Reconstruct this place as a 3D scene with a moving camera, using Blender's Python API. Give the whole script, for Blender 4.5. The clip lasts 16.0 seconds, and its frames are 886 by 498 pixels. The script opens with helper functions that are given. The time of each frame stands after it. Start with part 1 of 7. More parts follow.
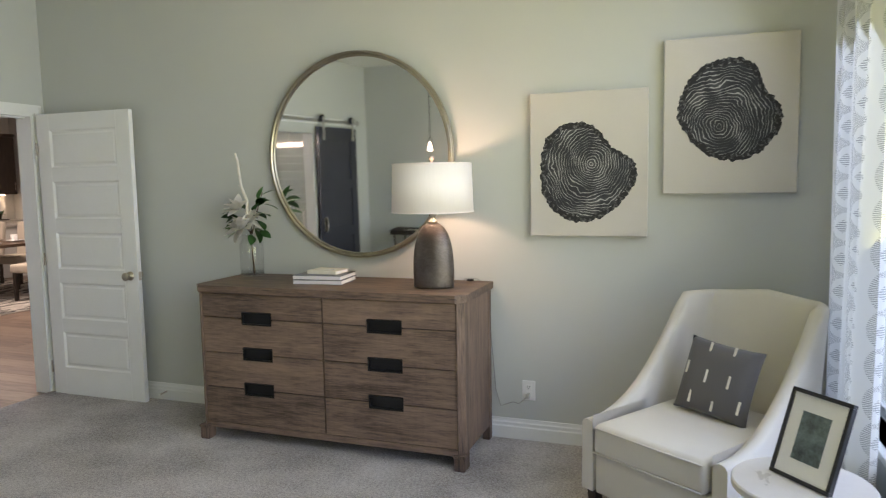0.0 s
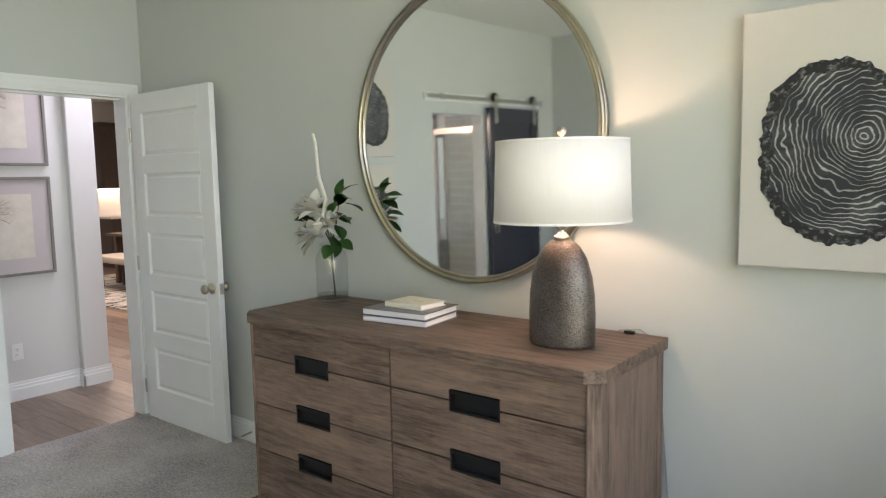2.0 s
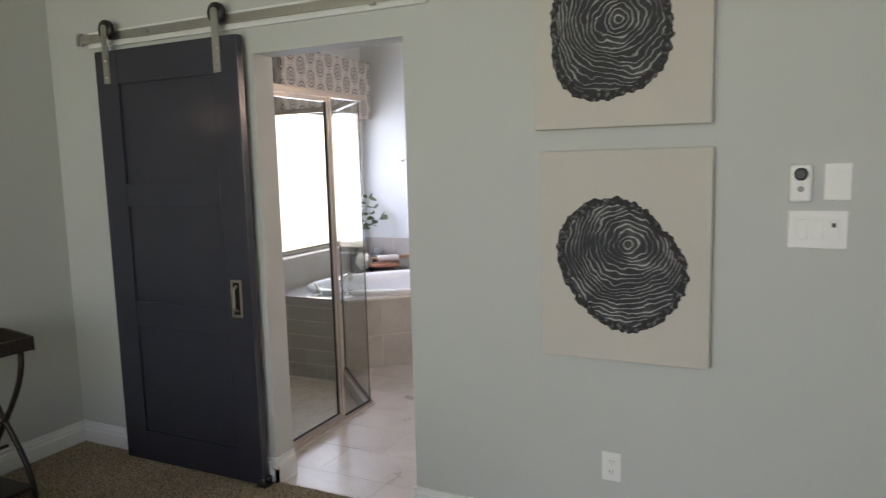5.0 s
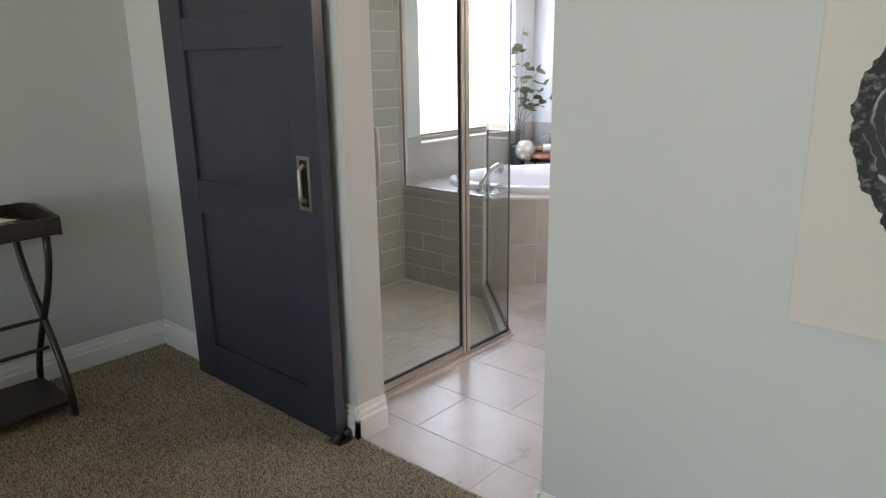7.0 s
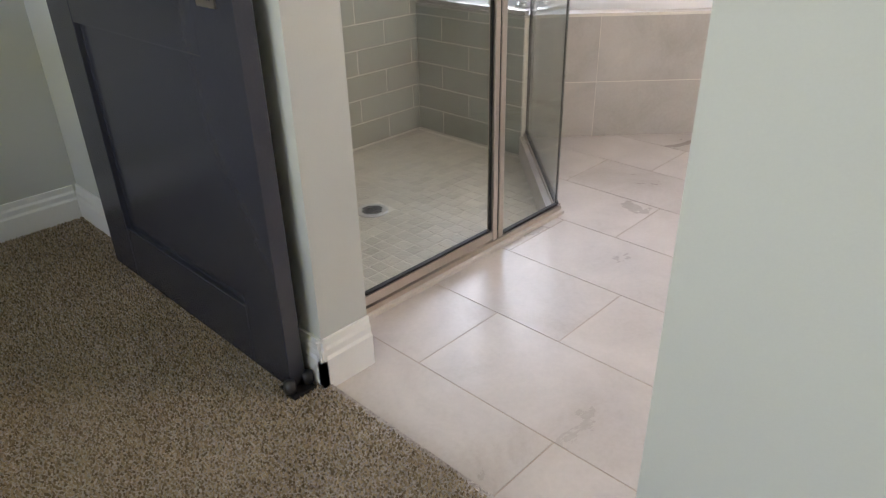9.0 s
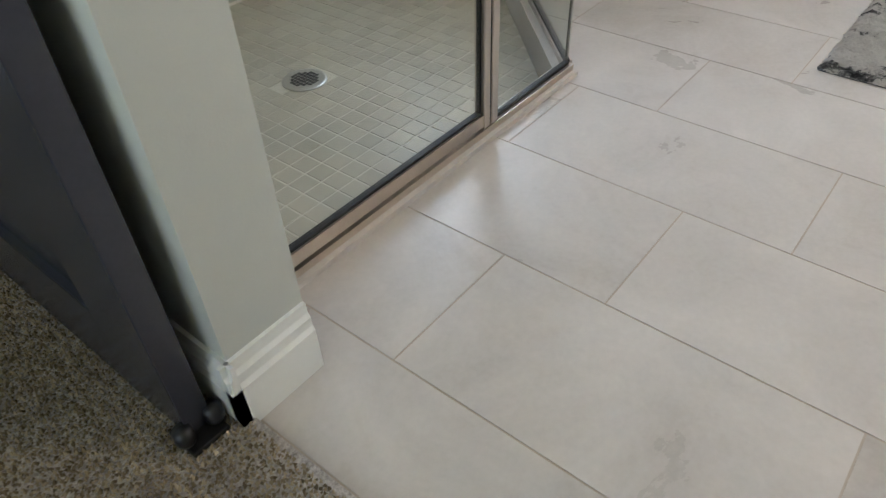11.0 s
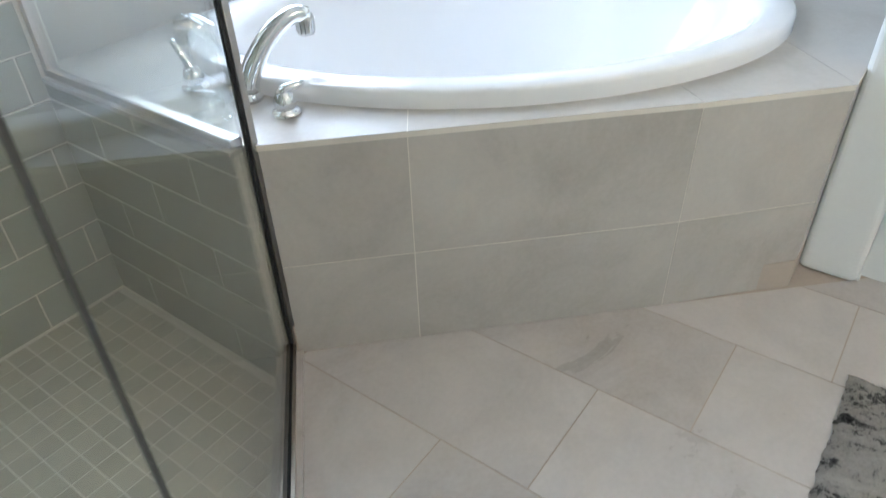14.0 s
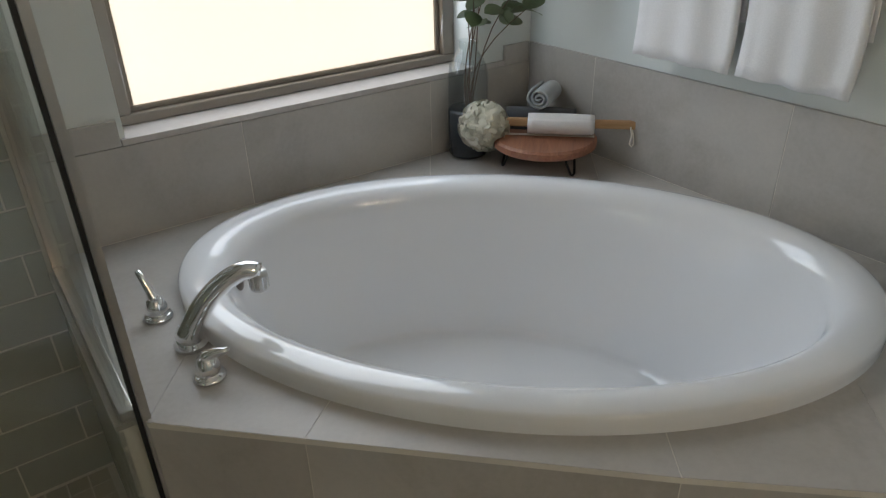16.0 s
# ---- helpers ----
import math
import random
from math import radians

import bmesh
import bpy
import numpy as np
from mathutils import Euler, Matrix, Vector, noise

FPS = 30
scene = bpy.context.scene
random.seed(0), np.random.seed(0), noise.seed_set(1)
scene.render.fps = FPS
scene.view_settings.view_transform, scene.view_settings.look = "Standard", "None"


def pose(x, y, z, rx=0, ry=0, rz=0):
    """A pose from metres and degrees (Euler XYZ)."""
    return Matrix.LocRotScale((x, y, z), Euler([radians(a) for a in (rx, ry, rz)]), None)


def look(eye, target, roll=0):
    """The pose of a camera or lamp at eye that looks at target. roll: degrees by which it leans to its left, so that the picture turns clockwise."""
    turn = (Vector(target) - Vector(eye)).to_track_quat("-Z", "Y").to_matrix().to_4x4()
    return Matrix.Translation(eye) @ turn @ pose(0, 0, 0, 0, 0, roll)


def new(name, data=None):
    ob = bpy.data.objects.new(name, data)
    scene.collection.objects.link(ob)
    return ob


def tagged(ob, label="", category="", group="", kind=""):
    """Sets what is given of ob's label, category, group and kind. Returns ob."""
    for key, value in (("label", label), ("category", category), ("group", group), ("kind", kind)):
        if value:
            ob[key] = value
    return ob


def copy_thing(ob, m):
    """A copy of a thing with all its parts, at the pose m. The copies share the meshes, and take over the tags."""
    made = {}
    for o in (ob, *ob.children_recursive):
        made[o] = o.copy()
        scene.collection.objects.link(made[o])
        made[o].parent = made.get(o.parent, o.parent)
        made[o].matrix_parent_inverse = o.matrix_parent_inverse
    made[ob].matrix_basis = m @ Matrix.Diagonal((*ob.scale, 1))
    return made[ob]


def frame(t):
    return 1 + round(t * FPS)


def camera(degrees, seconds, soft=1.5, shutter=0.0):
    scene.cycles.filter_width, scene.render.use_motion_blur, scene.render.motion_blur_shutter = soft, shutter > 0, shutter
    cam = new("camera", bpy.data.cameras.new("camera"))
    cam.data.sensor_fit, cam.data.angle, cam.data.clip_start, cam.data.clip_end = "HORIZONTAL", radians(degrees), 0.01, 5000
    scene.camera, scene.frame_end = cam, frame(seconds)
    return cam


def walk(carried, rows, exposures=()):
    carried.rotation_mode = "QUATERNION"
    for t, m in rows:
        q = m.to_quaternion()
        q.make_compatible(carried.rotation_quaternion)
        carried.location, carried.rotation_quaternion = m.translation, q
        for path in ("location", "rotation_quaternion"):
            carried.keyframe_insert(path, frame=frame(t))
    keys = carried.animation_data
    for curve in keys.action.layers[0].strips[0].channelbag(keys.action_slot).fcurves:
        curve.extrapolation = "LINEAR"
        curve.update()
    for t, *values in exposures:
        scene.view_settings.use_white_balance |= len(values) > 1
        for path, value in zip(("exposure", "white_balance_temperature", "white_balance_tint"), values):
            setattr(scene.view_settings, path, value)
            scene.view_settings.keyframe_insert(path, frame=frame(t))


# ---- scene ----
cam = camera(65.3, 16.0, 1.2, 0.2)
SIZE = 1.035      # metres to a unit of the plan below
PATH = [
    (0, (0.887, 0.532, 1.531), (0.21, 2.404, 1.336), -1.0),
    (0.5, (0.851, 0.85, 1.509), (-0.001, 2.649, 1.315), -1.0),
    (1, (0.768, 1.255, 1.52), (-0.237, 2.972, 1.319), -1.0),
    (1.5, (0.728, 1.666, 1.508), (-0.373, 3.323, 1.305), -1.1),
    (2, (0.647, 2.038, 1.517), (-0.58, 3.603, 1.31), -1.1),
    (2.5, (0.466, 2.368, 1.514), (-0.937, 3.778, 1.31), -1.1),
    (2.9, (0.277, 2.596, 1.509), (-1.373, 3.707, 1.306), -1.5),
    (3, (0.254, 2.645, 1.51), (-1.454, 3.665, 1.308), -1.4),
    (3.5, (-0.001, 2.867, 1.509), (-1.936, 3.34, 1.318), -1.3),
    (4, (-0.333, 2.998, 1.524), (-2.32, 2.924, 1.315), -1.3),
    (4.5, (-0.705, 3.028, 1.55), (-2.627, 2.524, 1.32), -1.4),
    (5, (-1.071, 2.998, 1.544), (-2.859, 2.137, 1.297), -1.5),
    (5.2, (-1.205, 2.952, 1.538), (-2.926, 1.966, 1.282), -1.5),
    (7.3, (-2.276, 2.444, 1.276), (-3.696, 1.165, 0.688), -0.8),
    (7.5, (-2.352, 2.371, 1.254), (-3.749, 1.091, 0.614), -0.9),
    (8, (-2.545, 2.212, 1.17), (-3.885, 0.944, 0.399), -1.1),
    (8.5, (-2.751, 2.069, 1.096), (-4.04, 0.823, 0.208), -1.3),
    (9, (-2.902, 1.924, 1.031), (-4.166, 0.69, 0.094), -1.3),
    (9.2, (-2.946, 1.862, 1.012), (-4.186, 0.644, 0.023), -1.5),
    (11.3, (-3.456, 1.394, 0.805), (-4.581, 0.452, -0.555), -2.7),
    (11.5, (-3.521, 1.372, 0.789), (-4.652, 0.439, -0.571), -2.7),
    (12, (-3.717, 1.289, 0.812), (-4.86, 0.388, -0.56), -2.7),
    (12.5, (-3.912, 1.21, 0.859), (-5.074, 0.329, -0.509), -2.5),
    (13, (-4.141, 1.154, 0.939), (-5.337, 0.267, -0.395), -2.4),
    (13.5, (-4.389, 1.133, 1.053), (-5.628, 0.202, -0.21), -2.2),
    (14, (-4.622, 1.078, 1.132), (-5.904, 0.11, -0.06), -1.9),
    (14.5, (-4.806, 1.071, 1.186), (-6.138, 0.02, 0.127), -1.5),
    (15, (-4.991, 1.118, 1.241), (-6.235, -0.103, 0.259), -1.6),
    (15.5, (-5.127, 1.124, 1.3), (-6.203, -0.252, 0.325), -1.4),
    (16, (-5.232, 1.145, 1.346), (-6.242, -0.289, 0.386), -1.4),
]
EXPOSURES = [  # seconds, stops, kelvin, tint
    (0.0, -0.02, 6200, 23), (0.5, 0.16, 6150, 23), (1.5, 0.12, 6050, 23), (2.5, 0.06, 6100, 22), (3.0, 0.04, 5950, 23), (3.5, 0.02, 5850, 23), (4.0, -0.14, 6050, 24), (4.5, -0.18, 6200, 25), (5.0, -0.42, 6350, 26), (7.3, 0.10, 6200, 25), (9.0, 0.34, 6350, 24),
    (11.5, 0.08, 6000, 13), (12.5, 0.10, 5950, 13), (13.5, 0.18, 5750, 12), (14.2, -0.02, 5800, 10), (15.0, -0.72, 6050, 11), (15.5, -1.06, 6350, 13), (16.0, -1.56, 6750, 12)]
walk(cam, [(t, look(Vector(eye) * SIZE, Vector(target) * SIZE, roll)) for t, eye, target, roll in PATH], EXPOSURES)

# ---------------------------------------------------------------- sky and large lights
world = bpy.data.worlds.new("sky")
scene.world = world
world.use_nodes = True
wn = world.node_tree.nodes
sky = wn.new("ShaderNodeTexSky")
sky.sky_type, sky.sun_disc = "NISHITA", False
sky.sun_elevation, sky.sun_rotation = radians(50), radians(160)
world.node_tree.links.new(sky.outputs[0], wn["Background"].inputs[0])
wn["Background"].inputs[1].default_value = 0.12


def lamp(name, kind, at, target, power, color, size=(1, 1), spread=180):
    data = bpy.data.lights.new(name, kind)
    data.energy, data.color = power, color
    if kind == "AREA":
        data.shape, data.size, data.size_y, data.spread = "RECTANGLE", size[0], size[1], radians(spread)
    elif kind == "POINT":
        data.shadow_soft_size = size[0]
    ob = new(name, data)
    ob.matrix_world = look(at, target)
    return ob


sun = bpy.data.lights.new("sun", "SUN")
sun.energy, sun.angle, sun.color = 2.5, radians(0.6), (1.0, 0.95, 0.86)
new("sun", sun).matrix_world = look((0, 0, 20), (5, 14, 0))

# daylight in the openings of the bedroom window and of the frosted bathroom window
lamp("bedroom_window_skylight", "AREA", (1.66, 2.22, 1.66), (0, 2.22, 1.0), 74, (0.68, 0.81, 1.0), (3.8, 2.34), 130)
lamp("bedroom_window_lawn_light", "AREA", (1.65, 1.90, 1.45), (0, 1.90, 2.6), 57, (1.0, 0.96, 0.30), (3.2, 1.9), 150)
lamp("bath_window_daylight", "AREA", (-6.07, -0.64, 1.43), (-6.07, 1.0, 1.2), 29, (0.64, 0.80, 1.0), (1.0, 1.1))


lamp("kitchen_ceiling_light", "AREA", (-8.2, 6.6, 2.97), (-8.2, 6.6, 0), 150, (1.0, 0.80, 0.58), (2.0, 2.0))
# added fill lamp without a fixture, brightens the hall wall
lamp("hall_fill_light", "AREA", (-4.2, 4.9, 2.97), (-4.2, 4.9, 0), 33, (0.97, 0.95, 0.98), (0.5, 0.5))
lamp("dresser_lamp_bulb", "POINT", (-0.455, 4.085, 1.50), (0, 0, 0), 7.5, (1.0, 0.70, 0.44), (0.035, 0.035))


# ---------------------------------------------------------------- materials
def nodes_of(name):
    m = bpy.data.materials.new(name)
    m.use_nodes = True
    t = m.node_tree
    return m, t, t.nodes["Principled BSDF"]


def ramp(t, fac, stops):
    r = t.nodes.new("ShaderNodeValToRGB")
    while len(r.color_ramp.elements) < len(stops):
        r.color_ramp.elements.new(0.5)
    for e, (p, c) in zip(r.color_ramp.elements, stops):
        e.position, e.color = p, (*c, 1)
    t.links.new(fac, r.inputs[0])
    return r.outputs[0]


def coords(t, scale=(1, 1, 1), which="Object"):
    c, mp = t.nodes.new("ShaderNodeTexCoord"), t.nodes.new("ShaderNodeMapping")
    mp.inputs["Scale"].default_value = scale
    t.links.new(c.outputs[which], mp.inputs[0])
    return mp.outputs[0]


def noise_tex(t, vec, scale, detail=4, rough=0.55, distortion=0.0):
    n = t.nodes.new("ShaderNodeTexNoise")
    n.inputs["Scale"].default_value, n.inputs["Detail"].default_value = scale, detail
    n.inputs["Roughness"].default_value, n.inputs["Distortion"].default_value = rough, distortion
    t.links.new(vec, n.inputs["Vector"])
    return n.outputs["Fac"]


def calc(t, op, a, b, c=None):
    n = t.nodes.new("ShaderNodeMath")
    n.operation = op
    for i, v in enumerate((a, b, c)):
        if v is None:
            continue
        if isinstance(v, (int, float)):
            n.inputs[i].default_value = v
        else:
            t.links.new(v, n.inputs[i])
    return n.outputs[0]


def blend(t, fac, a, b, mode="MIX"):
    n = t.nodes.new("ShaderNodeMix")
    n.data_type, n.blend_type = "RGBA", mode
    for v, sock in ((fac, n.inputs[0]), (a, n.inputs[6]), (b, n.inputs[7])):
        if isinstance(v, (int, float)):
            sock.default_value = v
        elif isinstance(v, tuple):
            sock.default_value = (*v, 1)
        else:
            t.links.new(v, sock)
    return n.outputs[2]


def bump(t, b, height, strength=0.3, dist=0.01):
    n = t.nodes.new("ShaderNodeBump")
    n.inputs["Strength"].default_value, n.inputs["Distance"].default_value = strength, dist
    t.links.new(height, n.inputs["Height"])
    t.links.new(n.outputs[0], b.inputs["Normal"])


def shade(c, k):
    return tuple(min(1.0, v * k) for v in c)


def plain(name, color, rough=0.5, metal=0.0, vary=0.08, scale=6.0, fine=120.0, relief=0.05, dist=0.002, space=(1, 1, 1), spec=0.5, piece=0.0):
    """A surface with soft stains, fine grain and a little relief; piece: how far pieces differ from one another."""
    m, t, b = nodes_of(name)
    v = coords(t, space)
    big, small = noise_tex(t, v, scale, 5), noise_tex(t, v, fine, 3)
    mixed = calc(t, "MULTIPLY_ADD", small, 0.35, calc(t, "MULTIPLY", big, 0.65))
    col = ramp(t, mixed, [(0.3, shade(color, 1 - vary)), (0.7, shade(color, 1 + vary))])
    if piece:
        info = t.nodes.new("ShaderNodeObjectInfo")
        k = calc(t, "MULTIPLY_ADD", info.outputs["Random"], 2 * piece, 1 - piece)
        comb = t.nodes.new("ShaderNodeCombineColor")
        for i in range(3):
            t.links.new(k, comb.inputs[i])
        col = blend(t, 1.0, col, comb.outputs[0], "MULTIPLY")
    t.links.new(col, b.inputs["Base Color"])
    r = calc(t, "MULTIPLY_ADD", big, 0.12, rough - 0.06)
    t.links.new(r, b.inputs["Roughness"])
    b.inputs["Metallic"].default_value = metal
    b.inputs["Specular IOR Level"].default_value = spec
    if relief:
        bump(t, b, small, relief, dist)
    return m


def wood(name, dark, light, along="x", rough=0.5, scale=1.0, piece=0.15, relief=0.25, worn=0.0):
    m, t, b = nodes_of(name)
    stretch = {"x": (1.2, 14, 14), "y": (14, 1.2, 14), "z": (14, 14, 1.2)}[along]
    info = t.nodes.new("ShaderNodeObjectInfo")
    c, mp = t.nodes.new("ShaderNodeTexCoord"), t.nodes.new("ShaderNodeMapping")
    mp.inputs["Scale"].default_value = [s * scale for s in stretch]
    off = t.nodes.new("ShaderNodeCombineXYZ")
    for i in range(3):
        t.links.new(calc(t, "MULTIPLY", info.outputs["Random"], 37.0 + 11 * i), off.inputs[i])
    t.links.new(off.outputs[0], mp.inputs["Location"])
    t.links.new(c.outputs["Object"], mp.inputs[0])
    v = mp.outputs[0]
    grain = noise_tex(t, v, 3.0, 8, 0.65, 0.6)
    streak = noise_tex(t, v, 11.0, 4, 0.6, 0.2)
    f = calc(t, "MULTIPLY_ADD", streak, 0.45, calc(t, "MULTIPLY", grain, 0.6))
    f = calc(t, "ADD", f, calc(t, "MULTIPLY_ADD", info.outputs["Random"], 2 * piece, -piece))
    if worn:      # planks worn pale in patches and marked by the saw across the grain
        patch = noise_tex(t, coords(t, tuple(2.2 if k == along else 6.0 for k in "xyz")), 1.0, 5, 0.6, 0.5)
        saw = noise_tex(t, coords(t, tuple(60.0 if k == along else 3.0 for k in "xyz")), 1.0, 3, 0.6)
        f = calc(t, "ADD", f, calc(t, "MULTIPLY", calc(t, "SUBTRACT", patch, 0.5), worn * 1.3))
        f = calc(t, "ADD", f, calc(t, "MULTIPLY", calc(t, "SUBTRACT", saw, 0.5), worn * 0.22))
    mid = tuple((a + d) / 2 for a, d in zip(dark, light))
    col = ramp(t, f, [(0.34, dark), (0.5, mid), (0.68, light)])
    t.links.new(col, b.inputs["Base Color"])
    t.links.new(calc(t, "MULTIPLY_ADD", streak, 0.25, rough - 0.12), b.inputs["Roughness"])
    bump(t, b, f, relief, 0.002)
    return m


def stone(name, color, rough=0.35, vary=0.16, piece=0.05, scale=3.0, island=0.0):
    """Porcelain tile: soft clouds, thin veins, satin gloss; every piece has its own part of the pattern."""
    m, t, b = nodes_of(name)
    info = t.nodes.new("ShaderNodeObjectInfo")
    c, mp = t.nodes.new("ShaderNodeTexCoord"), t.nodes.new("ShaderNodeMapping")
    off = t.nodes.new("ShaderNodeCombineXYZ")
    for i in range(3):
        t.links.new(calc(t, "MULTIPLY", info.outputs["Random"], 53.0 + 17 * i), off.inputs[i])
    t.links.new(off.outputs[0], mp.inputs["Location"])
    t.links.new(c.outputs["Object"], mp.inputs[0])
    v = mp.outputs[0]
    cloud = noise_tex(t, v, scale, 9, 0.62, 0.9)
    vein = noise_tex(t, v, scale * 2.2, 6, 0.6, 2.4)
    speck = noise_tex(t, v, 90, 2)
    vein = calc(t, "ABSOLUTE", calc(t, "SUBTRACT", vein, 0.5), 0)
    broad = noise_tex(t, v, scale * 0.45, 3, 0.5, 0.3)
    f = calc(t, "ADD", calc(t, "MULTIPLY_ADD", speck, 0.12, calc(t, "MULTIPLY_ADD", cloud, 0.55, calc(t, "MULTIPLY", broad, 0.38))), calc(t, "MULTIPLY", vein, -0.14))
    f = calc(t, "ADD", f, calc(t, "MULTIPLY_ADD", info.outputs["Random"], 2 * piece, -piece))
    if island:
        f = calc(t, "ADD", f, calc(t, "MULTIPLY_ADD", t.nodes.new("ShaderNodeNewGeometry").outputs["Random Per Island"], 2 * island, -island))
    col = ramp(t, f, [(0.22, tuple(a * b for a, b in zip(shade(color, 1 - vary), (1.0, 0.94, 0.86)))), (0.5, color), (0.74, shade(color, 1 + vary * 0.7))])
    t.links.new(col, b.inputs["Base Color"])
    t.links.new(calc(t, "MULTIPLY_ADD", cloud, 0.2, rough - 0.1), b.inputs["Roughness"])
    bump(t, b, cloud, 0.06, 0.004)
    return m


def carpet_mat(name, dark, light):
    m, t, b = nodes_of(name)
    v = coords(t)
    tuft = noise_tex(t, v, 170, 4, 0.7)
    curl = noise_tex(t, v, 70, 3, 0.6)
    worn = noise_tex(t, v, 2.2, 4)
    f = calc(t, "MULTIPLY_ADD", tuft, 0.5, calc(t, "MULTIPLY_ADD", curl, 0.3, calc(t, "MULTIPLY", worn, 0.3)))
    t.links.new(ramp(t, f, [(0.42, dark), (0.64, light)]), b.inputs["Base Color"])
    b.inputs["Roughness"].default_value = 0.95
    b.inputs["Specular IOR Level"].default_value = 0.1
    bump(t, b, calc(t, "ADD", tuft, curl), 1.0, 0.012)
    return m


def fabric(name, color, rough=0.9, weave=420.0, vary=0.06, sheen=0.2):
    m, t, b = nodes_of(name)
    v = coords(t)
    big, fine = noise_tex(t, v, 4, 3), noise_tex(t, v, weave, 2, 0.6)
    f = calc(t, "MULTIPLY_ADD", fine, 0.5, calc(t, "MULTIPLY", big, 0.5))
    t.links.new(ramp(t, f, [(0.3, shade(color, 1 - vary)), (0.7, shade(color, 1 + vary))]), b.inputs["Base Color"])
    b.inputs["Roughness"].default_value = rough
    b.inputs["Sheen Weight"].default_value = sheen
    bump(t, b, fine, 0.4, 0.0015)
    return m


def glass_mat(name, tint=(1, 1, 1), rough=0.0, ior=1.45):
    m, t, b = nodes_of(name)
    b.inputs["Base Color"].default_value = (*tint, 1)
    b.inputs["Transmission Weight"].default_value = 1
    b.inputs["Roughness"].default_value, b.inputs["IOR"].default_value = rough, ior
    return m


def glow(name, color, strength):
    m, t, b = nodes_of(name)
    b.inputs["Base Color"].default_value = (*color, 1)
    b.inputs["Emission Color"].default_value = (*color, 1)
    b.inputs["Emission Strength"].default_value = strength
    return m


def metal(name, color, rough, vary=0.04):
    return plain(name, color, rough, 1.0, vary, 12, 300, 0.02, 0.0005)


def thin_pane(name, tint=(0.97, 0.985, 0.98), gloss_rough=0.0):
    """Clear sheet glass: lets the view through straight and mirrors more at a grazing angle."""
    m, t, b = nodes_of(name)
    t.nodes.remove(b)
    tr, gl, mx, lw = (t.nodes.new(n) for n in ("ShaderNodeBsdfTransparent", "ShaderNodeBsdfGlossy", "ShaderNodeMixShader", "ShaderNodeLayerWeight"))
    tr.inputs[0].default_value = (*tint, 1)
    gl.inputs["Roughness"].default_value = gloss_rough
    lw.inputs["Blend"].default_value = 0.5
    t.links.new(calc(t, "MULTIPLY_ADD", calc(t, "POWER", lw.outputs["Facing"], 4.0), 0.5, 0.035), mx.inputs[0])
    t.links.new(tr.outputs[0], mx.inputs[1])
    t.links.new(gl.outputs[0], mx.inputs[2])
    t.links.new(mx.outputs[0], t.nodes["Material Output"].inputs[0])
    return m


M_WALL = plain("sage_wall_paint", (0.528, 0.545, 0.522), 0.62, vary=0.03, scale=1.3, fine=260, relief=0.12, dist=0.002)
M_BATHWALL = plain("pale_wall_paint", (0.69, 0.725, 0.70), 0.6, vary=0.03, scale=1.3, fine=260, relief=0.12, dist=0.002)
M_HALLWALL = plain("hall_wall_paint", (0.66, 0.66, 0.64), 0.6, vary=0.02, scale=1.3, fine=260, relief=0.1, dist=0.002)
M_CEIL = plain("ceiling_paint", (0.78, 0.79, 0.76), 0.8, vary=0.02, scale=2, fine=180, relief=0.2, dist=0.003)
M_TRIM = plain("white_trim_paint", (0.78, 0.79, 0.78), 0.35, vary=0.03, scale=3, fine=90, relief=0.04, dist=0.001)
M_CARPET = carpet_mat("cut_pile_carpet", (0.235, 0.21, 0.20), (0.70, 0.66, 0.64))
M_TILE = stone("greige_porcelain_tile", (0.515, 0.485, 0.465), 0.30, 0.38, 0.03)
M_DECKTILE = stone("grey_porcelain_tile", (0.455, 0.435, 0.405), 0.36, 0.34, 0.03)
M_SUBWAY = stone("grey_green_wall_tile", (0.43, 0.44, 0.39), 0.22, 0.10, 0.05)
M_MOSAIC = stone("beige_mosaic_tile", (0.51, 0.48, 0.405), 0.40, 0.26, 0.10, 6.0, 0.10)
M_GROUT = plain("beige_grout", (0.46, 0.40, 0.34), 0.9, vary=0.08, relief=0.3)
M_GROUT_PALE = plain("pale_grout", (0.72, 0.69, 0.62), 0.9, vary=0.06, relief=0.3)
M_DRESSER = wood("weathered_oak", (0.044, 0.028, 0.021), (0.235, 0.158, 0.114), "x", 0.55, 1.0, 0.06, 0.4, 0.30)
M_DRESSER_UP = wood("weathered_oak_upright", (0.044, 0.028, 0.021), (0.225, 0.152, 0.110), "z", 0.55, 1.0, 0.06, 0.25, 0.30)
M_PLANK = wood("oak_floor_planks", (0.125, 0.088, 0.066), (0.32, 0.24, 0.185), "x", 0.38, 0.8, 0.12)
M_BLACKMETAL = plain("black_metal", (0.012, 0.012, 0.013), 0.42, 0.4, 0.2)
# near-black colour that paints in the shade between drawer fronts
M_SHADOWGAP = plain("gap_shade_paint", (0.02, 0.016, 0.013), 0.9)
M_BARN = plain("charcoal_navy_paint", (0.036, 0.038, 0.052), 0.24, vary=0.1, scale=3, fine=160, relief=0.05, dist=0.001)
M_NICKEL = metal("brushed_nickel", (0.56, 0.50, 0.44), 0.30)
M_CHROME = metal("polished_chrome", (0.86, 0.87, 0.88), 0.05)
M_STEEL = metal("satin_steel", (0.55, 0.54, 0.52), 0.33)
M_PEWTER = metal("antique_pewter", (0.42, 0.385, 0.31), 0.32, 0.15)
M_MIRROR = metal("mirror_silver", (0.93, 0.94, 0.93), 0.005, 0.0)
M_GASKET = plain("black_rubber", (0.01, 0.01, 0.01), 0.6)
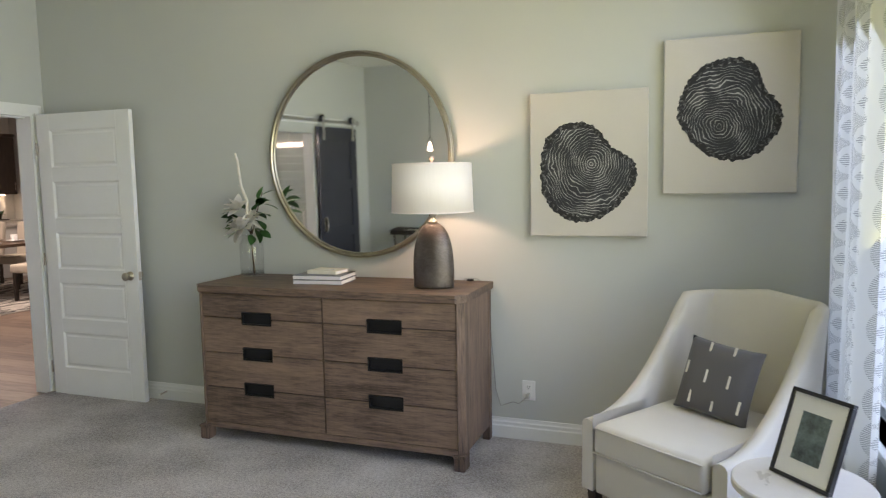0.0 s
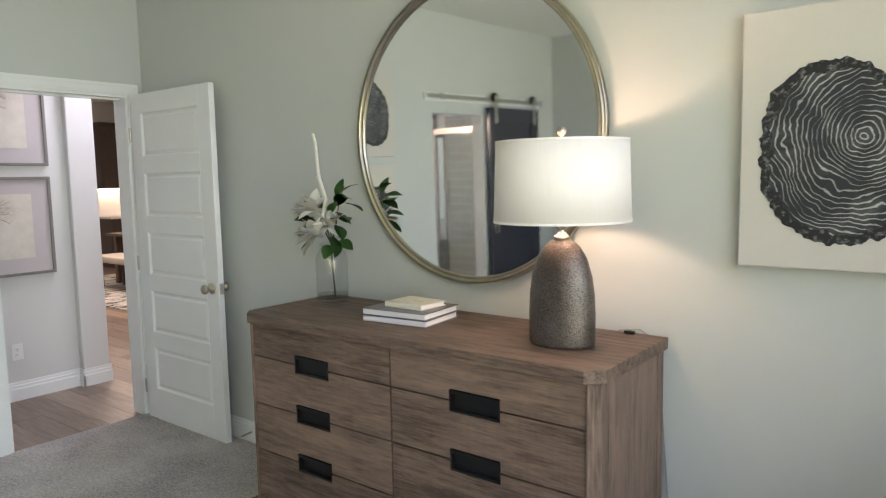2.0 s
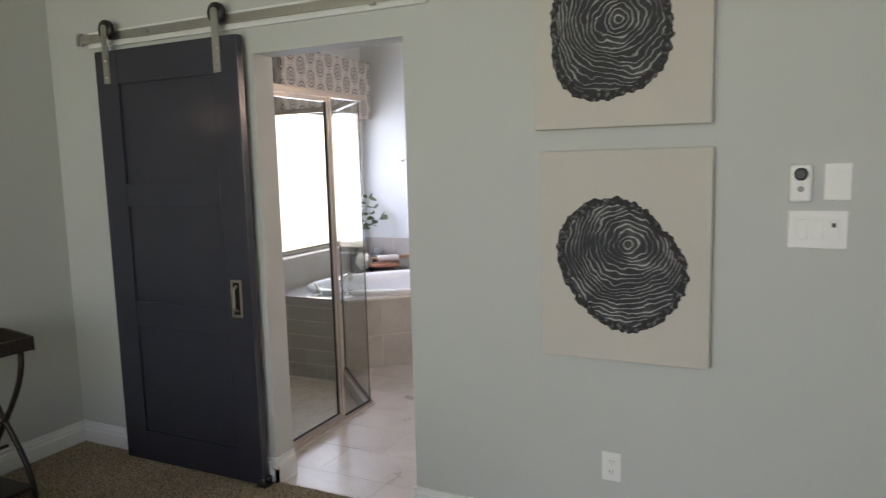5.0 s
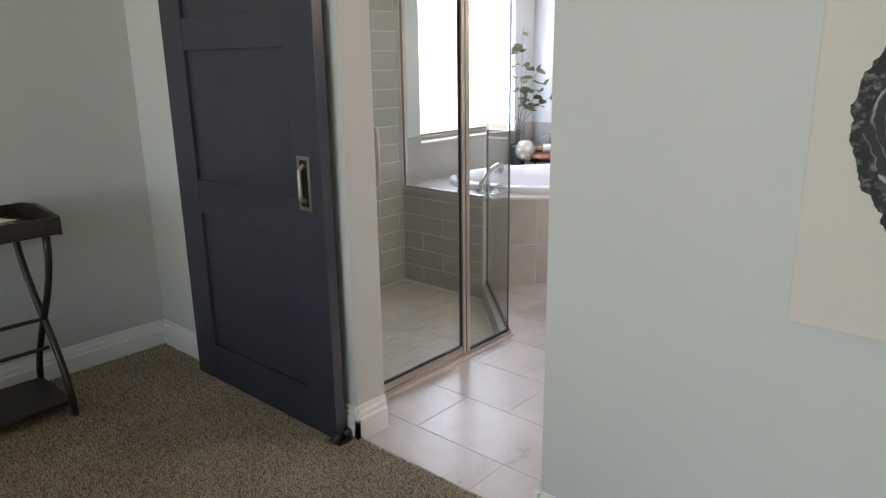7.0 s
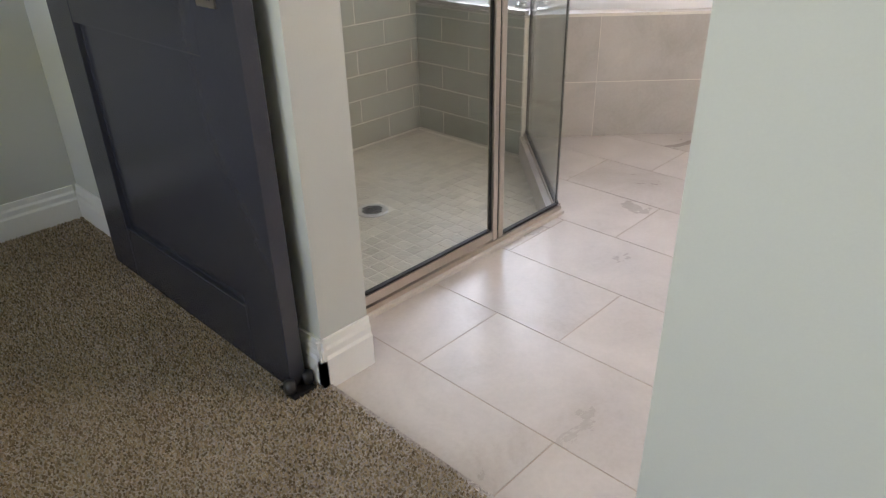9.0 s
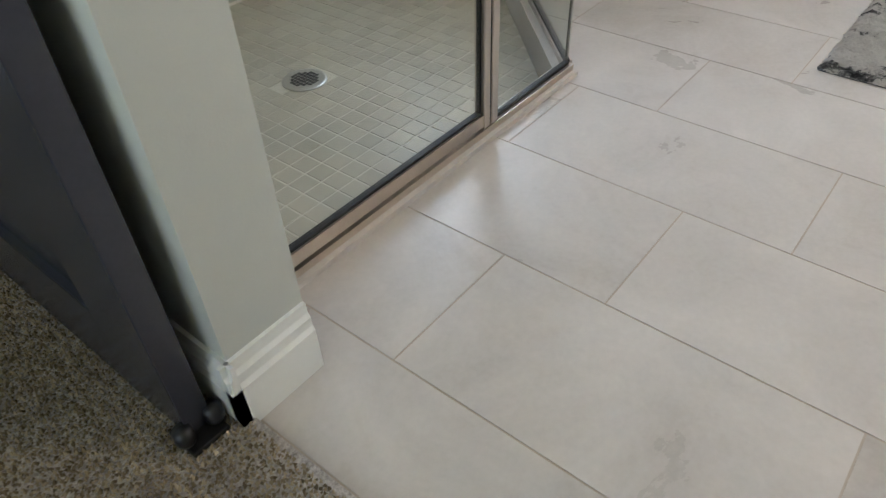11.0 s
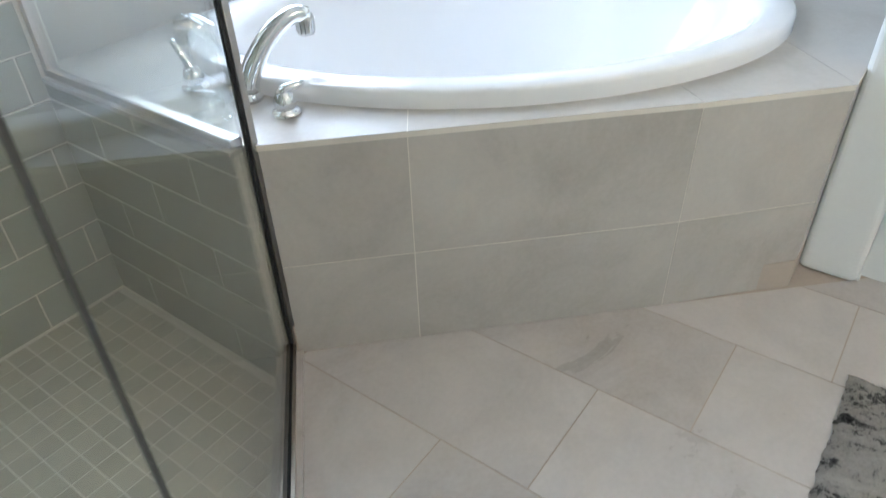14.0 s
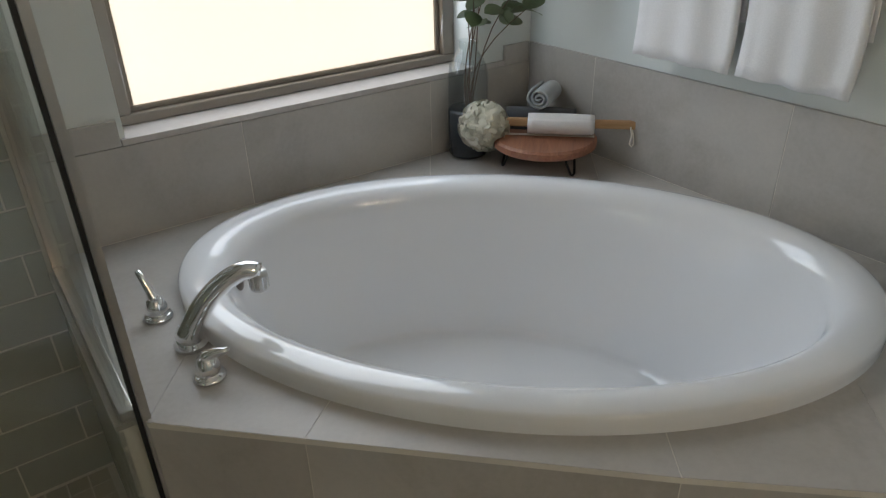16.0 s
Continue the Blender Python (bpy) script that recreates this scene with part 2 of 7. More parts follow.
M_PANE = thin_pane("clear_sheet_glass", (0.95, 0.965, 0.95))
M_VASE = thin_pane("thin_vase_glass", (0.93, 0.95, 0.955))
# daylight behind the bathroom pane, put in as emission of the glass
M_FROST = glow("frosted_glass_daylight_glow", (1.0, 0.91, 0.77), 2.7)
M_TUB = plain("white_acrylic", (0.82, 0.83, 0.84), 0.06, vary=0.01, scale=2, fine=60, relief=0.0, spec=0.95)
M_IVORY = fabric("ivory_upholstery", (0.60, 0.57, 0.51))
M_WHITECLOTH = fabric("white_terry", (0.78, 0.77, 0.76), weave=260)
M_BEDCLOTH = fabric("white_bed_linen", (0.74, 0.73, 0.71), weave=500)
M_GREYCLOTH = fabric("grey_terry", (0.42, 0.45, 0.46), weave=260)
M_DARKCLOTH = fabric("charcoal_terry", (0.06, 0.065, 0.075), weave=260)
M_PILLOW = fabric("grey_pillow_linen", (0.105, 0.10, 0.10), weave=350)
M_STITCH = fabric("cream_stitching", (0.70, 0.66, 0.58))
M_CANVAS = fabric("cream_canvas", (0.57, 0.54, 0.49), weave=300, vary=0.04)
M_BLACKWOOD = wood("espresso_wood", (0.010, 0.007, 0.006), (0.035, 0.026, 0.02), "z", 0.35, 1, 0.02)
M_DARKCAB = wood("dark_cabinet_wood", (0.022, 0.016, 0.013), (0.06, 0.045, 0.035), "z", 0.45, 1, 0.02)
M_PLASTIC = plain("white_plastic", (0.80, 0.80, 0.79), 0.35, vary=0.02, relief=0)
M_BLACKPLASTIC = plain("black_plastic", (0.015, 0.015, 0.017), 0.35, relief=0)
M_PAPER = plain("white_paper", (0.74, 0.73, 0.70), 0.8, vary=0.03)
M_LEAF = plain("green_leaf", (0.05, 0.14, 0.035), 0.4, vary=0.35, scale=8, piece=0.2)
M_EUCA = plain("eucalyptus_leaf", (0.17, 0.215, 0.115), 0.5, vary=0.3, scale=10, piece=0.2)
M_PETAL = plain("magnolia_petal", (0.88, 0.855, 0.80), 0.6, vary=0.08, scale=14)
M_STEM = plain("brown_stem", (0.11, 0.07, 0.045), 0.8, vary=0.3)
M_BRANCH = plain("bleached_branch", (0.72, 0.68, 0.62), 0.8, vary=0.15, scale=20)


def tuft_mat():
    m, t, b = nodes_of("carpet_tuft_yarn")
    geo = t.nodes.new("ShaderNodeNewGeometry")
    worn = noise_tex(t, coords(t), 2.2, 4)
    f = calc(t, "MULTIPLY_ADD", geo.outputs["Random Per Island"], 0.7, calc(t, "MULTIPLY", worn, 0.3))
    t.links.new(ramp(t, f, [(0.1, (0.115, 0.088, 0.054)), (0.5, (0.30, 0.240, 0.162)), (0.9, (0.54, 0.455, 0.335))]), b.inputs["Base Color"])
    b.inputs["Roughness"].default_value = 0.95
    b.inputs["Specular IOR Level"].default_value = 0.1
    return m


M_TUFT = tuft_mat()

def shade_mat(name, color):
    m, t, b = nodes_of(name)
    d, tl, mx = (t.nodes.new(n) for n in ("ShaderNodeBsdfDiffuse", "ShaderNodeBsdfTranslucent", "ShaderNodeMixShader"))
    v = coords(t)
    rib = noise_tex(t, coords(t, (1, 1, 0.02)), 260, 2)
    col = ramp(t, rib, [(0.3, shade(color, 0.97)), (0.7, color)])
    t.links.new(col, d.inputs[0])
    t.links.new(col, tl.inputs[0])
    mx.inputs[0].default_value = 0.006
    t.links.new(d.outputs[0], mx.inputs[1])
    t.links.new(tl.outputs[0], mx.inputs[2])
    t.links.new(mx.outputs[0], t.nodes["Material Output"].inputs[0])
    t.nodes.remove(b)
    return m


M_SHADE = shade_mat("linen_lampshade", (0.86, 0.80, 0.755))


# ---------------------------------------------------------------- building helpers
def finish(bm, name, smooth=False):
    bmesh.ops.recalc_face_normals(bm, faces=bm.faces)
    me = bpy.data.meshes.new(name)
    bm.to_mesh(me)
    bm.free()
    if smooth:
        for p in me.polygons:
            p.use_smooth = True
    return me


def box(bm, x0, x1, y0, y1, z0, z1, bevel=0.0, segs=2):
    r = bmesh.ops.create_cube(bm, size=1)
    vs = r["verts"]
    for v in vs:
        v.co = Vector(((x0 + x1) / 2 + v.co.x * (x1 - x0), (y0 + y1) / 2 + v.co.y * (y1 - y0), (z0 + z1) / 2 + v.co.z * (z1 - z0)))
    if bevel:
        es = list({e for v in vs for e in v.link_edges})
        bmesh.ops.bevel(bm, geom=es, offset=bevel, segments=segs, profile=0.5, affect="EDGES", clamp_overlap=True)
    return bm


def bx(x0, x1, y0, y1, z0, z1, bevel=0.0, segs=2):
    return box(bmesh.new(), x0, x1, y0, y1, z0, z1, bevel, segs)


def prism(bm, pts, z0, z1, bevel=0.0, axis="z"):
    """A polygon drawn out from z0 to z1 along an axis; pts are the other two coordinates."""
    def put(p, h):
        return {"z": (p[0], p[1], h), "y": (p[0], h, p[1]), "x": (h, p[0], p[1])}[axis]
    a = [bm.verts.new(put(p, z0)) for p in pts]
    b = [bm.verts.new(put(p, z1)) for p in pts]
    n = len(pts)
    fs = [bm.faces.new(a), bm.faces.new(list(reversed(b)))]
    for i in range(n):
        fs.append(bm.faces.new((a[i], a[(i + 1) % n], b[(i + 1) % n], b[i])))
    if bevel:
        bmesh.ops.recalc_face_normals(bm, faces=fs)
        es = list({e for f in fs for e in f.edges})
        bmesh.ops.bevel(bm, geom=es, offset=bevel, segments=2, profile=0.5, affect="EDGES", clamp_overlap=True)
    return bm


def lathe(bm, prof, segs=32, cx=0.0, cy=0.0, sx=1.0, sy=1.0, close=False):
    """A profile of (radius, height) turned round the z axis."""
    rings = []
    for r, z in prof:
        if r < 1e-5:
            rings.append([bm.verts.new((cx, cy, z))])
        else:
            rings.append([bm.verts.new((cx + r * sx * math.cos(2 * math.pi * i / segs), cy + r * sy * math.sin(2 * math.pi * i / segs), z)) for i in range(segs)])
    pairs = list(zip(rings, rings[1:])) + ([(rings[-1], rings[0])] if close else [])
    for a, b in pairs:
        for i in range(segs):
            j = (i + 1) % segs
            if len(a) == 1 and len(b) == 1:
                continue
            if len(a) == 1:
                bm.faces.new((a[0], b[j], b[i]))
            elif len(b) == 1:
                bm.faces.new((a[i], a[j], b[0]))
            else:
                bm.faces.new((a[i], a[j], b[j], b[i]))
    return bm


def tube(bm, pts, radius, segs=10, caps=True):
    """A round bar along points; radius a number or one for each point."""
    pts = [Vector(p) for p in pts]
    rad = radius if isinstance(radius, (list, tuple)) else [radius] * len(pts)
    rings, up = [], None
    for i, p in enumerate(pts):
        d = (pts[min(i + 1, len(pts) - 1)] - pts[max(i - 1, 0)]).normalized()
        if up is None:
            up = d.orthogonal().normalized()
        up = (up - d * up.dot(d)).normalized()
        side = d.cross(up)
        rings.append([bm.verts.new(p + (up * math.cos(2 * math.pi * k / segs) + side * math.sin(2 * math.pi * k / segs)) * rad[i]) for k in range(segs)])
    for a, b in zip(rings, rings[1:]):
        for k in range(segs):
            bm.faces.new((a[k], a[(k + 1) % segs], b[(k + 1) % segs], b[k]))
    if caps:
        bm.faces.new(rings[0])
        bm.faces.new(list(reversed(rings[-1])))
    return bm


def arc(n, f):
    return [f(i / (n - 1)) for i in range(n)]


def part(name, bm, material, parent=None, label="", smooth=False, at=None):
    ob = new(name, finish(bm, name, smooth))
    ob.data.materials.append(material)
    if parent is not None:
        ob.parent = parent
    if at is not None:
        ob.matrix_basis = at
    if label:
        ob["label"] = label
    return ob


def thing(name, label, category, m, group=""):
    ob = new(name)
    ob.empty_display_size = 0.1
    ob.matrix_basis = m
    return tagged(ob, label, category, group)


def fixed(name, bm, material, label, category="structure", smooth=False):
    return tagged(part(name, bm, material, smooth=smooth), label, category, kind="structure")


def smooth_edges(ob, degrees=35):
    """Round shading except across sharp edges."""
    for p in ob.data.polygons:
        p.use_smooth = True
    ob.data.set_sharp_from_angle(angle=radians(degrees))
    return ob


# plan of the place
W, BE, N, S, E = -3.62, -3.755, 4.40, -0.55, 1.62     # bedroom walls; BE is the bathroom side of the west wall
OY0, OY1, OZ = 0.835, 1.612, 2.06                     # opening to the bathroom
DY0, DY1, DZ = 3.486, 4.30, 2.065                     # opening to the hall
CEIL, BCEIL = 3.0, 2.75
BW, BS, BN = -6.85, -0.615, 2.9                       # bathroom walls
SY, SX = -0.545, -5.285                               # shower: tile face of the south wall, tile face of the low wall
DECK = 0.535

# ---------------------------------------------------------------- floors
fixed("floor_bedroom", bx(W - 0.005, E + 0.1, S - 0.1, N + 0.1, -0.12, 0.012), M_CARPET, "grey-beige cut pile carpet over the bedroom floor", "carpet")
fixed("floor_hall_base", bx(-12.4, W - 0.006, 2.992, 11.1, -0.12, -0.008), M_GROUT, "dark base under the hall floor planks", "floor")
bath_floor = fixed("floor_bathroom", prism(bmesh.new(), [(W - 0.006, 0.70), (W - 0.006, 2.99), (-7.0, 2.99), (-7.0, -0.77), (-5.335, -0.77), (-5.335, 0.13), (-4.765, 0.70)], -0.12, -0.0012), M_GROUT, "bathroom floor with beige grout under large tiles", "floor")
shower_floor = fixed("floor_shower", bx(-5.40, BE, -0.62, 0.64, -0.16, -0.0847), M_GROUT_PALE, "sunken shower floor with pale grout", "floor")

# ---------------------------------------------------------------- walls
bm = box(bmesh.new(), BE, W, S - 0.12, OY0, 0, CEIL)
box(bm, BE, W, OY1, DY0, 0, CEIL)
box(bm, BE, W, DY1, N, 0, CEIL)
box(bm, BE, W, OY0, OY1, OZ, CEIL)
box(bm, BE, W, DY0, DY1, DZ, CEIL)
fixed("wall_west", bm, M_WALL, "sage grey painted bedroom wall with two openings", "wall")
fixed("wall_north", bx(BE, E + 0.15, N, N + 0.14, 0, CEIL), M_WALL, "sage grey painted bedroom wall behind the dresser", "wall")
fixed("wall_south", bx(W, E + 0.15, S - 0.12, S, 0, CEIL), M_WALL, "sage grey painted bedroom wall", "wall")
bm = box(bmesh.new(), E, E + 0.15, S, 0.30, 0, CEIL)
box(bm, E, E + 0.15, 4.15, N, 0, CEIL)
box(bm, E, E + 0.15, 0.30, 4.15, 0, 0.45)
box(bm, E, E + 0.15, 0.30, 4.15, 2.85, CEIL)
fixed("wall_east", bm, M_WALL, "sage grey painted bedroom wall with a wide window", "wall")
fixed("ceiling_bedroom", bx(BE, E + 0.15, S - 0.12, N + 0.14, CEIL, CEIL + 0.12), M_CEIL, "white painted bedroom ceiling", "ceiling")
# bathroom shell
WX0, WX1, WZ0, WZ1 = -6.60, -5.535, 0.79, 2.10
bm = box(bmesh.new(), -7.0, WX0, BS - 0.16, BS, -0.1, BCEIL)
box(bm, WX1, BE, BS - 0.16, BS, -0.1, BCEIL)
box(bm, WX0, WX1, BS - 0.16, BS, -0.1, WZ0)
box(bm, WX0, WX1, BS - 0.16, BS, WZ1, BCEIL)
fixed("wall_bath_south", bm, M_BATHWALL, "pale painted bathroom wall with a frosted window", "wall")
fixed("wall_bath_west", bx(-7.0, BW, BS, BN, -0.1, BCEIL), M_BATHWALL, "pale painted bathroom wall behind the tub", "wall")
fixed("wall_bath_north", bx(-7.0, W - 0.14, BN, BN + 0.1, -0.1, BCEIL), M_BATHWALL, "pale painted bathroom wall", "wall")
fixed("ceiling_bathroom", bx(-7.0, BE, BS - 0.16, BN + 0.1, BCEIL, BCEIL + 0.1), M_CEIL, "white painted bathroom ceiling", "ceiling")
# hall and the rooms beyond
HW = -4.68
bm = box(bmesh.new(), HW - 0.12, HW, 3.02, 4.36, 0, CEIL)
fixed("wall_hall", bm, M_HALLWALL, "white painted hall wall with framed prints", "wall")
fixed("wall_hall_end", bx(HW - 0.14, HW + 0.055, 4.36, 4.56, 0, CEIL, 0.01), M_HALLWALL, "white painted square column at the end of the hall wall", "wall")
fixed("wall_hall_south", bx(-4.8, BE, 3.0 - 0.0, 3.02, 0, CEIL), M_HALLWALL, "white painted hall end wall", "wall")
fixed("wall_kitchen_west", bx(-12.4, -12.3, 2.75, 11.1, 0, CEIL), M_HALLWALL, "pale painted far wall of the kitchen", "wall")
fixed("wall_kitchen_north", bx(-12.4, BE, 11.0, 11.1, 0, CEIL), M_HALLWALL, "pale painted wall beyond the dining area", "wall")
fixed("wall_kitchen_south", bx(-12.4, HW - 0.14, 3.0, 3.1, 0, CEIL), M_HALLWALL, "pale painted wall of the dining area", "wall")
fixed("wall_dining_east", bx(BE, BE + 0.1, N + 0.14, 11.1, 0, CEIL), M_HALLWALL, "pale painted wall beside the dining area", "wall")
fixed("ceiling_hall", bx(-12.4, BE, 3.0, 11.1, CEIL, CEIL + 0.1), M_CEIL, "white painted hall and kitchen ceiling", "ceiling")


# ---------------------------------------------------------------- baseboards and casings
def board_profile(t=0.016, h=0.132):
    return [(0, 0), (t, 0), (t, h * 0.62), (t * 0.72, h * 0.68), (t * 0.72, h * 0.80), (t * 0.45, h * 0.86), (t * 0.40, h), (0, h)]


def baseboard(p, q, nrm, name="baseboard"):
    """A moulded skirting from p to q on the floor, standing off the wall along nrm."""
    bm = bmesh.new()
    rows = [[bm.verts.new((e[0] + nrm[0] * a, e[1] + nrm[1] * a, b)) for a, b in board_profile()] for e in (p, q)]
    n = len(rows[0])
    for i in range(n):
        bm.faces.new((rows[0][i], rows[0][(i + 1) % n], rows[1][(i + 1) % n], rows[1][i]))
    bm.faces.new(rows[0])
    bm.faces.new(list(reversed(rows[1])))
    return fixed(name, bm, M_TRIM, "white moulded baseboard along the wall", "baseboard")


T = 0.016
baseboard((W, OY1 - T, 0), (W, DY0 - 0.068, 0), (1, 0))
baseboard((W, S, 0), (W, OY0 + T, 0), (1, 0))
baseboard((W + T, OY0, 0), (BE, OY0, 0), (0, 1))
baseboard((W + T, OY1, 0), (BE, OY1, 0), (0, -1))
baseboard((W, N, 0), (E, N, 0), (0, -1))
baseboard((W + T, S, 0), (E, S, 0), (0, 1))
baseboard((E, S, 0), (E, N, 0), (-1, 0))
baseboard((BE, OY1 - T, 0), (BE, BN, 0), (-1, 0))
baseboard((HW, 3.02, 0), (HW, 4.36, 0), (1, 0))
baseboard((HW + 0.055, 4.35, 0), (HW + 0.055, 4.57, 0), (1, 0))
baseboard((HW + 0.055 + T, 4.36, 0), (HW, 4.36, 0), (0, -1))


def casing(y0, y1, z1, x, sgn, w=0.066):
    """Mitred door casing with a stepped face, on the wall face at x."""
    bm = bmesh.new()
    for d0, d1, t in ((0.0, w, 0.012), (0.012, w - 0.006, 0.017), (w - 0.022, w - 0.004, 0.021)):
        xa, xb = sorted((x, x + sgn * t))
        box(bm, xa, xb, y0 - d1, y0 - d0, 0, z1 + d0)
        box(bm, xa, xb, y1 + d0, y1 + d1, 0, z1 + d0)
        box(bm, xa, xb, y0 - d1, y1 + d1, z1 + d0, z1 + d1)
    return fixed("trim_door_casing", bm, M_TRIM, "white moulded door casing round the hall doorway", "trim")


casing(DY0, DY1, DZ, W, 1)
bm = box(bmesh.new(), BE - 0.004, W + 0.004, DY0, DY0 + 0.018, 0, DZ)
box(bm, BE - 0.004, W + 0.004, DY1 - 0.018, DY1, 0, DZ)
box(bm, BE - 0.004, W + 0.004, DY0 + 0.018, DY1 - 0.018, DZ - 0.018, DZ)
box(bm, BE + 0.05, BE + 0.085, DY0 + 0.018, DY0 + 0.03, 0, DZ - 0.018)
box(bm, BE + 0.05, BE + 0.085, DY0 + 0.03, DY1 - 0.018, DZ - 0.03, DZ - 0.018)
fixed("trim_door_jamb", bm, M_TRIM, "white door jamb with stop in the hall doorway", "trim")


# ---------------------------------------------------------------- doors
def panel_door():
    """A five-panel hinged door, hinge at the origin, leaf along +x, face towards -y."""
    d = thing("door_1", "open white five-panel interior door with nickel knob", "door", pose(-3.567, 4.285, 0.012))
    d["kind"] = "structure"
    w, h, t = 0.845, 2.045, 0.035
    st, gap = 0.118, 0.10
    ph = (h - 0.20 - 0.115 - 4 * gap) / 5
    bm = bmesh.new()
    box(bm, 0, st, 0, t, 0, h, 0.003)
    box(bm, w - st, w, 0, t, 0, h, 0.003)
    box(bm, st, w - st, 0, t, 0, 0.20)
    z = 0.20
    for i in range(5):
        box(bm, st, w - st, 0, t, z + ph, z + ph + (gap if i < 4 else 0.115))
        z += ph + gap
    part("leaf", bm, M_TRIM, d)
    z = 0.20
    for i in range(5):
        bm = bmesh.new()
        x0, x1, z0, z1 = st, w - st, z, z + ph
        # moulded edge falling in and a raised field
        loops = []
        for inset, dep in ((0.0, 0.0), (0.012, 0.011), (0.022, 0.011), (0.034, 0.005)):
            loops.append([bm.verts.new((x, dep, zz)) for x, zz in ((x0 + inset, z0 + inset), (x1 - inset, z0 + inset), (x1 - inset, z1 - inset), (x0 + inset, z1 - inset))])
        for a, b in zip(loops, loops[1:]):
            for k in range(4):
                bm.faces.new((a[k], a[(k + 1) % 4], b[(k + 1) % 4], b[k]))
        bm.faces.new(loops[-1])
        back = [bm.verts.new((x, t - 0.002, zz)) for x, zz in ((x0, z0), (x1, z0), (x1, z1), (x0, z1))]
        bm.faces.new(back)
        for k in range(4):
            bm.faces.new((loops[0][k], loops[0][(k + 1) % 4], back[(k + 1) % 4], back[k]))
        part("panel", bm, M_TRIM, d)
        z += ph + gap
    for side in (-1, 1):
        bm = lathe(bmesh.new(), [(0, 0), (0.032, 0), (0.032, 0.006), (0.014, 0.010), (0.011, 0.026), (0.020, 0.033), (0.028, 0.043), (0.028, 0.054), (0.020, 0.062), (0, 0.065)], 24)
        m = pose(w - 0.065, 0 if side < 0 else t, 0.90, 90 if side < 0 else -90)
        part("door_knob", bm, M_PEWTER, d, "round satin nickel knob", True, m)
    part("latch_plate", bx(w - 0.001, w + 0.0025, 0.006, 0.029, 0.87, 0.93), M_NICKEL, d, "nickel latch plate")
    for zz in (0.2, 1.0, 1.8):
        part("hinge", lathe(bmesh.new(), [(0, zz - 0.045), (0.006, zz - 0.045), (0.006, zz + 0.045), (0, zz + 0.045)], 10, -0.008, -0.004), M_NICKEL, d, "nickel hinge")
    return d


panel_door()
stop = thing("door_stop", "small spring door stop on the baseboard", "door stop", pose(-2.62, N - 0.017, 0.075))
part("spring", tube(bmesh.new(), [(0, 0, 0), (0, -0.07, -0.006)], 0.006), M_NICKEL, stop)
part("tip", tube(bmesh.new(), [(0, -0.07, -0.006), (0, -0.085, -0.007)], 0.008), M_PLASTIC, stop, "white rubber tip")


def barn_door():
    y0, y1, z1 = -0.112, 0.808, 2.14
    d = thing("barn_door", "charcoal navy sliding barn door with recessed panels", "door", pose(-3.585, y0, 0.02))
    w, h, t = y1 - y0, z1 - 0.02, 0.04
    st = 0.15
    rails = [(0, 0.16), (0.745 - 0.02 - 0.0, 0.86), (1.345, 1.46), (1.955, h)]
    bm = bmesh.new()
    box(bm, 0, t, 0, st, 0, h, 0.002)
    box(bm, 0, t, w - st, w, 0, h, 0.002)
    part("stile_frame", bm, M_BARN, d)
    for a, b in rails:
        part("rail", bx(0.0005, t - 0.0005, st, w - st, a, b, 0.002), M_BARN, d)
    for (a0, a1), (b0, b1) in zip(rails, rails[1:]):
        part("panel", bx(0.012, t - 0.014, st, w - st, a1, b0), M_BARN, d)
    # recessed pull
    bm = bmesh.new()
    ya, yb, za, zb = w - 0.120, w - 0.055, 0.822, 1.002
    for q in ((ya, yb, za, za + 0.012), (ya, yb, zb - 0.012, zb), (ya, ya + 0.012, za + 0.012, zb - 0.012), (yb - 0.012, yb, za + 0.012, zb - 0.012)):
        box(bm, t, t + 0.004, *q)
    hp = part("pull_plate", bm, M_NICKEL, d, "satin nickel pull plate")
    part("pull_bar", tube(bmesh.new(), [(t + 0.002, (ya + yb) / 2, za + 0.03), (t + 0.022, (ya + yb) / 2, za + 0.045), (t + 0.022, (ya + yb) / 2, zb - 0.045), (t + 0.002, (ya + yb) / 2, zb - 0.03)], 0.0075), M_NICKEL, hp)
    part("pull_recess", bx(t, t + 0.0012, ya + 0.012, yb - 0.012, za + 0.012, zb - 0.012), M_BLACKMETAL, hp, "dark recess")
    for yy in (0.085, w - 0.115):
        bm = box(bmesh.new(), t, t + 0.006, yy - 0.021, yy + 0.021, h - 0.16, h + 0.105, 0.0)
        hg = part("hanger", bm, M_STEEL, d, "flat steel roller hanger strap")
        part("roller", lathe(bmesh.new(), [(0, 0), (0.042, 0), (0.046, 0.004), (0.046, 0.008), (0.038, 0.012), (0.038, 0.016), (0.046, 0.02), (0.046, 0.024), (0, 0.024)], 28), M_BLACKPLASTIC, hg, "black grooved roller", True, pose(t - 0.026, yy, h + 0.105, 0, 90, 0))
        part("strap_top", lathe(bmesh.new(), [(0, 0), (0.021, 0), (0.021, 0.006), (0, 0.006)], 24), M_STEEL, hg, "", False, pose(t + 0.0002, yy, h + 0.105, 0, 90, 0))
        for zz in (h - 0.13, h - 0.05):
            part("bolt", lathe(bmesh.new(), [(0, 0), (0.009, 0), (0.009, 0.004), (0.005, 0.007), (0, 0.007)], 12), M_NICKEL, hg, "", False, pose(t + 0.006, yy, zz, 0, 90, 0))
    return d


